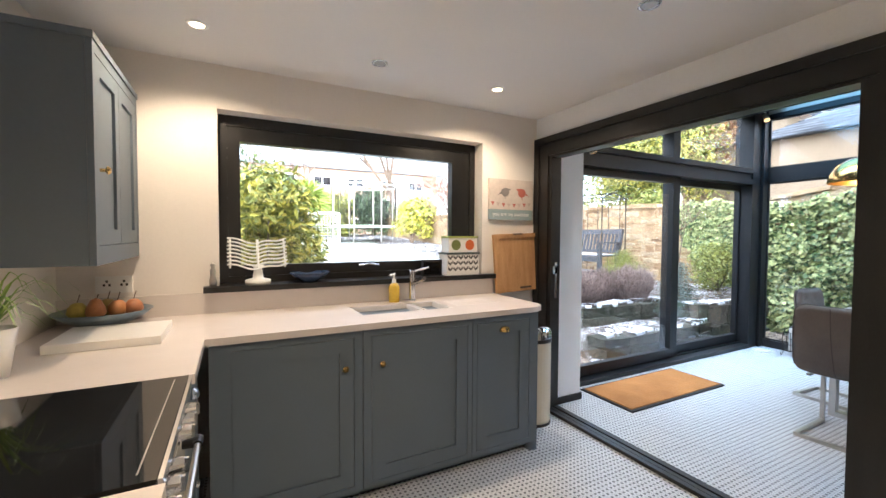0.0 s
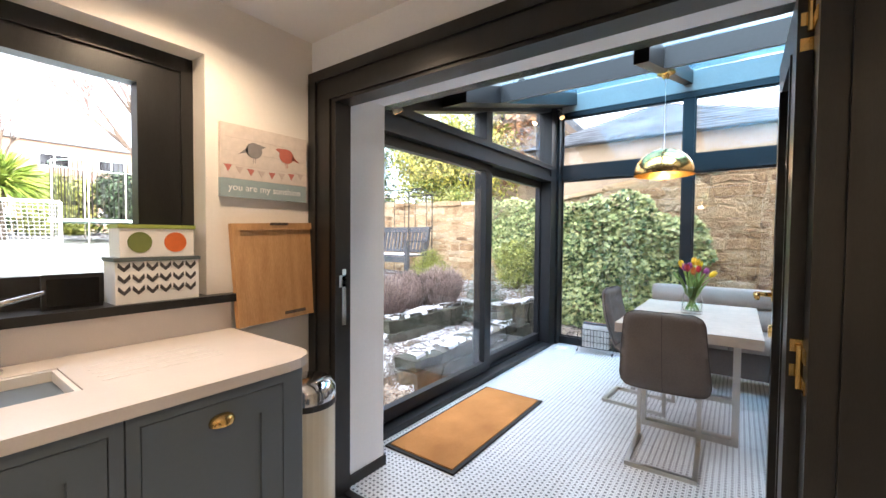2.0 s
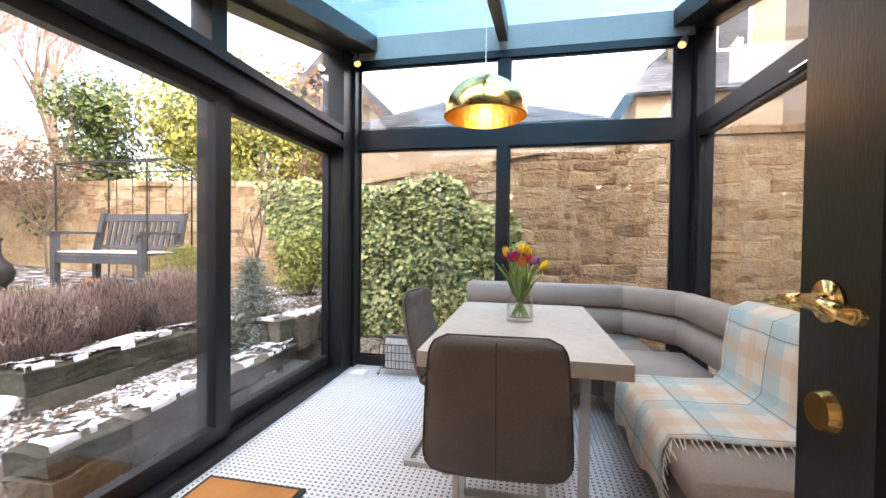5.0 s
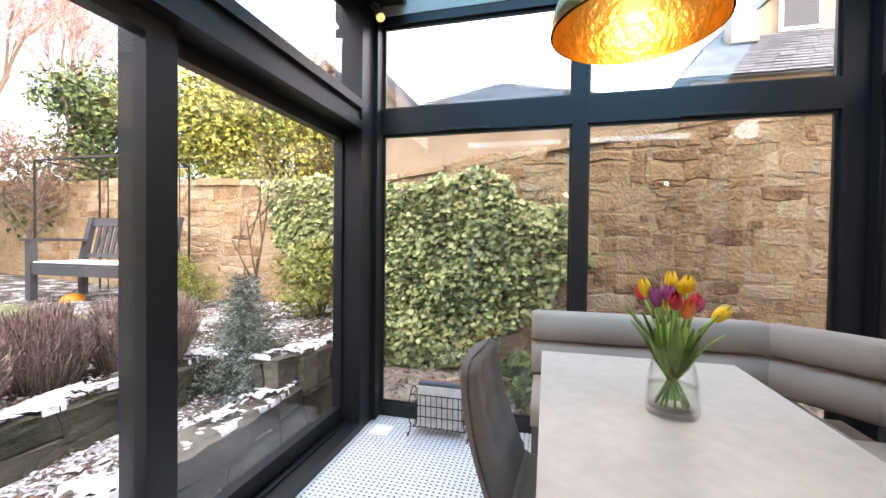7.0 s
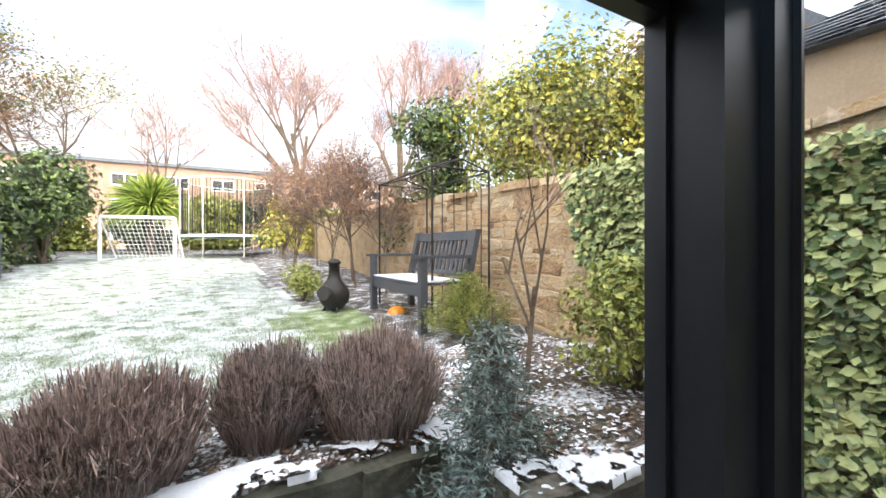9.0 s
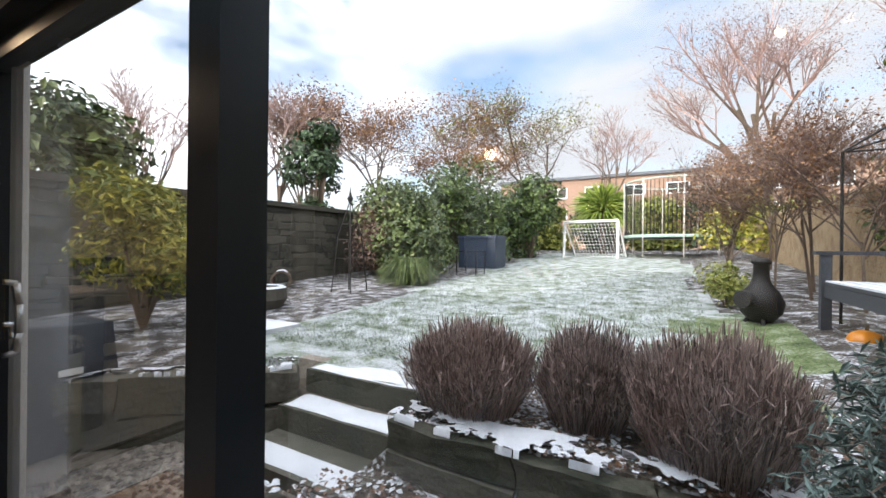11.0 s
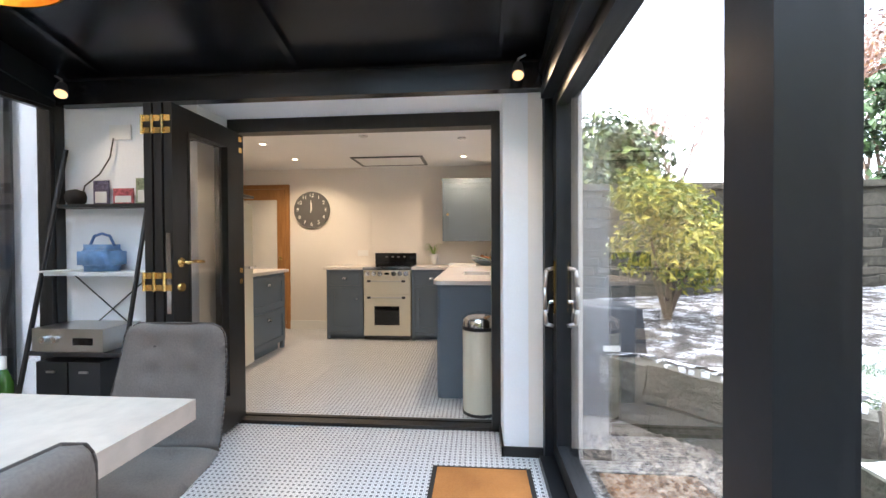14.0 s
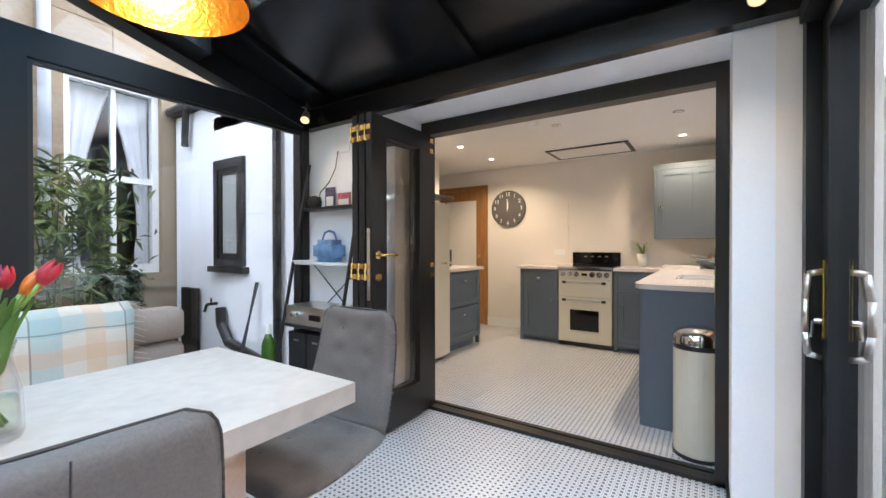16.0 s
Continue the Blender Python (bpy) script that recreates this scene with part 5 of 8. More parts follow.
for s, yy in ((-1, 2.894), (1, 2.956)):
    sh_ = thing("slider_handle", "brass and chrome pull handle of the sliding door", "handle", "sliding door handles", at=(2.85, yy, 0.95))
    bm = boxes(*[(2.832, 2.868, min(yy, yy + s * 0.008), max(yy, yy + s * 0.008), 0.84, 1.12)])
    part("back_plate", bm, M["brass"], sh_, bevel=0.003)
    bm = bmesh.new()
    pipe(bm, [(2.85, yy + s * 0.006, 1.08), (2.855, yy + s * 0.045, 1.07), (2.865, yy + s * 0.055, 0.98), (2.865, yy + s * 0.055, 0.86), (2.855, yy + s * 0.045, 0.78), (2.85, yy + s * 0.006, 0.77)], 0.011, 10)
    part("grip", bm, M["steel"], sh_, "brushed steel grip", smooth=True)
    bm = bmesh.new()
    tube(bm, (2.85, yy + s * 0.008, 0.90), (2.85, yy + s * 0.03, 0.90), 0.012, seg=12)
    pipe(bm, [(2.85, yy + s * 0.03, 0.90), (2.85, yy + s * 0.035, 0.84)], 0.006)
    part("key", bm, M["chrome"], sh_)

mat_ = thing("door_mat", "orange-brown coir doormat with a dark rubber edge", "doormat", at=(3.5, 2.5, 0))
part("edge", boxes((2.88, 4.14, 2.24, 2.76, 0.0, 0.012)), M["rubber"], mat_, bevel=0.003)
part("coir_top", boxes((2.905, 4.115, 2.265, 2.735, 0.012, 0.019)), M["coir"], mat_, bevel=0.003)

# table
tbl = thing("dining_table", "pale concrete-effect table with steel loop legs", "table", at=(4.59, 1.26, 0))
part("tabletop", boxes((3.93, 5.25, 0.865, 1.655, 0.70, 0.76)), M["tabletop"], tbl, bevel=0.004)
part("apron", boxes((4.2, 5.1, 1.0, 1.52, 0.67, 0.6995)), M["steel"], tbl)
for x in (4.24, 5.05):
    part("leg", boxes((x - 0.03, x + 0.03, 0.965, 1.005, 0.0, 0.6695)), M["steel"], tbl, bevel=0.003)
    part("leg", boxes((x - 0.03, x + 0.03, 1.50, 1.54, 0.0, 0.6695)), M["steel"], tbl, bevel=0.003)
    part("foot_bar", boxes((x - 0.03, x + 0.03, 1.005, 1.50, 0.0, 0.04)), M["steel"], tbl, bevel=0.003)


def chair_profile(s):
    """Centre line of the padded shell, from the seat's front edge (0) to the top of the back (1): x, z, normal and half width."""
    def at(u):
        if u < 0.42:
            return 0.24 - 0.36 * u / 0.42, 0.445 - 0.015 * math.sin(math.pi * u / 0.42)
        if u < 0.58:
            a = (u - 0.42) / 0.16 * radians(80)
            return -0.12 - 0.11 * math.sin(a), 0.445 + 0.11 * (1 - math.cos(a))
        f = (u - 0.58) / 0.42
        return -0.2283 - 0.085 * f - 0.018 * math.sin(math.pi * f), 0.536 + 0.375 * f
    (x0, z0), (x1, z1) = at(max(0, s - 0.01)), at(min(1, s + 0.01))
    l = math.hypot(x1 - x0, z1 - z0)
    hw = 0.232 if s < 0.55 else 0.232 - 0.037 * (s - 0.55) / 0.45
    for end in (s, 1 - s):
        if end < 0.07:
            hw -= 0.05 * (1 - math.sqrt(max(0, 1 - (1 - end / 0.07) ** 2)))
    return at(s) + ((z1 - z0) / l, -(x1 - x0) / l, hw)


TUFTS = [(y, u) for y in (-0.075, 0.075) for u in (0.68, 0.79, 0.90)] + [(y, u) for y in (-0.09, 0.09) for u in (0.16, 0.30, 0.44)]


def padded(bm, s0, s1, rows, cols=21):
    """A stretch of the padded shell: buttoned front, plain back, rolled edges."""
    front, back = [], []
    for k in range(rows + 1):
        u = s0 + (s1 - s0) * k / rows
        x, z, nx, nz, hw = chair_profile(u)
        edge = min(1, min(u, 1 - u) / 0.03)
        fr_r, bk_r = [], []
        for i in range(cols):
            t = -1 + 2 * i / (cols - 1)
            y = t * hw
            puff = math.sqrt(max(0.0, 1 - abs(t) ** 7)) * (0.45 + 0.55 * math.sqrt(edge))
            dent = sum(0.013 * math.exp(-(((y - by) / 0.026) ** 2 + ((u - bu) / 0.032) ** 2)) for by, bu in TUFTS)
            wrinkle = 0.0025 * noise.noise((y * 14, u * 16, 2.0)) + 0.004 * noise.noise((y * 5, u * 7, 5.0))
            curl = 0.022 * t * t * (1 if u > 0.5 else 0.3)
            a, b = 0.034 * puff - dent + wrinkle + curl, 0.030 * puff - curl
            fr_r.append(bm.verts.new((x - nx * -a, y, z + nz * a)))
            bk_r.append(bm.verts.new((x - nx * b, y, z - nz * b)))
        front.append(fr_r)
        back.append(bk_r)
    for grid in (front, back):
        for a, b in zip(grid, grid[1:]):
            for i in range(cols - 1):
                bm.faces.new((a[i], a[i + 1], b[i + 1], b[i]))
    for k in range(rows):
        for i in (0, -1):
            bm.faces.new((front[k][i], front[k + 1][i], back[k + 1][i], back[k][i]))
    for r in (0, -1):
        for i in range(cols - 1):
            bm.faces.new((front[r][i], front[r][i + 1], back[r][i + 1], back[r][i]))


def dining_chair():
    """Stands at the origin, its seat towards +x."""
    c = thing("dining_chair", "taupe suede cantilever dining chair with buttoned back", "chair", "chairs at the table")
    bm = bmesh.new()
    padded(bm, 0.50, 1.0, 30)
    bk = part("backrest", bm, M["fabric"], c, smooth=True)
    bm = bmesh.new()
    padded(bm, 0.0, 0.4995, 26)
    st_seat = part("seat", bm, M["fabric"], c, smooth=True)
    for y, u in TUFTS:
        x, z, nx, nz, hw = chair_profile(u)
        d, p = Vector((nx, 0, nz)), Vector((x, y, z))
        bm = bmesh.new()
        tube(bm, p + d * 0.014, p + d * 0.0245, 0.010, 0.006, 8)
        part("button", bm, M["seam"], bk if u > 0.5 else st_seat)
    pts = [chair_profile(u) for u in (0.5 + 0.5 * k / 24 for k in range(25))]
    bm = bmesh.new()
    pipe(bm, [(x - nx * 0.0305, 0.0, z - nz * 0.0305) for x, z, nx, nz, hw in pts], 0.0016, 5)
    part("back_seam", bm, M["seam"], bk)
    rim = lambda s: [(x + nx * (0.022 if u > 0.5 else 0.007), s * (hw + 0.001), z + nz * 0.022) for u, (x, z, nx, nz, hw) in zip([0.5 + 0.5 * k / 24 for k in range(25)], pts)]
    bm = bmesh.new()
    pipe(bm, rim(1) + rim(-1)[::-1], 0.0035, 6)
    part("piping", bm, M["seam"], bk, smooth=True)
    for s in (-1, 1):
        y = s * 0.17
        part("leg", boxes((0.14, 0.165, y - 0.0125, y + 0.0125, 0.0, 0.39), (-0.27, 0.14, y - 0.0125, y + 0.0125, 0.0, 0.025), (-0.12, 0.165, y - 0.0125, y + 0.0125, 0.3905, 0.405)), M["steel"], c, bevel=0.003)
    part("floor_bar", boxes((-0.295, -0.2705, -0.1825, 0.1825, 0.0, 0.025)), M["steel"], c, bevel=0.003)
    return c


chair = dining_chair()
chair.matrix_basis = pose(3.88, 1.335, 0, 0, 0, 2)
copy_thing(chair, pose(4.62, 1.555, 0, 0, 0, -94))

# corner sofa
sf = thing("corner_bench", "taupe suede corner dining bench with padded backs", "bench seat", at=(5.0, 0.4, 0))
FP = M["fabric_pale"]
part("seat_base", boxes((5.36, 5.84, 0.14, 1.70, 0.13, 0.36), (3.78, 5.36, 0.14, 0.70, 0.13, 0.36)), M["fabric"], sf, bevel=0.02)
for x0, x1, y0, y1 in ((5.33, 5.80, 1.05, 1.705), (5.33, 5.80, 0.40, 1.045), (4.55, 5.325, 0.22, 0.72), (3.76, 4.545, 0.22, 0.72)):
    part("seat_cushion", boxes((x0, x1, y0, y1, 0.361, 0.47)), FP, sf, bevel=0.035, smooth=True)
bm = bmesh.new()


def roll(x0, y0, x1, y1, z0, z1, depth):
    """An upholstered roll between two floor points, its back towards the wall."""
    a, b = Vector((x0, y0, 0)), Vector((x1, y1, 0))
    d = (b - a).normalized()
    nrm = Vector((-d.y, d.x, 0))
    k = 10
    rings = []
    for p, s in ((a, 0.9), (a + d * 0.03, 1.0), (b - d * 0.03, 1.0), (b, 0.9)):
        ring = []
        for i in range(k):
            t = 2 * math.pi * i / k
            ring.append(bm.verts.new(p + nrm * depth / 2 * s * max(-0.85, min(0.85, 1.2 * math.cos(t))) + Vector((0, 0, (z0 + z1) / 2 + (z1 - z0) / 2 * s * max(-0.9, min(0.9, 1.15 * math.sin(t)))))))
        rings.append(ring)
    for r, q in zip(rings, rings[1:]):
        for i in range(k):
            bm.faces.new((r[i], r[(i + 1) % k], q[(i + 1) % k], q[i]))
    bm.faces.new(rings[0])
    bm.faces.new(rings[-1])


for z0, z1, dep in ((0.46, 0.68, 0.16), (0.665, 0.86, 0.17)):
    for seg in ((5.86, 1.72, 5.86, 0.46), (5.86, 0.46, 5.50, 0.15), (5.50, 0.15, 4.62, 0.13), (4.62, 0.13, 3.76, 0.13)):
        bm = bmesh.new()
        roll(*seg, z0, z1, dep)
        part("back_roll", bm, FP, sf, smooth=True)
for x, y in ((3.84, 0.66), (3.84, 0.2), (5.42, 1.66), (5.78, 1.66), (5.42, 0.66), (4.6, 0.2)):
    part("leg", boxes((x - 0.02, x + 0.02, y - 0.02, y + 0.02, 0, 0.13)), M["steel"], sf, bevel=0.003)


def plaid_material():
    m = material("check_wool", (0.62, 0.55, 0.46), 0.95, 0, 0.1, 8, 220, 0.3)
    n, l = m.node_tree.nodes, m.node_tree.links
    ramp = [x for x in n if x.bl_idname == "ShaderNodeValToRGB"][0]
    geo, sep = n.new("ShaderNodeNewGeometry"), n.new("ShaderNodeSeparateXYZ")
    l.new(geo.outputs["Position"], sep.inputs[0])
    prev = ramp.outputs["Color"]
    yz = n.new("ShaderNodeMath")
    yz.operation = "SUBTRACT"
    l.new(sep.outputs[1], yz.inputs[0])
    l.new(sep.outputs[2], yz.inputs[1])
    for sock, period, off, width, col, amt in ((sep.outputs[0], 0.33, 0.1, 0.30, (0.30, 0.42, 0.43), 0.55), (yz.outputs[0], 0.33, 0.0, 0.30, (0.30, 0.42, 0.43), 0.55),
                                                (sep.outputs[0], 0.33, 0.55, 0.22, (0.62, 0.40, 0.25), 0.55), (yz.outputs[0], 0.33, 0.5, 0.22, (0.62, 0.40, 0.25), 0.5),
                                                (sep.outputs[0], 0.33, 0.8, 0.02, (0.16, 0.13, 0.11), 0.7), (yz.outputs[0], 0.33, 0.75, 0.02, (0.16, 0.13, 0.11), 0.7)):
        f, w, k, mx = n.new("ShaderNodeMath"), n.new("ShaderNodeMath"), n.new("ShaderNodeMath"), n.new("ShaderNodeMix")
        f.operation, w.operation, k.operation = "MULTIPLY_ADD", "FRACT", "LESS_THAN"
        f.inputs[1].default_value, f.inputs[2].default_value = 1 / period, off
        l.new(sock, f.inputs[0])
        l.new(f.outputs[0], w.inputs[0])
        l.new(w.outputs[0], k.inputs[0])
        k.inputs[1].default_value = width
        sc = n.new("ShaderNodeMath")
        sc.operation = "MULTIPLY"
        sc.inputs[1].default_value = amt
        l.new(k.outputs[0], sc.inputs[0])
        mx.data_type = "RGBA"
        l.new(sc.outputs[0], mx.inputs["Factor"])
        l.new(prev, mx.inputs["A"])
        mx.inputs["B"].default_value = (*col, 1)
        prev = mx.outputs["Result"]
    l.new(prev, n["Principled BSDF"].inputs["Base Color"])
    return m


bl = thing("wool_blanket", "pale blue and peach checked wool blanket over the bench", "blanket", at=(4.3, 0.4, 0.5))
sect = [(0.02, 0.55), (0.02, 0.80), (0.06, 0.885), (0.14, 0.895), (0.215, 0.86), (0.235, 0.70), (0.245, 0.55), (0.29, 0.495), (0.45, 0.487), (0.62, 0.487), (0.715, 0.478), (0.742, 0.43), (0.748, 0.34), (0.752, 0.26)]
bm = bmesh.new()
prev = None
for k in range(17):
    x = 4.0 + 0.72 * k / 16
    row = []
    for i, (y, z) in enumerate(sect):
        wob = 0.006 * math.sin(k * 1.1 + i * 0.8)
        row.append(bm.verts.new((x + 0.01 * math.sin(i * 1.3), y + wob, z + wob * 0.5 + (0.03 * math.sin(k * 0.7) if i == len(sect) - 1 else 0))))
    if prev:
        for i in range(len(sect) - 1):
            bm.faces.new((prev[i], prev[i + 1], row[i + 1], row[i]))
    prev = row
bo = part("cloth", bm, plaid_material(), bl, smooth=True)
md = bo.modifiers.new("thick", "SOLIDIFY")
md.thickness, md.offset = 0.008, 1
bm = bmesh.new()
for i in range(70):
    t = i / 69 * (len(sect) - 1)
    k = min(int(t), len(sect) - 2)
    f = t - k
    y = sect[k][0] * (1 - f) + sect[k + 1][0] * f
    z = sect[k][1] * (1 - f) + sect[k + 1][1] * f + 0.008
    tube(bm, (4.0, y, z), (3.945 + random.uniform(-0.01, 0.01), y + random.uniform(-0.015, 0.02), z - 0.008 - random.uniform(0, 0.02)), 0.003, 0.002, 4)
part("fringe", bm, material("fringe_wool", (0.55, 0.48, 0.40), 0.95), bl)

# vase of tulips
VX, VY, VZ = 4.64, 1.27, 0.761
vs = thing("tulip_vase", "clear glass vase of yellow, orange and purple tulips", "vase", at=(VX, VY, VZ))
bm = bmesh.new()
lathe(bm, [(0.0, 0.0), (0.070, 0.0), (0.074, 0.012), (0.070, 0.10), (0.058, 0.15), (0.054, 0.175), (0.062, 0.205), (0.059, 0.205), (0.050, 0.175), (0.054, 0.148), (0.065, 0.10), (0.068, 0.022), (0.0, 0.018)], (VX, VY, VZ), 32)
part("glass", bm, M["glass"], vs, smooth=True)
bm = bmesh.new()
lathe(bm, [(0.0, 0.0195), (0.066, 0.0215), (0.064, 0.085), (0.0, 0.086)], (VX, VY, VZ), 24)
part("water", bm, glass("water", (0.94, 0.98, 0.90)), vs, smooth=True)
rnd = random.Random(5)
YELLOW, ORANGE, PURPLE, RED = (0.80, 0.52, 0.01), (0.74, 0.20, 0.03), (0.30, 0.05, 0.20), (0.55, 0.03, 0.05)
tmats = {}


def petal_cup(bm, base, axis, r, h, twist):
    """Six overlapping pointed petals closed into a bud."""
    side = axis.cross(Vector((0.3, 0.9, 0.1))).normalized()
    up2 = axis.cross(side)
    for p in range(6):
        a0 = twist + p * math.pi / 3
        k_in = 0.92 if p % 2 else 1.0
        prev = None
        for k in range(7):
            f = k / 6
            rad = r * k_in * (math.sin(math.pi * (0.12 + 0.68 * f)) ** 0.8) * (1 - 0.35 * f * f)
            wid = 0.62 * math.sin(math.pi * (0.18 + 0.80 * f)) ** 0.7
            row = []
            for q in (-1, -0.5, 0, 0.5, 1):
                an = a0 + q * wid
                row.append(bm.verts.new(base + axis * (h * f - 0.004 * abs(q)) + (side * math.cos(an) + up2 * math.sin(an)) * (rad * (1 - 0.06 * q * q) + 0.002)))
            if prev:
                for q in range(4):
                    bm.faces.new((prev[q], prev[q + 1], row[q + 1], row[q]))
            prev = row


for i, col in enumerate((YELLOW, RED, PURPLE, YELLOW, RED, YELLOW, PURPLE, YELLOW, RED, ORANGE, YELLOW, PURPLE, YELLOW)):
    a = i * 2.4 + 0.5
    rr = 0.02 + 0.095 * ((i * 37) % 13) / 13
    head = Vector((VX + rr * math.cos(a), VY + rr * math.sin(a), VZ + 0.315 + 0.075 * ((i * 53) % 7) / 7 - 0.25 * rr))
    mid = Vector((VX + 0.028 * math.cos(a), VY + 0.028 * math.sin(a), VZ + 0.175))
    low = Vector((VX - 0.045 * math.cos(a), VY - 0.045 * math.sin(a), VZ + 0.027))
    bend = mid.lerp(head, 0.5) + Vector((0, 0, 0.018))
    bm = bmesh.new()
    pipe(bm, [low, mid, bend, head], 0.0042, 7)
    stem = part("stem", bm, M["tulip_leaf"], vs, smooth=True)
    bm = bmesh.new()
    petal_cup(bm, head - Vector((0, 0, 0.003)), (head - bend).normalized(), 0.0195, 0.056 + 0.006 * math.sin(i * 3.0), i)
    if col not in tmats:
        tmats[col] = material("tulip_petal", col, 0.45, 0, 0.35, 40, 120, 0.05)
    part("flower", bm, tmats[col], stem, smooth=True)
for i in range(20):
    bm = bmesh.new()
    a, ln = rnd.uniform(0, 6.28), rnd.uniform(0.04, 0.13)
    p0 = Vector((VX - 0.03 * math.cos(a), VY - 0.03 * math.sin(a), VZ + 0.05))
    dv, sd = Vector((math.cos(a), math.sin(a), 0)), Vector((-math.sin(a), math.cos(a), 0))
    top = rnd.uniform(0.22, 0.30)
    prev = None
    for k in range(8):
        s = k / 7
        c = p0 + dv * (0.075 * min(1, s * 2.2) + ln * max(0, s - 0.4) ** 1.5 * 1.6) + Vector((0, 0, top * s - 0.02 * s * s))
        w = sd * (0.016 * math.sin(0.3 + 2.75 * s) + 0.001)
        row = (bm.verts.new(c - w), bm.verts.new(c + dv * -0.007), bm.verts.new(c + w))
        if prev:
            bm.faces.new((prev[0], prev[1], row[1], row[0]))
            bm.faces.new((prev[1], prev[2], row[2], row[1]))
        prev = row
    part("leaf", bm, M["tulip_leaf"], vs, smooth=True)

# pendant lamp
PX, PYY, PZ = 4.36, 1.445, 1.778
pl = thing("pendant_lamp", "polished brass dome pendant with a hammered gold inside", "lamp", at=(PX, PYY, PZ))
dome = [(0.195 * math.cos(t), 0.19 * math.sin(t)) for t in (math.pi / 2 * i / 12 for i in range(13))]
bm = bmesh.new()
lathe(bm, [(r + 0.002, z + 0.002) for r, z in dome], (PX, PYY, PZ), 40)
shade = part("shade", bm, M["brass"], pl, "polished brass dome shade", smooth=True)
bm = bmesh.new()
lathe(bm, [(r * 0.985, z * 0.985) for r, z in dome], (PX, PYY, PZ), 40)
part("shade_lining", bm, M["brass_in"], shade, "hammered gold lining", smooth=True)
bm = bmesh.new()
tube(bm, (PX, PYY, PZ + 0.19), (PX, PYY, roof_z(PX) - 0.03), 0.0025, seg=6)
part("flex", bm, M["white_paint"], pl)
bm = bmesh.new()
lathe(bm, [(0.0, -0.001), (0.06, -0.001), (0.06, -0.012), (0.03, -0.02), (0.02, -0.045), (0.0, -0.045)], (PX, PYY, roof_z(PX) + 0.003), 20)
part("ceiling_rose", bm, M["brass"], pl, smooth=False)
bm = bmesh.new()
lathe(bm, [(0.0, 0.02), (0.025, 0.03), (0.033, 0.055), (0.025, 0.085), (0.014, 0.11), (0.014, 0.15), (0.0, 0.15)], (PX, PYY, PZ), 16)
part("bulb", bm, M["spot_bulb"], pl, smooth=True)
lamp = new("pendant_light", bpy.data.lights.new("pendant_light", "POINT"))
lamp.data.energy, lamp.data.color, lamp.data.shadow_soft_size = 0.75, (1.0, 0.70, 0.42), 0.035
lamp.location = (PX, PYY, PZ + 0.0)

# magazine rack
mr = thing("magazine_rack", "black wire magazine rack full of magazines", "magazine rack", at=(5.86, 2.30, 0))
bm = bmesh.new()
for i in range(10):
    yy = 2.13 + 0.036 * i
    pipe(bm, [(5.79, yy, 0.27), (5.80, yy, 0.06), (5.93, yy, 0.06), (5.94, yy, 0.27)], 0.003, 4)
for z in (0.06, 0.13, 0.20, 0.27):
    pipe(bm, [(5.795, 2.12, z), (5.795, 2.47, z), (5.935, 2.47, z), (5.935, 2.12, z), (5.795, 2.12, z)], 0.0035, 4)
part("wire_basket", bm, M["iron"], mr)
for yy in (2.10, 2.49):
    bm = bmesh.new()
    for s in (-1, 1):
        pipe(bm, [(5.865, yy, 0.30)] + [(5.865 + s * 0.09 * math.sin(t) , yy, 0.17 + 0.13 * math.cos(t)) for t in (0.4, 0.9, 1.5, 2.1, 2.7)] + [(5.865 + s * 0.10, yy, 0.005), (5.865 + s * 0.12, yy, 0.04)], 0.004, 5)
    part("scroll_leg", bm, M["iron"], mr)
for i in range(9):
    mg = thing("magazine", "glossy magazine standing in the rack", "magazine", "magazines in the rack", at=(5.81 + 0.0125 * i, 2.29, 0.063))
    h = 0.26 + 0.02 * math.sin(i * 2.1)
    part("cover", boxes((5.806 + 0.0125 * i, 5.816 + 0.0125 * i, 2.15, 2.44, 0.064, 0.064 + h)), material("magazine_cover", ((0.6, 0.58, 0.55), (0.08, 0.08, 0.09), (0.45, 0.2, 0.15), (0.65, 0.6, 0.3), (0.15, 0.2, 0.3))[i % 5], 0.4, 0, 0.3, 14, 40, 0.0), mg)
solid("door_stop", boxes((5.72, 5.86, 2.62, 2.75, 0.0, 0.012)), M["ceramic"], "white floor plate by the corner post", "floor plate", kind="thing", bevel=0.003)

# ladder shelf
ls = thing("ladder_shelf", "black leaning ladder shelf with three boards", "shelf unit", at=(2.95, 0.1, 0))
for yy in (-0.03, 0.56):
    bm = bmesh.new()
    tube(bm, (3.12, yy, 0.0), (2.76, yy, 1.80), 0.013, seg=6)
    part("rail", bm, M["black_plastic"], ls)
for z, w in ((0.60, 0.36), (1.04, 0.27), (1.44, 0.17)):
    xf = 3.12 - 0.36 * z / 1.8
    part("board", boxes((xf - w, xf, -0.04, 0.57, z, z + 0.02)), M["black_plastic"] if z != 1.04 else M["white_paint"], ls, bevel=0.002)
bm = bmesh.new()
pipe(bm, [(2.745, 0.0, 0.62), (2.745, 0.5, 1.03)], 0.004, 4)
pipe(bm, [(2.745, 0.5, 0.62), (2.745, 0.0, 1.03)], 0.004, 4)
part("cross_brace", bm, M["black_plastic"], ls)
cd = thing("hifi_unit", "brushed champagne hi-fi unit with two knobs", "hi-fi", at=(2.85, 0.25, 0.62))
part("case", boxes((2.68, 2.985, -0.01, 0.42, 0.621, 0.75)), M["steel"], cd, bevel=0.004)
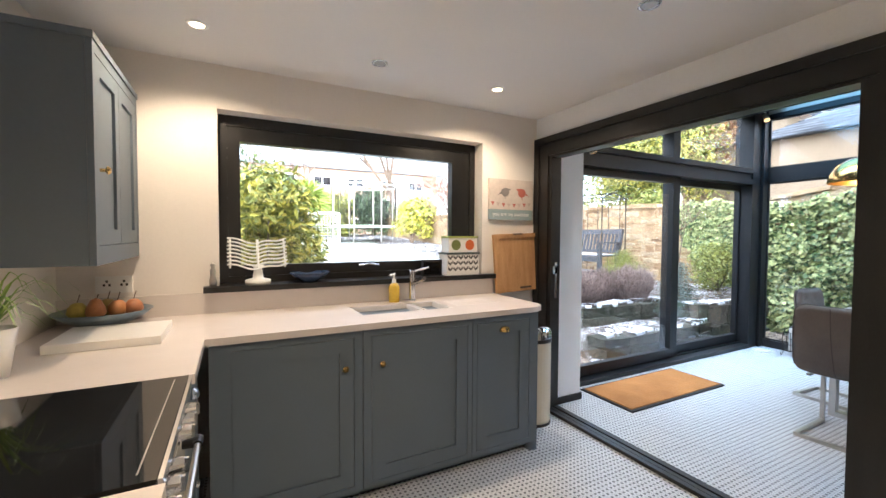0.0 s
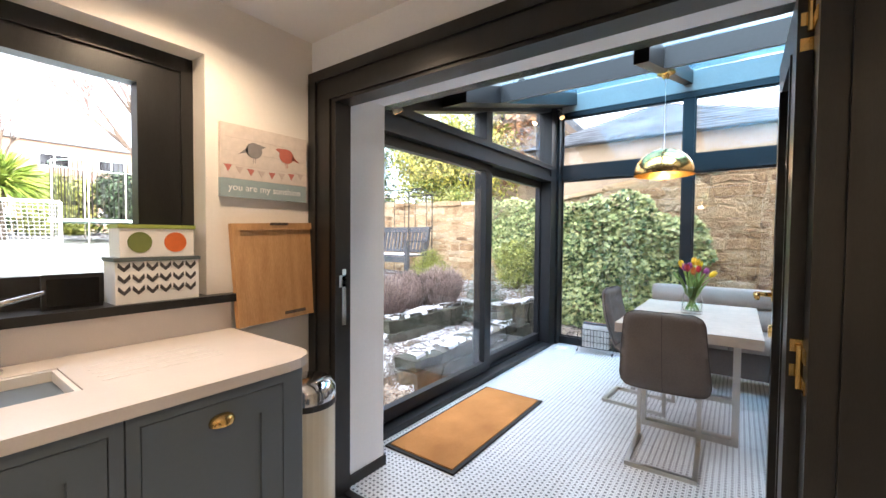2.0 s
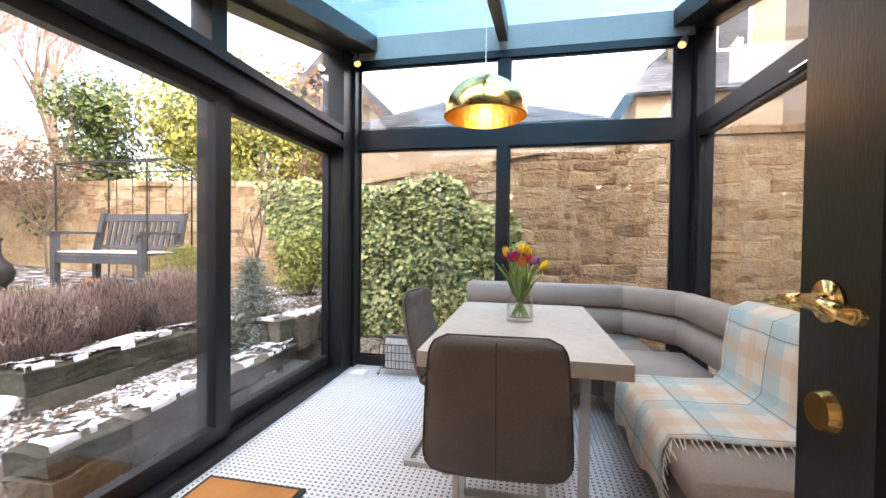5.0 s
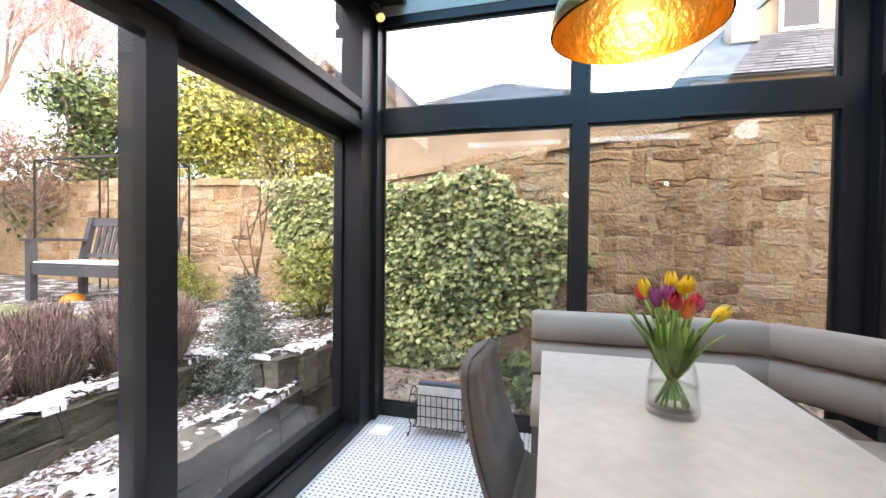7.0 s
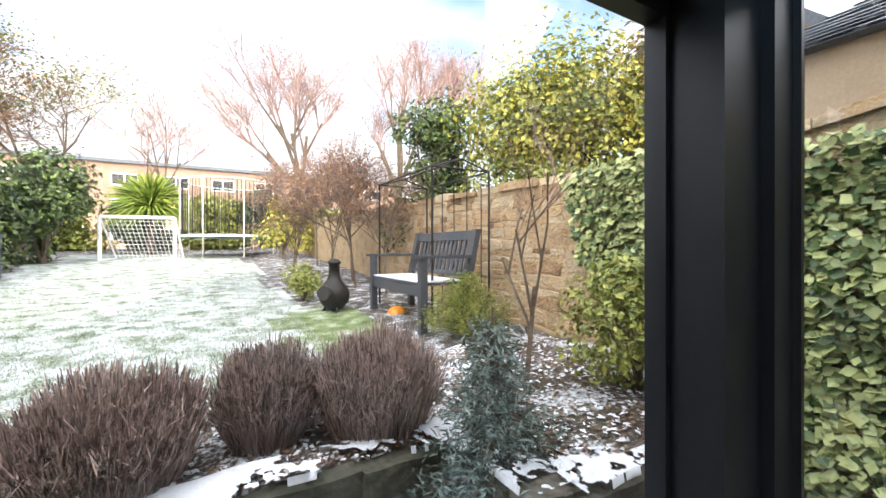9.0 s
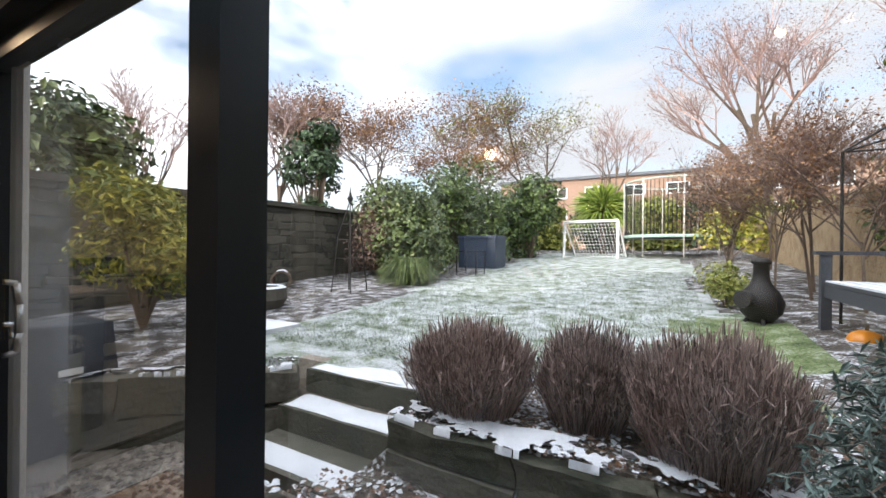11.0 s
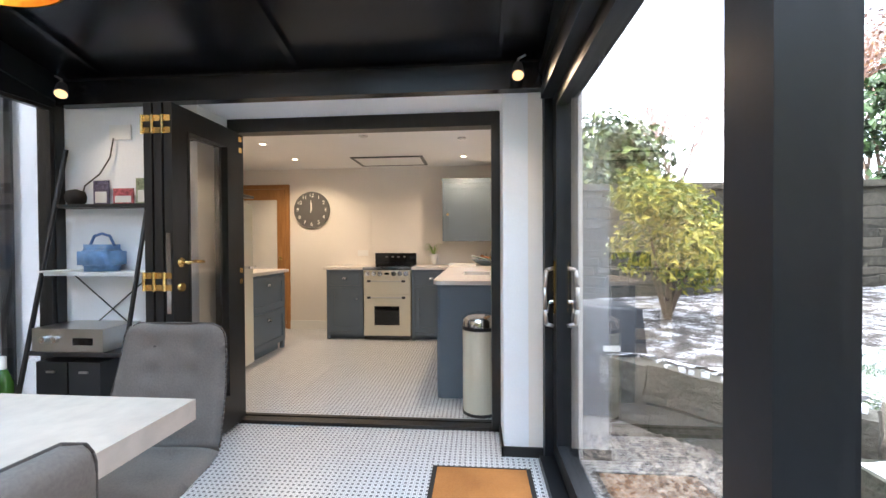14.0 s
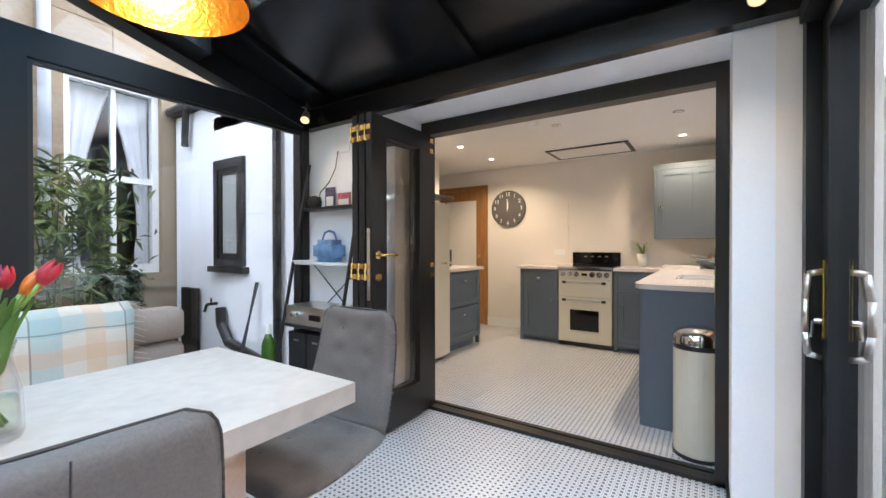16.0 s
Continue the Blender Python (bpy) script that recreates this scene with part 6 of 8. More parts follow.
for yy in (0.07, 0.14):
    bm = bmesh.new()
    tube(bm, (2.985, yy, 0.69), (3.005, yy, 0.69), 0.018, seg=14)
    part("knob", bm, M["chrome"], cd)
part("display", boxes((2.9852, 2.988, 0.24, 0.36, 0.66, 0.70)), M["black_glass"], cd)
for y0, y1 in ((0.0, 0.19), (0.20, 0.39)):
    sp = thing("storage_box", "black storage box with a small steel handle", "box", "boxes under the shelf", at=(2.85, (y0 + y1) / 2, 0))
    part("box", boxes((2.74, 2.975, y0, y1, 0.0, 0.56)), M["black_plastic"], sp, bevel=0.006)
    part("handle", boxes((2.976, 2.985, y0 + 0.07, y1 - 0.07, 0.50, 0.512)), M["steel"], sp)
sk_ = thing("smart_speaker", "small round black speaker on the shelf", "speaker", at=(2.76, 0.03, 1.46))
bm = bmesh.new()
lathe(bm, [(0.0, 0.0), (0.035, 0.0), (0.05, 0.02), (0.055, 0.05), (0.045, 0.085), (0.0, 0.10)], (2.76, 0.03, 1.461), 20)
part("body", bm, M["rubber"], sk_, smooth=True)
for i, (y0, y1, h, col) in enumerate(((0.14, 0.24, 0.15, (0.12, 0.10, 0.16)), (0.27, 0.40, 0.10, (0.55, 0.12, 0.14)), (0.42, 0.50, 0.16, (0.30, 0.34, 0.20)))):
    cdx = thing("greeting_card", "colourful card standing on the shelf", "card", "cards on the shelf", at=(2.75, (y0 + y1) / 2, 1.46))
    part("card", boxes((2.745, 2.753, y0, y1, 1.461, 1.461 + h)), material("card_print", col, 0.6, 0, 0.9, 40, 90, 0.0), cdx)
    part("print", boxes((2.7532, 2.7545, y0 + 0.012, y1 - 0.012, 1.475, 1.461 + h * 0.55)), M["ceramic"], cdx)
bg = thing("blue_bag", "translucent blue bag with a handle", "bag", at=(2.80, 0.22, 1.06))
bm = boxes((2.72, 2.90, 0.14, 0.36, 1.061, 1.22))
bmesh.ops.bevel(bm, geom=list(bm.edges), offset=0.04, segments=3, affect="EDGES")
part("bag_body", bm, material("blue_plastic", (0.16, 0.30, 0.55), 0.35, 0, 0.35, 9, 30, 0.3), bg, smooth=True)
bm = bmesh.new()
pipe(bm, [(2.81, 0.17, 1.21), (2.81, 0.20, 1.27), (2.81, 0.25, 1.285), (2.81, 0.30, 1.27), (2.81, 0.33, 1.21)], 0.008, 6)
part("handle", bm, material("blue_plastic_dark", (0.08, 0.16, 0.36), 0.4), bg)
solid("paper_pile", boxes((2.74, 2.95, -0.02, 0.14, 1.061, 1.07)), M["ceramic"], "thin pile of white paper on the shelf", "papers", kind="thing")
bt = thing("wine_bottle", "green glass bottle with a white foil top", "bottle", at=(3.12, 0.02, 0))
bm = bmesh.new()
lathe(bm, [(0.0, 0.0), (0.042, 0.0), (0.044, 0.02), (0.044, 0.19), (0.03, 0.235), (0.016, 0.27), (0.0, 0.272)], (3.13, -0.01, 0.3), 18)
part("glass", bm, material("green_bottle_glass", (0.05, 0.13, 0.02), 0.08, 0, 0.1, 5, 40, 0.0), bt, smooth=True)
bm = bmesh.new()
lathe(bm, [(0.018, 0.265), (0.017, 0.33), (0.0, 0.335)], (3.13, -0.01, 0.3), 14)
part("foil", bm, M["ceramic"], bt, smooth=True)
st_ = thing("bottle_stool", "low black stool under the bottle", "stool", at=(3.13, 0.0, 0))
part("seat", boxes((3.03, 3.23, -0.06, 0.09, 0.27, 0.299)), M["black_plastic"], st_, bevel=0.004)
part("leg", boxes((3.04, 3.06, -0.05, 0.08, 0, 0.27), (3.20, 3.22, -0.05, 0.08, 0, 0.27)), M["black_plastic"], st_)
so = thing("wall_socket", "white wall socket with a trailing cable", "socket", at=(2.73, 0.28, 1.9))
part("plate", boxes((OUT_X, OUT_X + 0.012, 0.24, 0.38, 1.86, 1.95)), M["white_paint"], so, bevel=0.003)
bm = bmesh.new()
pipe(bm, [(OUT_X + 0.015, 0.27, 1.87), (OUT_X + 0.02, 0.25, 1.75), (OUT_X + 0.02, 0.18, 1.65), (OUT_X + 0.02, 0.08, 1.58), (OUT_X + 0.02, 0.06, 1.5)], 0.004, 6)
part("cable", bm, M["seam"], so)


# ---- outside: ground ----
def lawn_z(y):
    return 0.37 + 0.052 * (y - 4.5)


def low_edge(x):
    """The y at which the ground steps up from the terrace to the garden."""
    if x < 1.9:
        return 3.45
    if x < 2.9:
        return 3.62 + (x - 1.9) * 1.1
    if x < 4.1:
        return 4.5
    return 3.97 if x < 5.86 else 3.40


def ground_z(x, y):
    if y < 3.25:
        return -0.06
    if y < low_edge(x):
        return 0.19 if 3.8 < x < 5.86 and y > 3.33 else -0.06
    z = lawn_z(y) if y < 22 else lawn_z(22)
    if x > 4.1 and y < 5:
        z = max(z, 0.43)
    if x > 5.9:
        z += 0.10 * min(1, (x - 5.9) / 0.6)
    return z + 0.012 * noise.noise((x * 1.3, y * 1.3, 0))


xs = [-400, -120, -40, -20] + [round(-10 + 0.25 * i, 3) for i in range(73)] + [12, 20, 40, 120, 400]
ys = [-400, -100, -30, -12, -6, -3, -1, 1, 2.6, 3.0, 3.2, 3.3, 3.36] + [round(3.4 + 0.1 * i, 3) for i in range(20)] + [round(5.5 + 0.3 * i, 3) for i in range(60)] + [26, 32, 45, 80, 160, 400]
verts = [(x, y, ground_z(x, y)) for y in ys for x in xs]
nx = len(xs)
faces = [(j * nx + i, j * nx + i + 1, (j + 1) * nx + i + 1, (j + 1) * nx + i) for j in range(len(ys) - 1) for i in range(nx - 1)]
gme = bpy.data.meshes.new("ground")
gme.from_pydata(verts, [], faces)
for k in ("gravel", "lawn", "soil", "bed_gravel", "green_lawn"):
    gme.materials.append(M[k])
slot = []
for j in range(len(ys) - 1):
    for i in range(nx - 1):
        x, y = (xs[i] + xs[i + 1]) / 2, (ys[j] + ys[j + 1]) / 2
        left = max(1.1, 1.85 - 0.07 * (y - 5)) + 0.1 * math.sin(y * 2) + max(0, 5.0 - y)
        right = 6.0 + 0.35 * math.exp(-((y - 6.4) / 0.9) ** 2) - 0.12 * math.sin(y * 1.3) - (0.35 if y > 8 else 0)
        if y < 3.3 or y < low_edge(x) and not 3.8 < x < 5.86:
            slot.append(0)
        elif left < x < right and y > (5.0 + 0.1 * math.sin(x * 5) if x > 4.1 else 4.4) and y < 19:
            slot.append(4 if x > 5.35 + 0.3 * noise.noise((x * 3, y * 3, 2)) and 5.1 < y < 7.6 else 1)
        elif y > 24:
            slot.append(1)
        else:
            slot.append(2 if x > 3.8 and y < 5.2 else 3)
gme.polygons.foreach_set("material_index", slot)
ground = tagged(new("ground", gme), "frosted lawn, snowy beds and gravel terrace ground", "ground", kind="structure")

rng = np.random.RandomState(3)


def quads(name, centres, normals, size, mat, parent=None, label="", category="", kind="", aspect=0.7, fold=0.25):
    """Many small folded leaves in one mesh."""
    n = len(centres)
    c = np.asarray(centres, float)
    d = np.asarray(normals, float) + rng.normal(0, 0.55, (n, 3))
    d /= np.linalg.norm(d, axis=1, keepdims=True) + 1e-9
    u = np.cross(d, rng.normal(0, 1, (n, 3)))
    u /= np.linalg.norm(u, axis=1, keepdims=True) + 1e-9
    v = np.cross(d, u)
    s = (size * rng.uniform(0.6, 1.35, n))[:, None]
    p = np.stack([c - u * s, c - v * s * aspect + d * s * fold, c + u * s, c + v * s * aspect + d * s * fold], 1).reshape(-1, 3)
    idx = np.arange(n)[:, None] * 4
    f = np.concatenate([idx + [0, 1, 2], idx + [0, 2, 3]], 0)
    me = bpy.data.meshes.new(name)
    me.from_pydata(p.tolist(), [], f.tolist())
    me.materials.append(mat)
    ob = new(name, me)
    if parent is not None:
        ob.parent = parent
        off = parent.matrix_basis.copy()
        if parent.parent is not None:
            off = parent.parent.matrix_basis @ off
        ob.matrix_basis = off.inverted()
    return tagged(ob, label, category, "", kind)


def sticks(name, a, b, ra, rb, mat, parent=None, label="", kind=""):
    """Many thin three-sided twigs in one mesh."""
    a, b = np.asarray(a, float), np.asarray(b, float)
    n = len(a)
    d = b - a
    d /= np.linalg.norm(d, axis=1, keepdims=True) + 1e-9
    u = np.cross(d, rng.normal(0, 1, (n, 3)))
    u /= np.linalg.norm(u, axis=1, keepdims=True) + 1e-9
    v = np.cross(d, u)
    ra = np.broadcast_to(np.asarray(ra, float), (n,))[:, None]
    rb = np.broadcast_to(np.asarray(rb, float), (n,))[:, None]
    rows = []
    for p, r in ((a, ra), (b, rb)):
        for k in range(3):
            t = 2 * math.pi * k / 3
            rows.append(p + r * (math.cos(t) * u + math.sin(t) * v))
    p = np.stack(rows, 1).reshape(-1, 3)
    idx = np.arange(n)[:, None] * 6
    f = np.concatenate([idx + [k, (k + 1) % 3, 3 + (k + 1) % 3, 3 + k] for k in range(3)], 0)
    me = bpy.data.meshes.new(name)
    me.from_pydata(p.tolist(), [], f.tolist())
    me.materials.append(mat)
    ob = new(name, me)
    if parent is not None:
        ob.parent = parent
        off = parent.matrix_basis.copy()
        if parent.parent is not None:
            off = parent.parent.matrix_basis @ off
        ob.matrix_basis = off.inverted()
    return tagged(ob, label, "", "", kind)


def branching(base, height, spread, levels=4, forks=3, seed=0, up=0.5, trunk=0.25, thick=0.018):
    """Segments of a branching skeleton: lists of starts, ends, start radii, end radii and tips."""
    r = random.Random(seed)
    A, B, RA, RB, tips = [], [], [], [], []

    def grow(p, d, ln, rad, lv):
        q = p + d * ln
        A.append(p[:]), B.append(q[:]), RA.append(rad), RB.append(rad * 0.7)
        if lv == 0:
            tips.append(q)
            return
        for k in range(forks if lv < levels else forks + 1):
            nd = (d + Vector((r.gauss(0, spread), r.gauss(0, spread), r.gauss(up * 0.4, spread * 0.5)))).normalized()
            grow(p + d * ln * r.uniform(0.55, 1.0), nd, ln * r.uniform(0.55, 0.8), rad * 0.6, lv - 1)
    grow(Vector(base), Vector((r.gauss(0, 0.05), r.gauss(0, 0.05), 1)).normalized(), height * trunk, height * thick, levels)
    top, bz_ = max(q[2] for q in B), base[2]
    k = height / (top - bz_)
    fix = lambda p: (base[0] + (p[0] - base[0]) * k, base[1] + (p[1] - base[1]) * k, bz_ + (p[2] - bz_) * k)
    return [fix(p) for p in A], [fix(p) for p in B], RA, RB, [Vector(fix(p)) for p in tips]


def bare_tree(name, x, y, h, label, mat="twig", spread=0.45, levels=5, forks=3, seed=0, trunk=0.27, leaf=None, leaf_n=6, leaf_size=0.06, z=None, thick=0.018):
    z = ground_z(x, y) - 0.05 if z is None else z
    t = thing(name, label, "tree", at=(x, y, z))
    A, B, RA, RB, tips = branching((x, y, z), h, spread, levels, forks, seed, trunk=trunk, thick=thick)
    n0 = [i for i, r in enumerate(RA) if r > h * thick * 0.3]
    n1 = [i for i, r in enumerate(RA) if r <= h * thick * 0.3]
    g = lambda L, ids: [L[i] for i in ids]
    sticks("trunk", g(A, n0), g(B, n0), g(RA, n0), g(RB, n0), M["bark"], t)
    sticks("twigs", g(A, n1), g(B, n1), [max(k, 0.0028 * h / 3) for k in g(RA, n1)], [max(k, 0.0018 * h / 3) for k in g(RB, n1)], M[mat], t)
    if leaf:
        c = np.repeat(np.array([list(p) for p in tips]), leaf_n, 0)
        c = c + rng.normal(0, h * 0.035, c.shape)
        quads("crown", c, np.tile([0, 0, 1.0], (len(c), 1)), leaf_size, M[leaf], t)
    return t


def leafy(name, x, y, h, w, label, mat, n=2500, size=0.07, z=None, low=0.15, lumps=9, category="shrub", seed=1, trunk=True, d=None, aspect=0.6):
    """A bush or tree: stem, limbs, and a crown of small leaves on uneven lumps."""
    z = ground_z(x, y) - 0.03 if z is None else z
    r = np.random.RandomState(seed)
    t = thing(name, label, category, at=(x, y, z))
    d = d or w
    cs = []
    for k in range(lumps):
        a = r.uniform(0, 6.28)
        v = r.uniform(low + 0.1, 0.86)
        rad = math.sqrt(max(0.05, 1 - (v - 0.45) ** 2 * 3.0)) * r.uniform(0.25, 0.75)
        cs.append((x + w / 2 * rad * math.cos(a), y + d / 2 * rad * math.sin(a), z + h * v, r.uniform(0.22, 0.4) * min(w, h)))
    cs.append((x, y, z + h * 0.8, 0.24 * min(w, h)))
    if trunk:
        sticks("trunk", [(x, y, z)] * (len(cs) + 1), [(x, y, z + h * 0.5)] + [c[:3] for c in cs], [0.025 * h] + [0.012 * h] * len(cs), [0.015 * h] + [0.005 * h] * len(cs), M["bark"], t)
    pts, nor = [], []
    per = n // len(cs)
    for cx, cy, cz, rad in cs:
        v = r.normal(0, 1, (per, 3))
        v /= np.linalg.norm(v, axis=1, keepdims=True)
        rr = rad * r.uniform(0.55, 1.12, (per, 1))
        pts.append(np.array([cx, cy, cz]) + v * rr * [1, 1, 0.85])
        nor.append(v + [0, 0, 0.5])
    pts, nor = np.concatenate(pts), np.concatenate(nor)
    keep = pts[:, 2] > z + 0.02
    quads("crown", pts[keep], nor[keep], size, M[mat], t, aspect=aspect)
    return t


# garden walls of coursed rubble
def wall_top(y):
    if y < 0:
        return 2.44
    if y < 3.6:
        return 2.44 - 0.145 * y
    return 1.92 + 0.02 * (y - 3.6)


WX = 7.45
core = bmesh.new()
pts = [(-9, -0.3), (22, -0.3), (22, wall_top(22) - 0.02), (3.6, wall_top(3.6) - 0.02), (0, wall_top(0) - 0.02), (-9, wall_top(-9) - 0.02)]
prism(core, pts, "x", WX + 0.03, WX + 0.45)
gw = tagged(part("garden_wall", core, M["mortar"]), "old honey-coloured sandstone rubble garden wall", "wall", kind="structure")
srnd = random.Random(11)


def stone_bm(bm, x, y0, y1, z0, z1, rnd, s=-1):
    """One rough worn stone, chamfered towards s along x, following its wavering course."""
    j = lambda k: rnd.uniform(-k, k)
    wave = lambda y, z: 0.035 * noise.noise((y * 0.8, z * 1.2, 4.0)) + 0.012 * noise.noise((y * 3.0, z * 4.0, 8.0))
    g = 0.004
    y0, y1, z0, z1 = y0 + g, y1 - g, z0 + g, z1 - g
    h = min(0.03, (z1 - z0) * 0.30)
    out = x + s * rnd.uniform(0.002, 0.012)
    ym = (y0 + y1) / 2 + j((y1 - y0) * 0.2)
    base = [(y0 + j(h), z0 + j(h)), (ym, z0 + j(h)), (y1 + j(h), z0 + j(h)), (y1 + j(h), z1 + j(h)), (ym + j(h), z1 + j(h)), (y0 + j(h), z1 + j(h))]
    base = [(a, b + wave(a, b)) for a, b in base]
    cy, cz = sum(p[0] for p in base) / 6, sum(p[1] for p in base) / 6
    back = [bm.verts.new((x + 0.04 * -s, a, b)) for a, b in base]
    mid = [bm.verts.new((x - s * 0.001, a, b)) for a, b in base]
    fr = [bm.verts.new((out + j(.006), cy + (a - cy) * 0.90, cz + (b - cz) * 0.82)) for a, b in base]
    for a, b in ((back, mid), (mid, fr)):
        for i in range(6):
            bm.faces.new((a[i], a[(i + 1) % 6], b[(i + 1) % 6], b[i]))
    bm.faces.new((fr[0], fr[1], fr[4], fr[5]))
    bm.faces.new((fr[1], fr[2], fr[3], fr[4]))


wall_stones = []
y = -3.0
while y < 9:
    block = srnd.uniform(0.3, 0.9)
    z = -0.1 - srnd.uniform(0, 0.1)
    while z < 2.5:
        hgt = srnd.choice((0.05, 0.06, 0.08, 0.10, 0.13, 0.17)) * srnd.uniform(0.85, 1.15)
        u = y + srnd.uniform(-0.06, 0.06)
        end = y + block + srnd.uniform(-0.05, 0.05)
        while u < end - 0.04:
            ln = min(srnd.uniform(0.12, 0.46) * (0.7 + 2.2 * hgt), end - u)
            if end - u - ln < 0.07:
                ln = end - u
            if z + hgt < min(wall_top(u), wall_top(u + ln)) + 0.02 and srnd.random() > 0.16:
                wall_stones.append((u, u + ln, z, z + hgt * srnd.uniform(0.93, 1.0)))
            u += ln
        z += hgt
    y += block
near_stones = [q for q in wall_stones if -0.3 < q[0] < 1.4 and q[2] > 0.75][:300]
near_set = set(near_stones)
rest_data = [q for q in wall_stones if q not in near_set]

# copings and slates on the wall
bm = bmesh.new()
y = -9.0
while y < 16:
    ln = srnd.uniform(0.35, 0.7)
    za, zb, up = wall_top(y), wall_top(y + ln), srnd.uniform(0.02, 0.06)
    prism(bm, [(y, za - 0.03), (y + ln - 0.01, zb - 0.03), (y + ln - 0.01, zb + up + srnd.uniform(-0.02, 0.01)), (y + ln * 0.5, (za + zb) / 2 + up + 0.012), (y, za + up + srnd.uniform(-0.02, 0.01))], "x", WX + 0.0 + srnd.uniform(-0.025, 0.025), WX + 0.48)
    y += ln
tagged(part("wall_coping", bm, M["stone"], gw), kind="")

# dark boundary wall on the far side
dw = tagged(part("boundary_wall", boxes((-1.75, -1.35, 3.2, 24, -0.2, 2.02)), M["dark_stone"]), "dark weathered stone boundary wall", "wall", kind="structure")
bm = bmesh.new()
zz = 0.3
while zz < 1.95:
    hh = srnd.uniform(0.12, 0.2)
    yy = 3.3
    while yy < 13:
        ln = srnd.uniform(0.25, 0.55)
        stone_bm(bm, -1.35, yy, yy + ln, zz, min(zz + hh, 2.0), srnd, 1)
        yy += ln
    zz += hh
tagged(part("stone_face", bm, M["dark_stone"], dw), kind="stuff")
part("coping", boxes((-1.82, -1.28, 3.2, 24, 2.02, 2.11)), M["dark_stone"], dw)

# retaining walls, steps and snow
def block_wall(name, x0, y0, x1, y1, z0, z1, thick, label, seed):
    r = random.Random(seed)
    a, b = Vector((x0, y0, 0)), Vector((x1, y1, 0))
    L = (b - a).length
    d = (b - a) / L
    ang = math.atan2(d.y, d.x)
    w = thing(name, label, "retaining wall", kind="structure", at=(x0, y0, z0))
    s = 0.0
    while s < L - 0.05:
        ln = min(r.uniform(0.35, 0.62), L - s)
        rows_ = [(z0, z1)] if z1 - z0 < 0.3 else [(z0, (z0 + z1) / 2 + r.uniform(-0.03, 0.03)), None]
        if rows_[-1] is None:
            rows_[-1] = (rows_[0][1] + 0.006, z1)
        for lo, hi in rows_:
            bm = bmesh.new()
            m = Matrix.Translation(a + d * s) @ Matrix.Rotation(ang + r.uniform(-0.02, 0.02), 4, "Z")
            box(bm, 0.004, ln - 0.004, r.uniform(-0.02, 0.01), thick + r.uniform(-0.02, 0.02), lo, hi + r.uniform(-0.035, 0.008), m)
            bmesh.ops.subdivide_edges(bm, edges=list(bm.edges), cuts=4, use_grid_fill=True)
            for v in bm.verts:
                p = v.co
                v.co = p + Vector((noise.noise(p * 6.0), noise.noise(p * 6.0 + Vector((9, 0, 0))), 0.7 * noise.noise(p * 6.0 + Vector((0, 9, 0))))) * 0.03 + Vector((noise.noise(p * 23.0), noise.noise(p * 23.0 + Vector((5, 0, 0))), 0)) * 0.008
            part("stone_block", bm, M["step_stone"], w)
        s += ln
    n = max(20, int(L * 170))
    bm = bmesh.new()
    prev = None
    for k in range(n + 1):
        row = []
        for q in range(37):
            p = a + d * (L * k / n) + Vector((-d.y, d.x, 0)) * (thick * (q / 36 * 1.04 - 0.02))
            hgt = noise.noise(p * 3.1 + Vector((seed, 0, 0))) + 0.25
            row.append(bm.verts.new((p.x, p.y, z1 + 0.012 + 0.02 * max(-0.6, min(1, hgt * 2)) - (0.03 if q in (0, 36) else 0))))
        if prev:
            for q in range(36):
                bm.faces.new((prev[q], prev[q + 1], row[q + 1], row[q]))
        prev = row
    bmesh.ops.delete(bm, geom=[f for f in bm.faces if noise.noise(f.calc_center_median() * 4.3 + Vector((seed * 3.1, 0, 0))) + 0.8 * noise.noise(f.calc_center_median() * 15.0) + 0.5 * noise.noise(f.calc_center_median() * 37.0) < 0.06], context="FACES")
    part("snow", bm, M["snow"], w, "thin patchy snow on the stones", smooth=True)
    return w


block_wall("low_retaining_wall", 3.80, 3.28, 5.80, 3.28, -0.06, 0.24, 0.26, "low mossy stone wall under thin snow", 1)
block_wall("bed_wall", 4.12, 3.92, 5.86, 3.90, 0.1, 0.44, 0.20, "mossy stone wall holding the lavender bed", 2)
block_wall("bed_wall", 5.86, 3.90, 5.86, 3.36, -0.06, 0.45, -0.22, "mossy stone wall turning towards the sunroom", 3)
block_wall("bed_wall", 5.84, 3.30, 7.40, 3.30, -0.06, 0.45, 0.24, "stone wall of the raised bed under snow", 4)
block_wall("bank_wall", 1.86, 3.25, 2.95, 4.40, -0.06, 0.38, 0.2, "dark stone wall beside the steps", 5)
stp = thing("garden_steps", "snowy stone steps up to the lawn", "steps", kind="structure", at=(3.5, 4.1, 0))
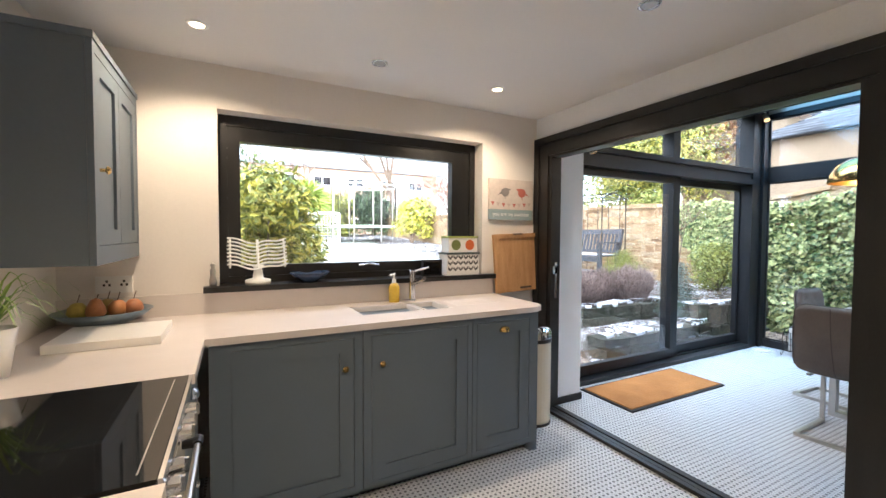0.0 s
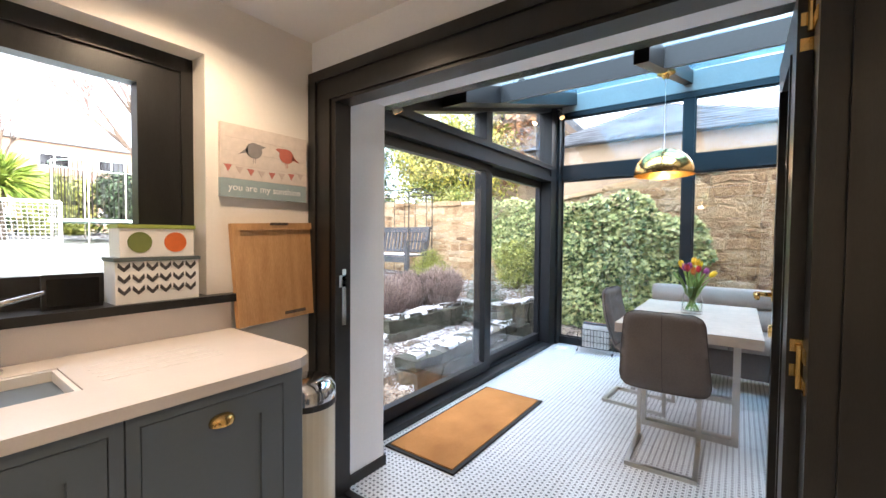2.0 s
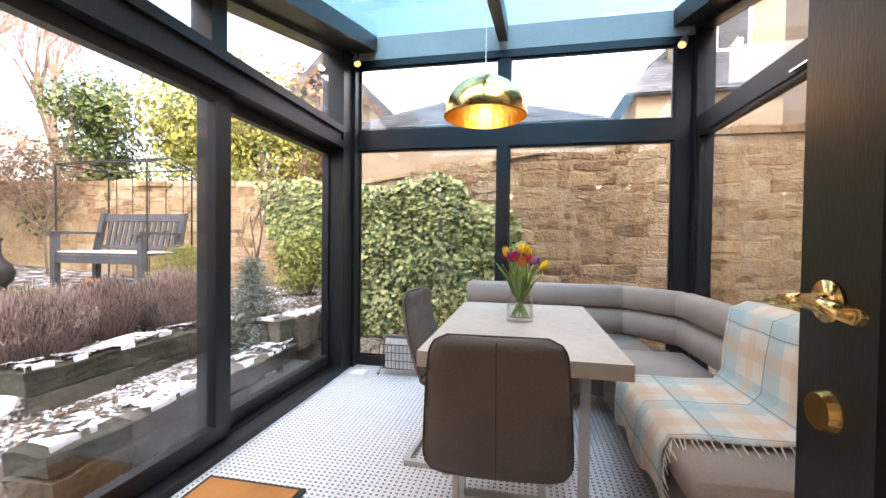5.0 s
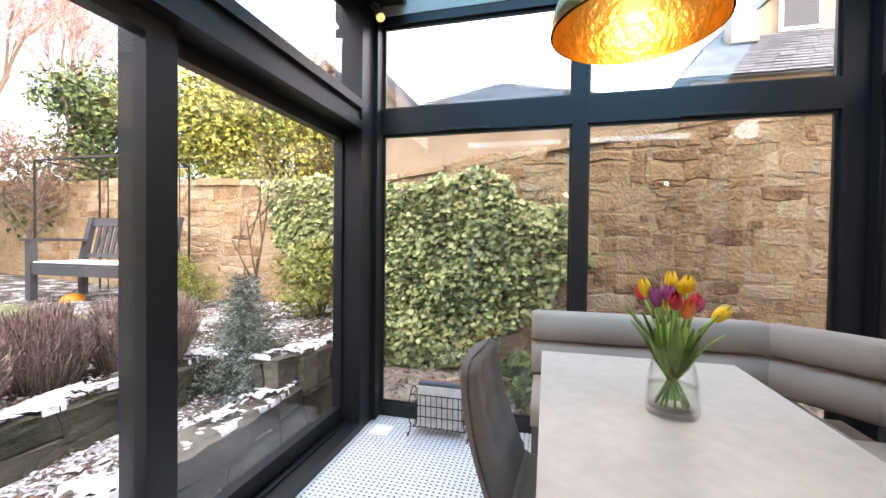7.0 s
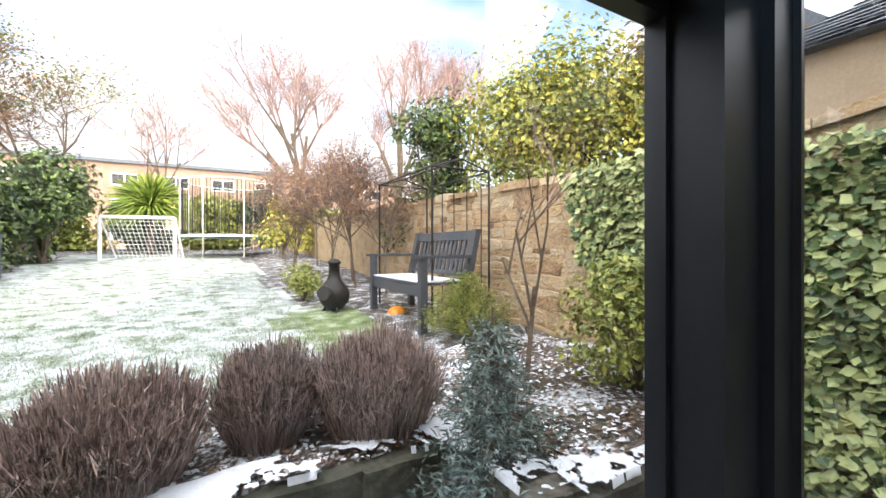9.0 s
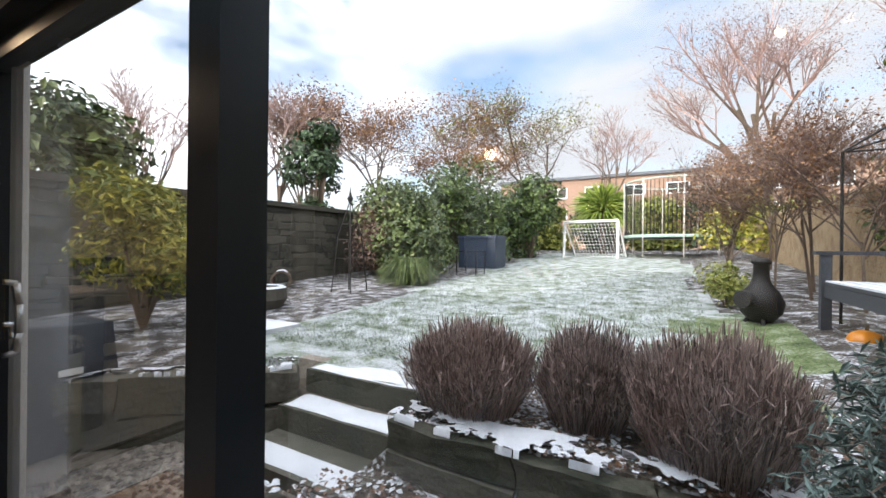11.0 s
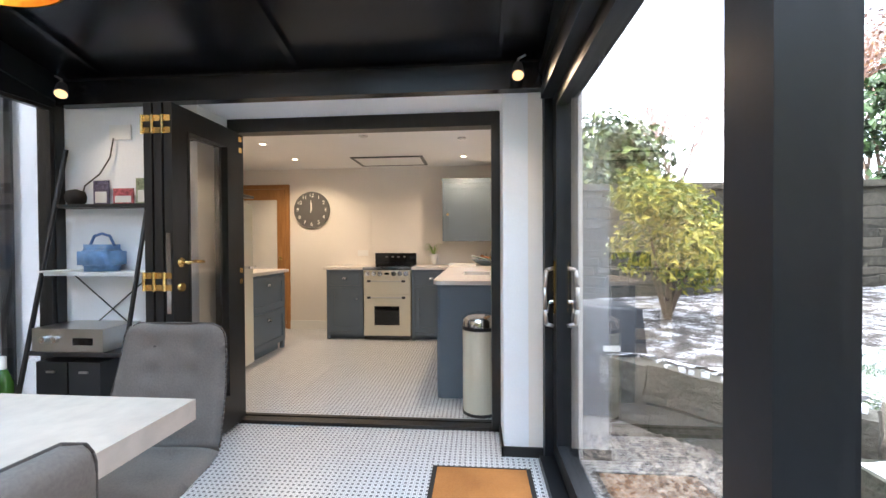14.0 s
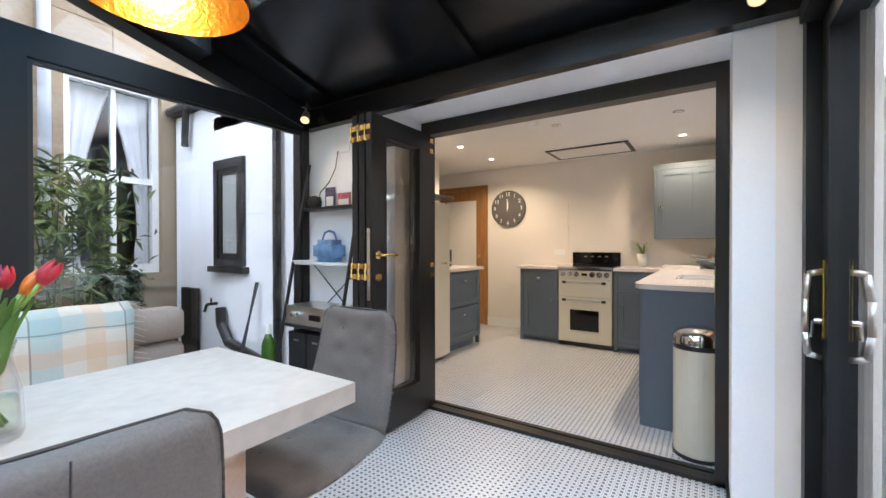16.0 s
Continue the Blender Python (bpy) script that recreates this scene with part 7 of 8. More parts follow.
for y0, y1, z0, z1 in ((4.46, 5.0, 0.0, 0.36), (4.22, 4.75, -0.06, 0.18), (3.86, 4.5, -0.06, 0.02)):
    bm = boxes((2.98, 4.12, y0, y1, z0, z1))
    tr = part("tread", bm, M["step_stone"], stp, bevel=0.012)
    bm = bmesh.new()
    prev = None
    depth = y1 - y0 if z1 > 0.3 else 0.22
    for k in range(25):
        row = []
        for q in range(8):
            px_, py_ = 3.0 + 1.1 * k / 24, y0 + 0.02 + (depth - 0.03) * q / 7
            row.append(bm.verts.new((px_, py_, z1 + 0.006 + (0.014 if z1 > 0.1 else -0.004) * (0.6 + noise.noise((px_ * 3, py_ * 5, z1))) - (0.012 if q == 0 or k in (0, 24) else 0))))
        if prev:
            for q in range(7):
                bm.faces.new((prev[q], prev[q + 1], row[q + 1], row[q]))
        prev = row
    part("snow", bm, M["snow"], tr, "thin snow on the tread", smooth=True)
bm = bmesh.new()
pipe(bm, [(3.75, 4.62, 0.40), (3.85, 4.60, 0.405), (3.98, 4.68, 0.405), (4.02, 4.62, 0.405), (4.14, 4.66, 0.42)], 0.01, 6)
solid("hose_pipe", bm, M["rubber"], "short black hose lying on the snowy slab", "hose", kind="thing")

# loose stones on the terrace
pts = np.column_stack([rng.uniform(2.3, 5.9, 5200), rng.uniform(3.06, 4.3, 5200), np.full(5200, -0.055)])
pts = np.array([p for p in pts if p[1] < min(low_edge(p[0]), 3.30 if 3.8 < p[0] < 5.86 else 9) and not (2.98 < p[0] < 4.12 and p[1] > 3.86)])
far = np.column_stack([rng.uniform(6.15, 7.4, 2200), rng.uniform(-1.5, 3.28, 2200), np.full(2200, -0.055)])
pts = np.concatenate([pts, far])
bmv, bmf = [], []
octa = np.array([(1, 0, 0), (0, 1, 0), (-1, 0, 0), (0, -1, 0), (0, 0, 0.6), (0, 0, -0.3)])
for i, p in enumerate(pts):
    s = rng.uniform(0.012, 0.03)
    a = rng.uniform(0, 6.28)
    R = np.array([[math.cos(a), -math.sin(a), 0], [math.sin(a), math.cos(a), 0], [0, 0, 1]])
    q = (octa * s * rng.uniform(0.6, 1.2, 3)) @ R.T + p
    k = len(bmv)
    bmv += q.tolist()
    bmf += [(k, k + 1, k + 4), (k + 1, k + 2, k + 4), (k + 2, k + 3, k + 4), (k + 3, k, k + 4), (k + 1, k, k + 5), (k + 2, k + 1, k + 5), (k + 3, k + 2, k + 5), (k, k + 3, k + 5)]
pm = bpy.data.meshes.new("pebbles")
pm.from_pydata(bmv, [], bmf)
pebble = leaf_material("pebble", (0.07, 0.055, 0.045), (0.36, 0.30, 0.24), 0.7)
pm.materials.append(pebble)
tagged(new("pebbles", pm), "loose brown and grey pebbles on the terrace", "gravel", kind="stuff")
# snow crumbs and dead leaves on the beds
c = np.column_stack([rng.uniform(3.85, 7.3, 9000), rng.uniform(3.4, 5.0, 9000), np.zeros(9000)])
c[:, 2] = [ground_z(a, b) + 0.012 for a, b, _ in c]
keep = np.array([not (3.0 < a < 4.15 and b > 3.8) for a, b, _ in c])
quads("snow_crumbs", c[keep][:2600], np.tile([0, 0, 3.0], (len(c[keep][:2600]), 1)), 0.016, M["snow"], None, "scattered crumbs of snow on the bed", "snow", "stuff")
quads("dead_leaves", c[keep][3600:], np.tile([0, 0, 2.0], (len(c[keep][3600:]), 1)), 0.013, M["dead_leaf"], None, "fallen brown leaves on the bed", "leaves", "stuff")

# frosted grass blades on the lawn
g = np.column_stack([rng.uniform(1.2, 5.9, 44000), 4.9 + 7.5 * rng.uniform(0, 1, 44000) ** 1.5, np.zeros(44000)])
g = g[(g[:, 0] > 1.95 - (g[:, 1] - 5) * 0.07 + np.maximum(0, 5 - g[:, 1])) & (g[:, 0] < 5.6)]
g[:, 2] = [ground_z(a, b) - 0.004 for a, b, _ in g]
tip = g + np.column_stack([rng.normal(0, 0.014, len(g)), rng.normal(0, 0.014, len(g)), rng.uniform(0.012, 0.034, len(g))])
lawn_blades = sticks("grass_blades", g, tip, 0.002, 0.0008, M["frost_grass"], None, "short frosted grass blades of the lawn", "stuff")
tagged(lawn_blades, "short frosted grass blades of the lawn", "grass", "", "stuff")

# ---- planting ----
ivy_poly = [(4.85, 1.95), (4.71, 1.5), (4.65, 1.23), (4.45, 0.92), (4.05, 0.6), (3.6, 0.2), (3.22, -0.06), (2.76, -0.06), (2.19, 0.15), (1.58, 0.76), (1.25, 1.07), (1.22, 1.45), (1.54, 1.62), (1.87, 1.70), (2.06, 1.98), (2.4, 2.0), (2.79, 1.91), (3.24, 1.88), (4.0, 1.97)]


def inside(poly, u, v):
    r = False
    for (a, b), (c2, d2) in zip(poly, poly[1:] + poly[:1]):
        if (b > v) != (d2 > v) and u < (c2 - a) * (v - b) / (d2 - b) + a:
            r = not r
    return r


ip = []
while len(ip) < 14500:
    u, v = rng.uniform(1.1, 4.95), rng.uniform(-0.05, 2.1)
    n1 = noise.noise((u * 2.5, v * 2.5, 3.0))
    if inside(ivy_poly, u + 0.10 * noise.noise((u * 5, v * 5, 1)), v + 0.10 * noise.noise((u * 5, v * 5, 9))):
        ip.append((WX - 0.05 - rng.uniform(0, 0.10) - 0.08 * (n1 + 0.4), u, v))
iv = thing("ivy", "dense green ivy with pale veins on the stone wall", "ivy", at=(WX - 0.05, 3.0, 0))
quads("leaves", ip, np.tile([-1.2, 0, 0.9], (len(ip), 1)), 0.032, M["ivy"], iv, aspect=0.85, fold=0.12)
sticks("stems", [(WX - 0.02, 3 + rng.uniform(-1.2, 1.2), 0.0) for _ in range(14)], [(WX - 0.03, 2.9 + rng.uniform(-1.5, 1.7), 1.6) for _ in range(14)], 0.01, 0.005, M["bark"], iv)


def lavender(x, y, r, h):
    z0 = ground_z(x, y)
    t = thing("lavender_bush", "dormant purple-brown lavender mound", "shrub", "lavender hedge", at=(x, y, z0))
    n = 4600
    a, q = rng.uniform(0, 6.283, n), np.sqrt(rng.uniform(0, 1, n))
    hh = h * np.sqrt(np.clip(1 - 0.5 * q ** 3, 0, 1)) * rng.uniform(0.55, 1.12, n) * (1 + 0.12 * np.sin(a * 3 + x * 9) + 0.08 * np.sin(a * 7 + x * 5))
    st = np.column_stack([x + r * 0.78 * q * np.cos(a), y + r * 0.78 * q * np.sin(a), np.full(n, z0)])
    en = np.column_stack([x + r * q * np.cos(a) + rng.normal(0, 0.03, n), y + r * q * np.sin(a) + rng.normal(0, 0.03, n), z0 + hh])
    mid = st * 0.45 + en * 0.55 + np.column_stack([rng.normal(0, 0.012, n), rng.normal(0, 0.012, n), rng.uniform(0, 0.02, n)])
    sticks("stems", np.concatenate([st, mid]), np.concatenate([mid, en]), 0.0020, 0.0013, M["lavender"], t)
    tip = en + (en - mid) * 0.10
    k2 = rng.randint(0, n, n)
    f2 = rng.uniform(0.1, 0.9, n)[:, None]
    p2 = mid[k2] * (1 - f2) + en[k2] * f2
    sticks("seed_heads", np.concatenate([en - (en - mid) * 0.12, p2]), np.concatenate([tip, p2 + np.column_stack([rng.normal(0, 0.022, n), rng.normal(0, 0.022, n), rng.uniform(0.015, 0.06, n)])]), 0.0030, 0.0016, M["lavender"], t)
    m = n
    k = rng.randint(0, n, m)
    f = rng.uniform(0.0, 0.9, m)[:, None]
    quads("foliage", mid[k] * (1 - f) + en[k] * f, np.tile([0, 0, 0.6], (m, 1)), 0.011, M["lavender"], t, aspect=0.3)


for lx, ly, lr, lh in ((4.37, 4.28, 0.31, 0.36), (4.93, 4.37, 0.20, 0.37), (5.42, 4.25, 0.30, 0.40)):
    lavender(lx, ly, lr, lh)


def conifer(name, x, y, h, w, mat, label, n=3500, tiers=11, droop=-0.15):
    z0 = ground_z(x, y) - 0.02
    t = thing(name, label, "conifer", at=(x, y, z0))
    bm = bmesh.new()
    tube(bm, (x, y, z0), (x, y, z0 + h), 0.03 * h, 0.006 * h, 6)
    part("trunk", bm, M["bark"], t)
    A, B, N, C = [], [], [], []
    for k in range(tiers):
        f = k / tiers
        zz = z0 + h * (0.10 + 0.86 * f)
        ln = w / 2 * (1 - f) ** 0.8 + 0.03
        for q in range(9):
            a = q * 0.698 + k * 0.5 + rng.uniform(-0.2, 0.2)
            ll = ln * rng.uniform(0.75, 1.15)
            e = (x + ll * math.cos(a), y + ll * math.sin(a), zz + ll * (0.25 if droop > 0 else -0.05) + rng.uniform(-0.02, 0.02))
            A.append((x, y, zz)), B.append(e)
            m = int(n * ll / (w * tiers * 9 * 0.3))
            s = rng.uniform(0.15, 1.05, m)[:, None]
            base = np.array([(x, y, zz)]) * (1 - s) + np.array([e]) * s
            C.append(base + rng.normal(0, 0.016 + 0.02 * w, base.shape))
    sticks("branches", A, B, 0.006, 0.002, M["bark"], t)
    C = np.concatenate(C)
    quads("needles", C, np.tile([0, 0, 0.7], (len(C), 1)), 0.022, M[mat], t, aspect=0.22)


conifer("spruce", 5.74, 3.72, 0.90, 0.66, "spruce", "small blue-grey spruce dusted with frost", 5200)
conifer("golden_conifer", 6.72, 5.40, 0.62, 0.8, "conifer", "low feathery golden conifer", 4200, 8, 0.2)
leafy("box_bush", 6.75, 3.72, 0.72, 0.7, "olive green twiggy bush beside the wall", "conifer", 3200, 0.022, seed=8, lumps=10)
bare_tree("small_tree", 6.27, 4.11, 1.75, "young bare tree with spreading twigs", "twig", 0.60, 6, 2, 6, 0.40, thick=0.0105)
for gx, gy, gr in ((1.1, 8.5, 0.6), (0.95, 12.3, 0.55)):
    t = thing("grass_tuft", "large arching evergreen grass clump", "grass", "grass clumps", at=(gx, gy, ground_z(gx, gy)))
    n = 1500
    a, q = rng.uniform(0, 6.28, n), rng.uniform(0.2, 1, n)
    z0 = ground_z(gx, gy)
    st = np.column_stack([gx + 0.08 * np.cos(a), gy + 0.08 * np.sin(a), np.full(n, z0)])
    md_ = np.column_stack([gx + gr * 0.55 * q * np.cos(a), gy + gr * 0.55 * q * np.sin(a), z0 + gr * rng.uniform(0.35, 0.85, n)])
    en = np.column_stack([gx + gr * q * np.cos(a), gy + gr * q * np.sin(a), z0 + gr * rng.uniform(0.0, 0.45, n)])
    sticks("blades", np.concatenate([st, md_]), np.concatenate([md_, en]), 0.004, 0.003, M["bamboo"], t)

leafy("laurel_bush", 0.45, 4.55, 1.65, 1.15, "yellow-green evergreen shrub by the wall", "golden", 5200, 0.05, seed=21, aspect=0.34, low=0.3)
leafy("hedge", -0.4, 13.2, 2.7, 3.0, "glossy dark laurel hedge", "laurel", 9500, 0.06, seed=22, low=-0.05, d=3.0, lumps=14)
leafy("hedge", 0.1, 10.0, 2.1, 2.4, "mixed olive green hedge beside the lawn", "bamboo", 9500, 0.05, seed=23, low=-0.05, d=2.6, lumps=14)
leafy("hedge", -0.5, 9.7, 1.7, 1.3, "mixed brown and green shrub beside the lawn", "twig", 5200, 0.03, seed=24, lumps=12, low=0.0)
leafy("hedge", 1.2, 15.6, 2.9, 2.2, "dark evergreen hedge at the end of the lawn", "laurel", 8000, 0.065, seed=25, low=-0.05, lumps=12)
leafy("holly_tree", -2.0, 9.2, 4.0, 1.3, "slim dark evergreen tree by the wall", "dark_leaf", 2600, 0.07, seed=26, category="tree", lumps=12)
leafy("evergreen_tree", -4.2, 5.6, 3.6, 2.6, "pale green evergreen tree beyond the wall", "bamboo", 4200, 0.09, seed=27, category="tree", lumps=12)
leafy("dark_evergreen", 8.25, 8.9, 3.55, 1.7, "rounded dark green evergreen tree", "laurel", 12000, 0.042, seed=28, category="tree", z=0.6, lumps=18)
leafy("golden_tree", 9.8, 7.0, 4.15, 3.1, "yellow-green variegated evergreen tree beyond the wall", "golden", 17000, 0.046, seed=29, category="tree", z=0.5, lumps=22, low=0.3)
leafy("brown_conifer", 12.5, 6.3, 5.6, 3.2, "tall copper-brown conifer beyond the wall", "russet", 5500, 0.09, seed=30, category="tree", z=0.5, lumps=16)
leafy("dark_hedge", 8.55, 6.0, 2.3, 1.5, "dense brown-green hedge behind the wall", "conifer", 6000, 0.04, seed=31, z=0.3, lumps=14, d=5.5)
for i, (tx, ty, th, lf, sd) in enumerate(((-1.2, 15.0, 6.0, "russet", 41), (-3.6, 13.5, 5.8, "russet", 42), (0.2, 18.0, 6.6, "conifer", 43), (-5.5, 11.0, 6.0, "twig", 44), (-2.6, 17.0, 6.4, "russet", 45))):
    bare_tree("autumn_tree", tx, ty, th, "spreading tree with russet winter leaves", "twig", 0.58, 6, 3, sd, 0.15, lf, 5, 0.042, thick=0.012)
for i, (tx, ty, th, sd) in enumerate(((3.2, 20.5, 6.4, 51), (-4.4, 9.2, 5.2, 52), (-7.0, 8.0, 6.0, 53), (-8.0, 14.0, 7.0, 54))):
    bare_tree("bare_tree", tx, ty, th, "leafless pale brown winter tree", "birch", 0.48, 6, 3, sd, 0.2, thick=0.012)
for tx, ty, th, sd in ((9.0, 24.0, 11.0, 61), (14.4, 24.5, 13.2, 62), (18.5, 24.0, 12.4, 63)):
    bare_tree("birch", tx, ty, th, "tall bare birch with reddish twigs", "birch", 0.36, 6, 3, sd, 0.27, "birch", 12, 0.032)
for tx, ty, th, sd in ((6.9, 9.4, 2.8, 71), (6.2, 11.2, 2.6, 72), (7.0, 12.6, 3.2, 73), (6.0, 9.9, 1.7, 74), (6.95, 7.9, 2.2, 75), (6.7, 8.6, 2.5, 76), (6.45, 9.1, 2.1, 77)):
    bare_tree("bare_shrub", tx, ty, th, "dense leafless brown shrub", "twig", 0.55, 5, 4, sd, 0.10, "russet", 1, 0.02, thick=0.009)
leafy("small_green_bush", 5.85, 8.3, 0.6, 0.55, "small golden-green bush by the chiminea", "conifer", 1400, 0.025, seed=33)
leafy("yellow_bush", 6.6, 15.4, 1.9, 1.6, "bright yellow-green bush by the trampoline", "golden", 2200, 0.07, seed=34)

for i in range(7):
    leafy("end_hedge", -4.5 + 2.3 * i, 21.5 + 0.5 * math.sin(i * 2), 2.2 + 0.4 * math.sin(i * 1.7), 3.0, "dark hedge closing the end of the garden", "dark_leaf" if i % 2 else "conifer", 5200, 0.09, seed=80 + i, low=-0.05, d=2.2, lumps=12, trunk=False)
pm_ = thing("cordyline", "spiky yellow-green cordyline palm", "palm", at=(3.0, 18.8, 1.0))
n = 420
a, el = rng.uniform(0, 6.28, n), rng.uniform(-0.5, 1.35, n)
ce = np.array([3.0, 18.8, 2.75])
dv = np.column_stack([np.cos(a) * np.cos(el), np.sin(a) * np.cos(el), np.sin(el)])
md_ = ce + dv * 0.75
en = ce + dv * 1.35 - np.array([0, 0, 0.25])
sticks("blades", np.concatenate([np.tile(ce, (n, 1)), md_]), np.concatenate([md_, en]), np.repeat([0.02, 0.03], n), np.repeat([0.03, 0.004], n), M["palm"], pm_)
bm = bmesh.new()
tube(bm, (3.0, 18.8, 1.0), (3.0, 18.8, 2.75), 0.12, 0.1, 8)
part("trunk", bm, M["bark"], pm_)

# ---- garden things ----
gl = thing("football_goal", "white tubular garden goal with a net", "goal", at=(3.0, 16.2, lawn_z(16.2)))
gz = lawn_z(16.2)
bm = bmesh.new()
pipe(bm, [(2.12, 16.35, gz), (2.12, 16.35, gz + 1.2), (3.83, 16.05, gz + 1.2), (3.83, 16.05, gz)], 0.045, 8)
part("post_frame", bm, M["white_paint"], gl)
bm = bmesh.new()
pipe(bm, [(2.12, 16.35, gz + 1.2), (2.35, 17.2, gz + 0.03), (4.0, 16.9, gz + 0.03), (3.83, 16.05, gz + 1.2)], 0.025, 6)
pipe(bm, [(2.12, 16.35, gz + 0.03), (2.35, 17.2, gz + 0.03)], 0.025, 6)
pipe(bm, [(3.83, 16.05, gz + 0.03), (4.0, 16.9, gz + 0.03)], 0.025, 6)
part("back_frame", bm, M["white_paint"], gl)
A, B = [], []
for i in range(17):
    f = i / 16
    t0, b0 = Vector((2.12, 16.35, gz + 1.2)).lerp(Vector((3.83, 16.05, gz + 1.2)), f), Vector((2.35, 17.2, gz + 0.03)).lerp(Vector((4.0, 16.9, gz + 0.03)), f)
    A.append(t0[:]), B.append(b0[:])
for i in range(12):
    f = i / 11
    A.append(Vector((2.12, 16.35, gz + 1.2)).lerp(Vector((2.35, 17.2, gz + 0.03)), f)[:])
    B.append(Vector((3.83, 16.05, gz + 1.2)).lerp(Vector((4.0, 16.9, gz + 0.03)), f)[:])
sticks("net", A, B, 0.006, 0.006, M["white_paint"], gl)

tz = lawn_z(17.6)
tr = thing("trampoline", "round garden trampoline with a dark safety net", "trampoline", at=(5.3, 17.6, tz))
for k in range(8):
    a = radians(45 * k + 12)
    px_, py_ = 5.3 + 1.45 * math.cos(a), 17.6 + 1.45 * math.sin(a)
    bm = bmesh.new()
    tube(bm, (px_, py_, tz), (px_, py_, tz + 2.45), 0.02, seg=6)
    part("pole", bm, M["steel"], tr)
bm = bmesh.new()
for zz, rad in ((0.65, 0.05), (2.42, 0.02)):
    pipe(bm, [(5.3 + 1.42 * math.cos(t), 17.6 + 1.42 * math.sin(t), tz + zz) for t in (2 * math.pi * i / 24 for i in range(25))], rad, 6)
part("rim", bm, material("pale_green_pad", (0.42, 0.55, 0.48), 0.6), tr)
bm = bmesh.new()
lathe(bm, [(0.0, 0.63), (1.36, 0.63), (1.36, 0.65), (0.0, 0.65)], (5.3, 17.6, tz), 24)
part("bed", bm, M["rubber"], tr)
A, B = [], []
for k in range(72):
    a = 2 * math.pi * k / 72
    A.append((5.3 + 1.38 * math.cos(a), 17.6 + 1.38 * math.sin(a), tz + 0.7)), B.append((5.3 + 1.38 * math.cos(a), 17.6 + 1.38 * math.sin(a), tz + 2.4))
sticks("net", A, B, 0.012, 0.012, M["iron"], tr)

bz = 0.56
bn_ = thing("garden_bench", "grey weathered slatted garden bench with a snowy seat", "bench", at=(6.68, 6.15, bz))
G = M["grey_wood"]
BY0, BY1 = 5.66, 7.03
for yy in (BY0, BY1 - 0.07):
    part("front_leg", boxes((6.38, 6.45, yy, yy + 0.07, bz - 0.1, bz + 0.66)), G, bn_, bevel=0.006)
    bm = bmesh.new()
    prism(bm, [(6.88, bz - 0.1), (6.95, bz - 0.1), (6.95, bz + 0.42), (7.06, bz + 0.95), (7.0, bz + 0.95), (6.88, bz + 0.42)], "y", yy, yy + 0.07)
    part("back_leg", bm, G, bn_, bevel=0.005)
    part("armrest", boxes((6.34, 6.94, yy - 0.015, yy + 0.085, bz + 0.66, bz + 0.69)), G, bn_, bevel=0.006)
part("front_rail", boxes((6.40, 6.44, BY0 + 0.07, BY1 - 0.07, bz + 0.30, bz + 0.40)), G, bn_, bevel=0.004)
for k in range(5):
    part("seat_slat", boxes((6.40 + 0.1 * k, 6.485 + 0.1 * k, BY0 + 0.02, BY1 - 0.02, bz + 0.405, bz + 0.43)), G, bn_, bevel=0.004)
bm = bmesh.new()
for k in range(5):
    box(bm, 6.405 + 0.1 * k, 6.48 + 0.1 * k, BY0 + 0.08, BY1 - 0.08, bz + 0.4305, bz + 0.444)
part("snow", bm, M["snow"], bn_, bevel=0.004)
mt = Matrix.Translation((6.93, 0, bz + 0.43)) @ Matrix.Rotation(radians(12), 4, "Y")
for z0, z1 in ((0.42, 0.52), (0.04, 0.09)):
    bm = bmesh.new()
    box(bm, -0.015, 0.025, BY0 + 0.07, BY1 - 0.07, z0, z1, mt)
    part("back_rail", bm, G, bn_, bevel=0.004)
for k in range(13):
    bm = bmesh.new()
    yy = BY0 + 0.12 + 0.088 * k
    box(bm, -0.005, 0.012, yy, yy + 0.05, 0.09, 0.42, mt)
    part("back_slat", bm, G, bn_, bevel=0.003)

ch = thing("chiminea", "black cast iron chiminea on three feet", "chiminea", at=(6.04, 7.38, 0.5))
bm = bmesh.new()
lathe(bm, [(0.0, 0.08), (0.09, 0.08), (0.17, 0.17), (0.19, 0.27), (0.15, 0.37), (0.09, 0.44), (0.07, 0.50), (0.065, 0.64), (0.085, 0.65), (0.085, 0.67), (0.05, 0.70), (0.0, 0.71)], (6.04, 7.38, 0.48), 20)
part("body", bm, M["iron"], ch, smooth=True)
for k in range(3):
    a = radians(120 * k + 30)
    bm = bmesh.new()
    tube(bm, (6.04 + 0.1 * math.cos(a), 7.38 + 0.1 * math.sin(a), 0.60), (6.04 + 0.18 * math.cos(a), 7.38 + 0.18 * math.sin(a), 0.46), 0.02, seg=6)
    part("foot", bm, M["iron"], ch)
bm = bmesh.new()
tube(bm, (5.89, 7.23, 0.78), (5.86, 7.20, 0.78), 0.09, 0.085, 14)
part("mouth", bm, M["rubber"], ch)
pk = thing("pumpkin", "small orange pumpkin under the bench", "pumpkin", at=(6.55, 6.60, 0.5))
bm = bmesh.new()
rings = []
for q in range(9):
    t = math.pi * q / 8
    rings.append([bm.verts.new((6.55 + 0.105 * math.sin(t) * (1 + 0.07 * abs(math.sin(4 * u))) * math.cos(u), 6.60 + 0.105 * math.sin(t) * (1 + 0.07 * abs(math.sin(4 * u))) * math.sin(u), 0.575 - 0.085 * math.cos(t))) for u in (2 * math.pi * i / 32 for i in range(32))])
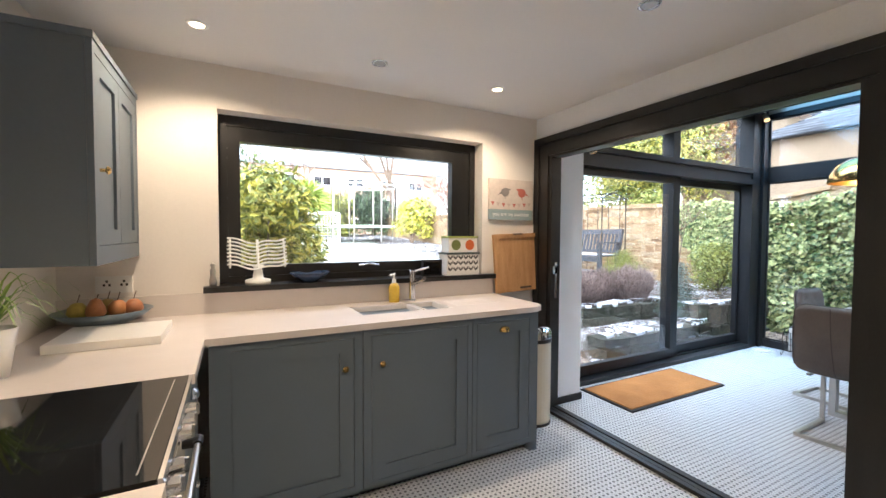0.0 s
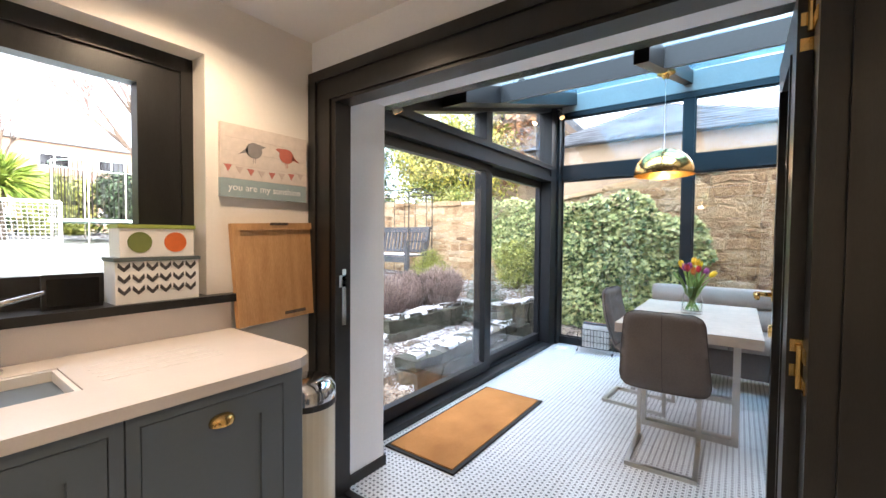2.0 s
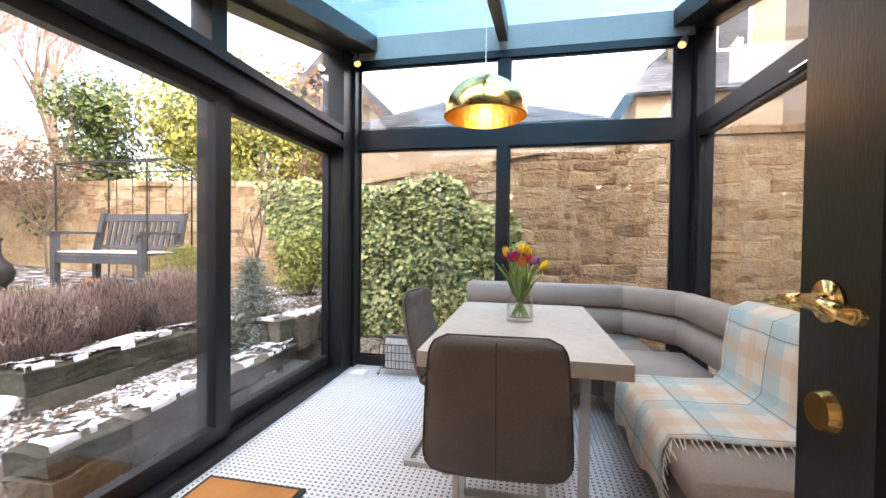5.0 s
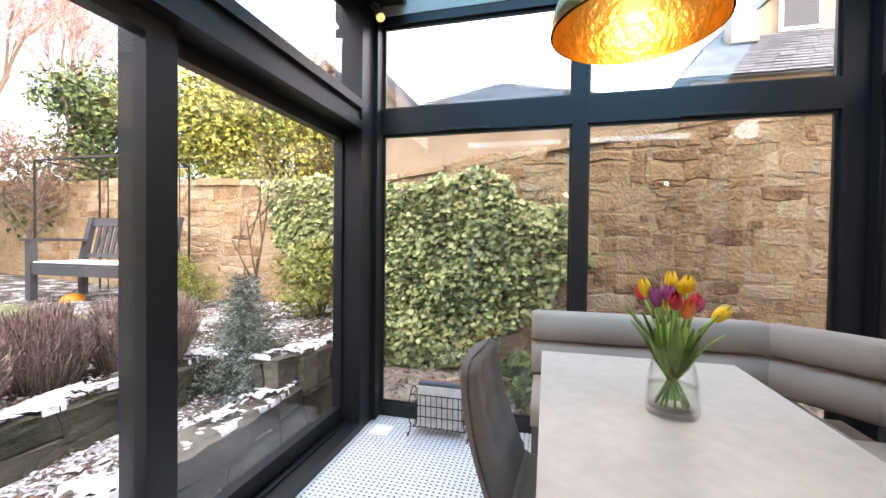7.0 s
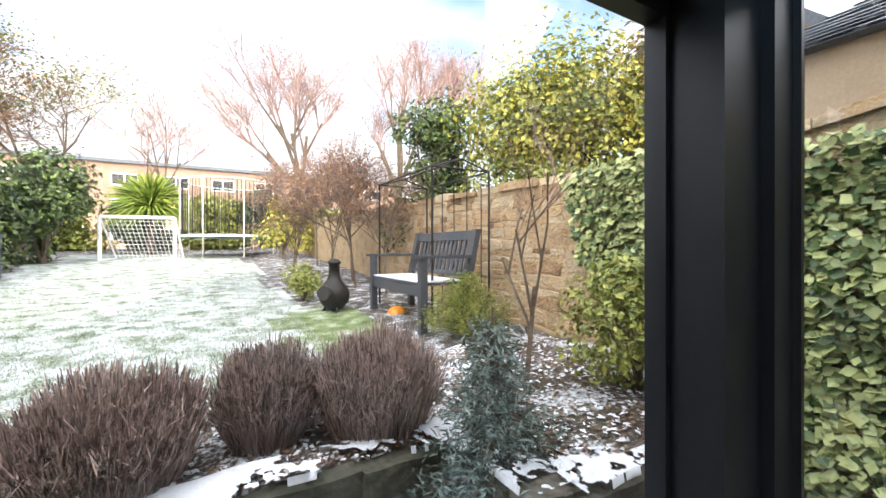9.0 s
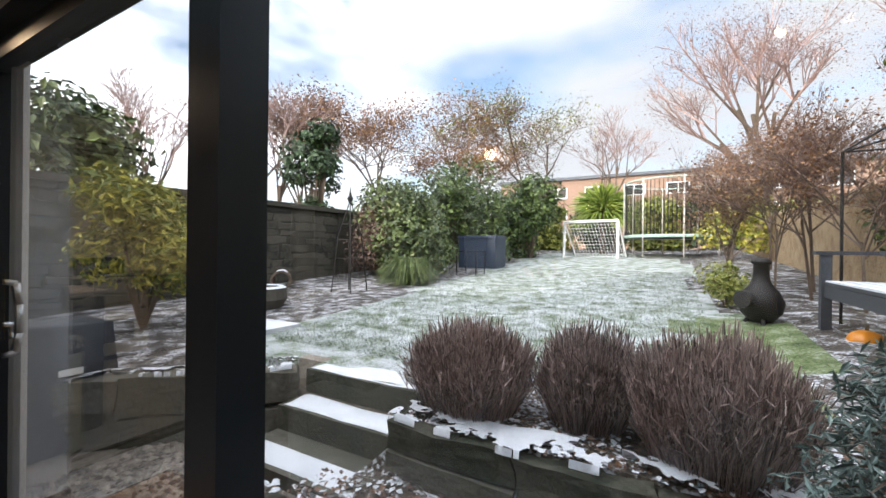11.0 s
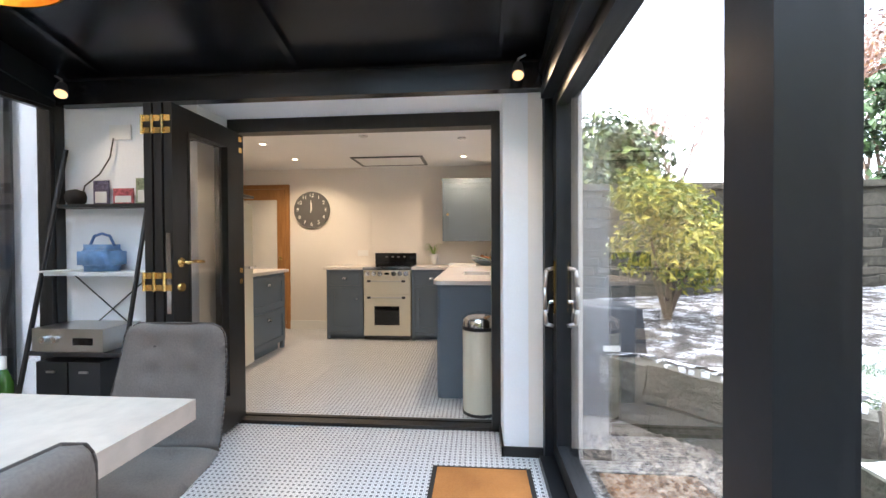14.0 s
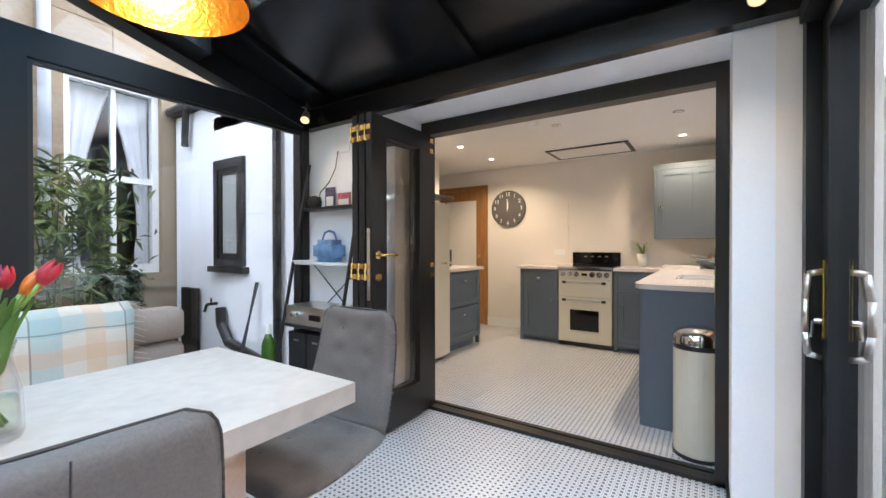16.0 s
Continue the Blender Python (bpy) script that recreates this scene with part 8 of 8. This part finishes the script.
for a, b in zip(rings, rings[1:]):
    for i in range(32):
        bm.faces.new((a[i], a[(i + 1) % 32], b[(i + 1) % 32], b[i]))
bmesh.ops.remove_doubles(bm, verts=bm.verts, dist=0.0005)
part("fruit", bm, M["pumpkin"], pk, smooth=True)
bm = bmesh.new()
tube(bm, (6.55, 6.60, 0.655), (6.56, 6.60, 0.70), 0.012, 0.009, 7)
part("stalk", bm, M["bark"], pk)

ab = thing("iron_arbour", "thin dark iron garden arbour over the bench", "arbour", at=(6.7, 6.1, 0.5))
AX0, AX1, AY0, AY1, AZ = 6.57, 7.25, 5.79, 7.2, 2.12
for x in (AX0, AX1):
    for y in (AY0, AY1):
        bm = bmesh.new()
        tube(bm, (x, y, 0.45), (x, y, AZ), 0.012, seg=6)
        part("post", bm, M["iron"], ab)
bm = bmesh.new()
xm = (AX0 + AX1) / 2
for y in (AY0, AY1):
    pipe(bm, [(AX0, y, AZ), (xm, y, AZ + 0.10), (AX1, y, AZ)], 0.01, 5)
    pipe(bm, [(AX0, y, AZ), (AX1, y, AZ)], 0.008, 5)
for x, zz in ((AX0, AZ), (xm, AZ + 0.10), (AX1, AZ)):
    pipe(bm, [(x, AY0, zz), (x, AY1, zz)], 0.01, 5)
part("roof_bars", bm, M["iron"], ab)
bm = bmesh.new()
for k in range(5):
    y = AY0 + (AY1 - AY0) * (k + 0.5) / 5
    pipe(bm, [(AX1, y, 0.5), (AX1, y, AZ)], 0.006, 4)
part("lattice", bm, M["iron"], ab)

OX, OY = 0.72, 7.38
ob_ = thing("obelisk", "dark metal garden obelisk with a pointed finial", "obelisk", at=(OX, OY, 0.4))
oz = ground_z(OX, OY)
bm = bmesh.new()
for sx, sy in ((-1, -1), (1, -1), (1, 1), (-1, 1)):
    pipe(bm, [(OX + 0.2 * sx, OY + 0.2 * sy, oz), (OX + 0.13 * sx, OY + 0.13 * sy, oz + 0.9), (OX, OY, oz + 1.5)], 0.010, 5)
part("leg", bm, M["iron"], ob_)
bm = bmesh.new()
for zz, r in ((0.25, 0.185), (0.55, 0.16), (0.85, 0.135), (1.1, 0.09)):
    pipe(bm, [(OX + r, OY + r, oz + zz), (OX - r, OY + r, oz + zz), (OX - r, OY - r, oz + zz), (OX + r, OY - r, oz + zz), (OX + r, OY + r, oz + zz)], 0.007, 4)
lathe(bm, [(0.0, 0.0), (0.04, 0.03), (0.05, 0.07), (0.02, 0.13), (0.0, 0.28)], (OX, OY, oz + 1.45), 10)
part("ring", bm, M["iron"], ob_)
bb = thing("covered_barbecue", "barbecue under a dark grey cover", "barbecue", at=(1.75, 3.55, 0))
bm = boxes((1.45, 2.02, 3.20, 3.75, -0.05, 0.72))
for v in bm.verts:
    if v.co.z > 0.5:
        v.co.x, v.co.y = 1.735 + (v.co.x - 1.735) * 0.8, 3.47 + (v.co.y - 3.47) * 0.8
part("cover", bm, material("dark_cover", (0.02, 0.022, 0.027), 0.5, 0, 0.3, 5, 20, 0.4), bb, bevel=0.06, smooth=True)
part("label_patch", boxes((2.0, 2.012, 3.40, 3.52, 0.42, 0.46)), M["ceramic"], bb)
sbx = thing("storage_chest", "dark blue plastic garden storage chest", "chest", at=(1.1, 12.0, 0.8))
sz = ground_z(1.1, 12.0)
part("chest", boxes((0.5, 1.5, 11.7, 12.4, sz, sz + 0.75)), material("dark_blue_plastic", (0.03, 0.045, 0.075), 0.5), sbx, bevel=0.02)
part("lid", boxes((0.47, 1.53, 11.67, 12.43, sz + 0.751, sz + 0.82)), material("dark_blue_lid", (0.035, 0.05, 0.085), 0.5), sbx, bevel=0.02)
gt = thing("garden_table", "small dark metal garden table", "table", at=(1.5, 10.3, 0.7))
sz = ground_z(1.5, 10.3)
part("tabletop", boxes((1.25, 1.75, 10.05, 10.55, sz + 0.5, sz + 0.52)), M["iron"], gt)
for x, y in ((1.27, 10.07), (1.72, 10.07), (1.27, 10.52), (1.72, 10.52)):
    part("leg", boxes((x, x + 0.02, y, y + 0.02, sz, sz + 0.5)), M["iron"], gt)
rk = thing("stone_planter", "low dark stone planter with snow on its rim", "planter", at=(0.6, 5.8, 0.4))
sz = ground_z(0.6, 5.8)
bm = bmesh.new()
lathe(bm, [(0.0, 0.0), (0.28, 0.0), (0.36, 0.12), (0.34, 0.26), (0.26, 0.27), (0.0, 0.2)], (0.6, 5.8, sz), 16)
part("bowl", bm, M["dark_stone"], rk)
bm = bmesh.new()
lathe(bm, [(0.345, 0.262), (0.30, 0.285), (0.255, 0.275)], (0.6, 5.8, sz), 16)
part("snow", bm, M["snow"], rk, smooth=True)
lgx, lgy = -0.75, 7.25
lgz = ground_z(lgx, lgy)
lg = thing("hollow_log", "short hollow log with snow lying on its back", "log", at=(lgx, lgy, lgz))
bm = bmesh.new()
lathe(bm, [(0.15, -0.28), (0.165, -0.24), (0.16, 0.1), (0.17, 0.28), (0.135, 0.285), (0.125, 0.2), (0.12, -0.2), (0.13, -0.285), (0.15, -0.28)], (0, 0, 0), 22)
for v in bm.verts:
    k = 1 + 0.07 * noise.noise(v.co * 9.0)
    v.co = Vector((lgx + v.co.z * 0.75 + v.co.x * k * 0.66, lgy - v.co.z * 0.66 + v.co.x * k * 0.75, lgz + 0.15 + v.co.y * k))
part("bark_tube", bm, M["bark"], lg)
bm = bmesh.new()
prev = None
for i in range(9):
    row = []
    for q in range(7):
        a, u = radians(50 + 80 * q / 6), -0.24 + 0.48 * i / 8
        r_ = 0.172 - (0.012 if q in (0, 6) or i in (0, 8) else 0) + 0.006 * noise.noise((u * 9, q, 0))
        row.append(bm.verts.new((lgx + u * 0.75 + r_ * math.cos(a) * 0.66, lgy - u * 0.66 + r_ * math.cos(a) * 0.75, lgz + 0.15 + r_ * math.sin(a))))
    if prev:
        for q in range(6):
            bm.faces.new((prev[q], prev[q + 1], row[q + 1], row[q]))
    prev = row
part("snow", bm, M["snow"], lg, "thin snow on the log", smooth=True)
solid("paving_slab", boxes((0.9, 1.9, 4.9, 5.35, 0.34, 0.44)), M["snow"], "snow-covered paving slab in the gravel bed", "paving slab", kind="thing", bevel=0.015)

# ---- buildings ----
fl = thing("apartment_block", "long low brick flats beyond the garden", "building", at=(4, 52, 0))
part("wall", boxes((-14, 26, 52, 62, 0.5, 9.6)), M["brick_far"], fl)
part("roof", boxes((-14.4, 26.4, 51.6, 62.4, 9.6, 9.9)), M["slate"], fl)
for k in range(9):
    for zz in (2.2, 4.9, 7.4):
        x = -12 + 4.2 * k
        w = part("window", boxes((x, x + 2.2, 51.9, 52.02, zz, zz + 1.25)), M["white_paint"], fl)
        part("window_pane", boxes((x + 0.12, x + 1.02, 51.86, 51.899, zz + 0.12, zz + 1.12), (x + 1.14, x + 2.08, 51.86, 51.899, zz + 0.12, zz + 1.12)), M["black_glass"], w)


def slated(bm, a, b, c, d, rows, width=0.36):
    """Lapped slates on a roof plane: eave a to b, ridge d to c."""
    for k in range(rows):
        lo, hi = k / rows, min(1.0, (k + 1.12) / rows)
        p0, p1, q0, q1 = a.lerp(d, lo), b.lerp(c, lo), a.lerp(d, hi), b.lerp(c, hi)
        n = (b - a).cross(d - a).normalized()
        n = n if n.z > 0 else -n
        m = max(1, int((p1 - p0).length / width))
        for i in range(m):
            f0, f1 = (i + 0.03) / m, (i + 0.97) / m
            lift = n * srnd.uniform(0.03, 0.045)
            bm.faces.new([bm.verts.new(v) for v in (p0.lerp(p1, f0) + lift, p0.lerp(p1, f1) + lift, q0.lerp(q1, f1) + n * 0.012, q0.lerp(q1, f0) + n * 0.012)])


ou = thing("outbuilding", "low stone outbuilding with a pale hipped slate roof", "house", at=(11, 2.47, 0))
part("wall", boxes((10.2, 11.8, 0.0, 4.9, -0.1, 3.36)), M["ashlar"], ou)
peak = Vector((11, 2.47, 4.25))
foot = [Vector(p) for p in ((10.0, -0.3, 3.36), (10.0, 5.2, 3.36), (12.0, 5.2, 3.36), (12.0, -0.3, 3.36))]
bm = bmesh.new()
vs_ = [bm.verts.new(p) for p in foot + [peak]]
for i in range(4):
    bm.faces.new((vs_[i], vs_[(i + 1) % 4], vs_[4]))
bm.faces.new(vs_[:4])
part("roof", bm, M["slate"], ou)
bm = bmesh.new()
for i in range(4):
    slated(bm, foot[i], foot[(i + 1) % 4], peak + (foot[(i + 1) % 4] - peak) * 0.01, peak + (foot[i] - peak) * 0.01, 14)
tagged(part("slates", bm, M["slate"], ou), kind="stuff")

ct = thing("cottage", "stone cottage gable with dark timber bargeboards", "house", at=(13.5, 6.6, 0))
bm = bmesh.new()
prism(bm, [(4.4, -0.1), (7.2, -0.1), (7.2, 3.9), (5.8, 5.3), (4.4, 3.9)], "x", 11.4, 16)
part("wall", bm, M["ashlar"], ct)
for s, y0 in ((1, 4.0), (-1, 7.6)):
    bm = bmesh.new()
    prism(bm, [(y0, 3.65), (5.8, 5.45), (5.8, 5.62), (y0 - 0.1 * s, 3.75)], "x", 11.1, 16.3)
    part("roof", bm, M["slate"], ct)
    bm = bmesh.new()
    prism(bm, [(y0, 3.45), (5.8, 5.25), (5.8, 5.45), (y0, 3.65)], "x", 11.05, 11.12)
    part("bargeboard", bm, M["bark"], ct, "dark brown timber bargeboard")

nh = thing("neighbour_house", "tall stone house with a slate wing and gable", "house", at=(18, -6, 0))
bm = bmesh.new()
prism(bm, [(-10.2, -0.1), (-2.6, -0.1), (-2.6, 6.5), (-6.4, 9.8), (-10.2, 6.5)], "x", 15.6, 24)
part("wall", bm, M["ashlar"], nh)
part("wing_wall", boxes((13.6, 15.59, -10.2, -1.5, -0.1, 4.95)), M["ashlar"], nh)
ev = [Vector(p) for p in ((13.4, -10.4, 4.95), (13.4, -1.15, 4.95), (15.58, -2.6, 6.72), (15.58, -10.4, 6.72))]
bm = bmesh.new()
lo_ = [bm.verts.new(p - Vector((0, 0, 0.02))) for p in ev]
dn_ = [bm.verts.new(p) for p in (Vector((15.58, -1.15, 4.9)), Vector((15.58, -10.4, 4.9)))]
bm.faces.new(lo_)
bm.faces.new((lo_[1], dn_[0], lo_[2]))
bm.faces.new((lo_[0], lo_[1], dn_[0], dn_[1]))
part("wing_roof", bm, M["slate"], nh, "grey slate roof of the wing")
bm = bmesh.new()
slated(bm, *ev, 15, 0.34)
tagged(part("slates", bm, M["slate"], nh), kind="stuff")
for s, y0 in ((-1, -2.3), (1, -10.5)):
    bm = bmesh.new()
    prism(bm, [(y0, 6.3), (-6.4, 9.85), (-6.4, 10.05), (y0 - 0.05 * s, 6.45)], "x", 15.35, 24.2)
    part("roof", bm, M["slate"], nh)
part("chimney", boxes((14.9, 15.58, -3.35, -2.75, 6.3, 7.05)), M["ashlar"], nh)
for y0 in (-5.0, -8.6):
    w = part("window", boxes((15.54, 15.62, y0, y0 + 0.95, 6.75, 8.2)), M["white_paint"], nh)
    part("window_pane", boxes((15.52, 15.539, y0 + 0.1, y0 + 0.85, 6.85, 8.1)), M["black_glass"], w)

# the old house beside the sunroom: white extension with a narrow window, sandstone wall with a sash window
EX = OUT_X
ext = thing("white_extension", "white rendered extension wall with a narrow black window", "house wall", kind="structure", at=(EX, -1.4, 0))
part("wall", boxes((2.2, EX, -1.5, -1.43, -0.06, 2.55), (2.2, EX, -2.28, -1.5, -0.06, 2.55)), M["white"], ext)
part("parapet", boxes((2.2, EX + 0.03, -2.28, -0.3, 2.6, 2.66)), M["black"], ext)
bm = bmesh.new()
pipe(bm, [(EX + 0.06, -0.35, 2.60), (EX + 0.06, -2.28, 2.60)], 0.05, 8)
part("gutter", bm, M["black_plastic"], ext)
bm = bmesh.new()
pipe(bm, [(EX + 0.07, -1.9, 2.58), (EX + 0.06, -1.95, 2.3), (EX + 0.06, -1.95, 2.2)], 0.035, 8)
pipe(bm, [(EX + 0.05, -0.42, 2.5), (EX + 0.05, -0.42, 0.0)], 0.035, 8)
part("downpipe", bm, M["black_plastic"], ext)
nw = part("window", boxes((EX + 0.001, EX + 0.035, -1.45, -1.38, 0.99, 1.99), (EX + 0.001, EX + 0.035, -1.02, -0.95, 0.99, 1.99), (EX + 0.001, EX + 0.035, -1.38, -1.02, 1.90, 1.99), (EX + 0.001, EX + 0.035, -1.38, -1.02, 0.99, 1.06)), M["black"], ext, "narrow black timber window", bevel=0.003)
part("inner_sash", boxes((EX + 0.001, EX + 0.022, -1.38, -1.33, 1.06, 1.90), (EX + 0.001, EX + 0.022, -1.07, -1.02, 1.06, 1.90), (EX + 0.001, EX + 0.022, -1.33, -1.07, 1.85, 1.90), (EX + 0.001, EX + 0.022, -1.33, -1.07, 1.06, 1.11)), M["black"], nw)
part("frosted_pane", boxes((EX + 0.001, EX + 0.008, -1.33, -1.07, 1.11, 1.85)), material("frosted_glass", (0.34, 0.36, 0.36), 0.25, 0, 0.1, 4, 40, 0.05), nw)
part("window_sill", boxes((EX + 0.001, EX + 0.07, -1.50, -0.90, 0.93, 0.985)), M["black"], nw, bevel=0.004)

HY = -2.30
hs = thing("sandstone_house", "sandstone house wall with a white sash window", "house", at=(5.0, HY, 0))
SX0, SX1, SZ0, SZ1 = 2.86, 3.64, 0.90, 2.80
part("wall", boxes((EX - 3, SX0, HY - 0.4, HY, -0.06, 6.2), (SX1, 9.0, HY - 0.4, HY, -0.06, 6.2), (SX0, SX1, HY - 0.4, HY, -0.06, SZ0), (SX0, SX1, HY - 0.4, HY, SZ1, 6.2), (EX - 3, EX - 2.6, HY - 7, HY - 0.4, -0.06, 6.2), (8.6, 9.0, HY - 7, HY - 0.4, -0.06, 6.2), (EX - 3, 9.0, HY - 7.4, HY - 7, -0.06, 6.2)), M["ashlar"], hs)
bm = bmesh.new()
prism(bm, [(HY + 0.3, 6.2), (HY - 7.7, 6.2), (HY - 3.7, 9.4)], "x", EX - 3.3, 9.3)
part("roof", bm, M["slate"], hs)
part("ashlar_course", boxes(*[(EX + 0.002 + 0.55 * i + (0.27 if j % 2 else 0), EX - 0.004 + 0.55 * (i + 1) + (0.27 if j % 2 else 0), HY, HY + 0.008, 0.0 + 0.3 * j, 0.293 + 0.3 * j) for i in range(9) for j in range(14) if not (SX0 - 0.6 < EX + 0.55 * i + (0.27 if j % 2 else 0) < SX1 + 0.02 and SZ0 - 0.25 < 0.3 * j < SZ1 + 0.05)]), M["ashlar"], hs)
sw_ = part("window", boxes((SX0, SX0 + 0.06, HY - 0.16, HY - 0.08, SZ0, SZ1), (SX1 - 0.06, SX1, HY - 0.16, HY - 0.08, SZ0, SZ1), (SX0 + 0.06, SX1 - 0.06, HY - 0.16, HY - 0.08, SZ1 - 0.06, SZ1), (SX0 + 0.06, SX1 - 0.06, HY - 0.16, HY - 0.08, SZ0, SZ0 + 0.09), (SX0 + 0.06, SX1 - 0.06, HY - 0.15, HY - 0.09, 1.82, 1.88), (3.225, 3.265, HY - 0.15, HY - 0.10, SZ0 + 0.09, SZ1 - 0.06)), M["white_paint"], hs, "white painted sash window", bevel=0.004)
part("window_pane", boxes((SX0 + 0.06, SX1 - 0.06, HY - 0.13, HY - 0.12, SZ0 + 0.09, SZ1 - 0.06)), M["glass"], sw_)
part("window_sill", boxes((SX0 - 0.1, SX1 + 0.1, HY - 0.1, HY + 0.05, SZ0 - 0.14, SZ0)), M["ashlar"], sw_, bevel=0.006)
for s, xe in ((1, SX0 + 0.04), (-1, SX1 - 0.04)):
    bm = bmesh.new()
    prev = None
    for k in range(15):
        f = k / 14
        zc = SZ1 - 0.05 - (SZ1 - SZ0 - 0.05) * f
        wd_ = 0.36 - 0.26 * math.sin(min(1, f * 1.25) * math.pi / 2) if f < 0.8 else 0.12 + 0.06 * (f - 0.8)
        row = [bm.verts.new((xe + s * wd_ * q / 10, HY - 0.24 + 0.02 * math.sin(q * 2.2), zc)) for q in range(11)]
        if prev:
            for q in range(10):
                bm.faces.new((prev[q], prev[q + 1], row[q + 1], row[q]))
        prev = row
    cu = part("curtain", bm, material("white_voile", (0.80, 0.82, 0.84), 0.9, 0, 0.05, 5, 60, 0.05), sw_, "white tied-back curtain", smooth=True)
    md = cu.modifiers.new("thick", "SOLIDIFY")
    md.thickness = 0.004
# added panel behind the sash; its dark colour stands in for the unlit room
part("dark_room", boxes((SX0, SX1, HY - 1.6, HY - 1.5, 0.3, 3.2)), material("room_shade_colour", (0.12, 0.11, 0.11), 0.9), hs)
bm = bmesh.new()
pipe(bm, [(3.78, HY + 0.07, 0.0), (3.78, HY + 0.07, 6.0)], 0.045, 10)
part("downpipe", bm, material("pale_grey_pipe", (0.42, 0.44, 0.48), 0.5), hs, smooth=True)
tpp = thing("outdoor_tap", "black outdoor tap with bent waste pipe", "tap", at=(EX + 0.05, -1.5, 0.6))
bm = bmesh.new()
pipe(bm, [(EX, -1.45, 0.62), (EX + 0.10, -1.45, 0.62), (EX + 0.12, -1.45, 0.55)], 0.014, 8)
pipe(bm, [(EX + 0.06, -1.45, 0.62), (EX + 0.06, -1.45, 0.68)], 0.008, 6)
part("tap", bm, M["iron"], tpp)
bm = bmesh.new()
pipe(bm, [(EX + 0.06, -1.28, 0.60), (EX + 0.07, -1.25, 0.45), (EX + 0.08, -1.1, 0.30), (EX + 0.08, -0.5, 0.18)], 0.045, 10)
part("waste_pipe", bm, M["black_plastic"], tpp)
cn = thing("garden_canes", "pair of thin grey canes leaning on the wall", "canes", at=(EX + 0.1, -0.75, 0))
for k in range(2):
    bm = bmesh.new()
    tube(bm, (EX + 0.22, -0.82 + 0.07 * k, -0.05), (EX + 0.03, -0.72 - 0.03 * k, 0.86), 0.009, seg=6)
    part("cane", bm, M["grey_wood"], cn)
dl_ = thing("dark_planter", "dark slate planter in the corner", "planter", at=(EX + 0.2, -2.0, 0))
part("panel", boxes((EX + 0.02, EX + 0.06, -2.05, -1.75, -0.06, 0.75)), M["iron"], dl_, bevel=0.004)
t = thing("bamboo", "leafy bamboo clump in front of the house", "bamboo", at=(4.05, -1.6, 0))
cul = [(4.0 + rng.normal(0, 0.25), -1.6 + rng.normal(0, 0.15)) for _ in range(26)]
sticks("canes", [(a, b, -0.05) for a, b in cul], [(a + rng.normal(0, 0.12), b + rng.normal(0, 0.1), 1.2 + rng.uniform(0, 0.7)) for a, b in cul], 0.008, 0.004, M["bamboo"], t)
lp = np.array([(a + rng.normal(0, 0.14), b + rng.normal(0, 0.13), rng.uniform(0.5, 1.85)) for a, b in cul for _ in range(60)])
quads("leaves", lp, np.tile([0, 0.3, 0.6], (len(lp), 1)), 0.07, M["bamboo"], t, aspect=0.18)
leafy("dark_shrub", 3.45, -1.75, 1.15, 0.8, "dark green clipped shrub under the window", "dark_leaf", 2200, 0.035, seed=35)
leafy("hellebore", 6.75, 1.85, 0.42, 0.5, "pale flowering hellebore by the wall", "laurel", 600, 0.06, seed=36)
leafy("wall_plant", 6.9, -1.4, 0.75, 0.8, "yellow-green plants at the foot of the wall", "golden", 900, 0.05, seed=37)


# ---- wall stones, last ----
for s in near_stones:
    bm = bmesh.new()
    stone_bm(bm, WX + 0.03, *s, srnd)
    st = new("stone", mesh_of("stone", bm, M["stone"]))
    st.parent = gw
bm = bmesh.new()
for s in rest_data:
    stone_bm(bm, WX + 0.03, *s, srnd)
rs = part("stone_face", bm, M["stone"], gw)
tagged(rs, kind="stuff")


# ---- floor tiles, last ----
tile_bm = bmesh.new()
box(tile_bm, 0.0008, 0.3542, 0.0008, 0.3542, -0.012, 0.0)
tile_me = mesh_of("floor_tile", tile_bm, M["tile"], 0.0006)
for i in range(-2, 18):
    for j in range(-4, 9):
        tx, ty = i * 0.355, j * 0.355 - 0.02
        if tx > FAR - 0.35 or ty > 2.6 or tx < WEST - 0.3 or ty < SOUTH:
            continue
        tl = new("floor_tile", tile_me)
        tl.parent = floor_base
        tl.location = (tx, ty, 0)
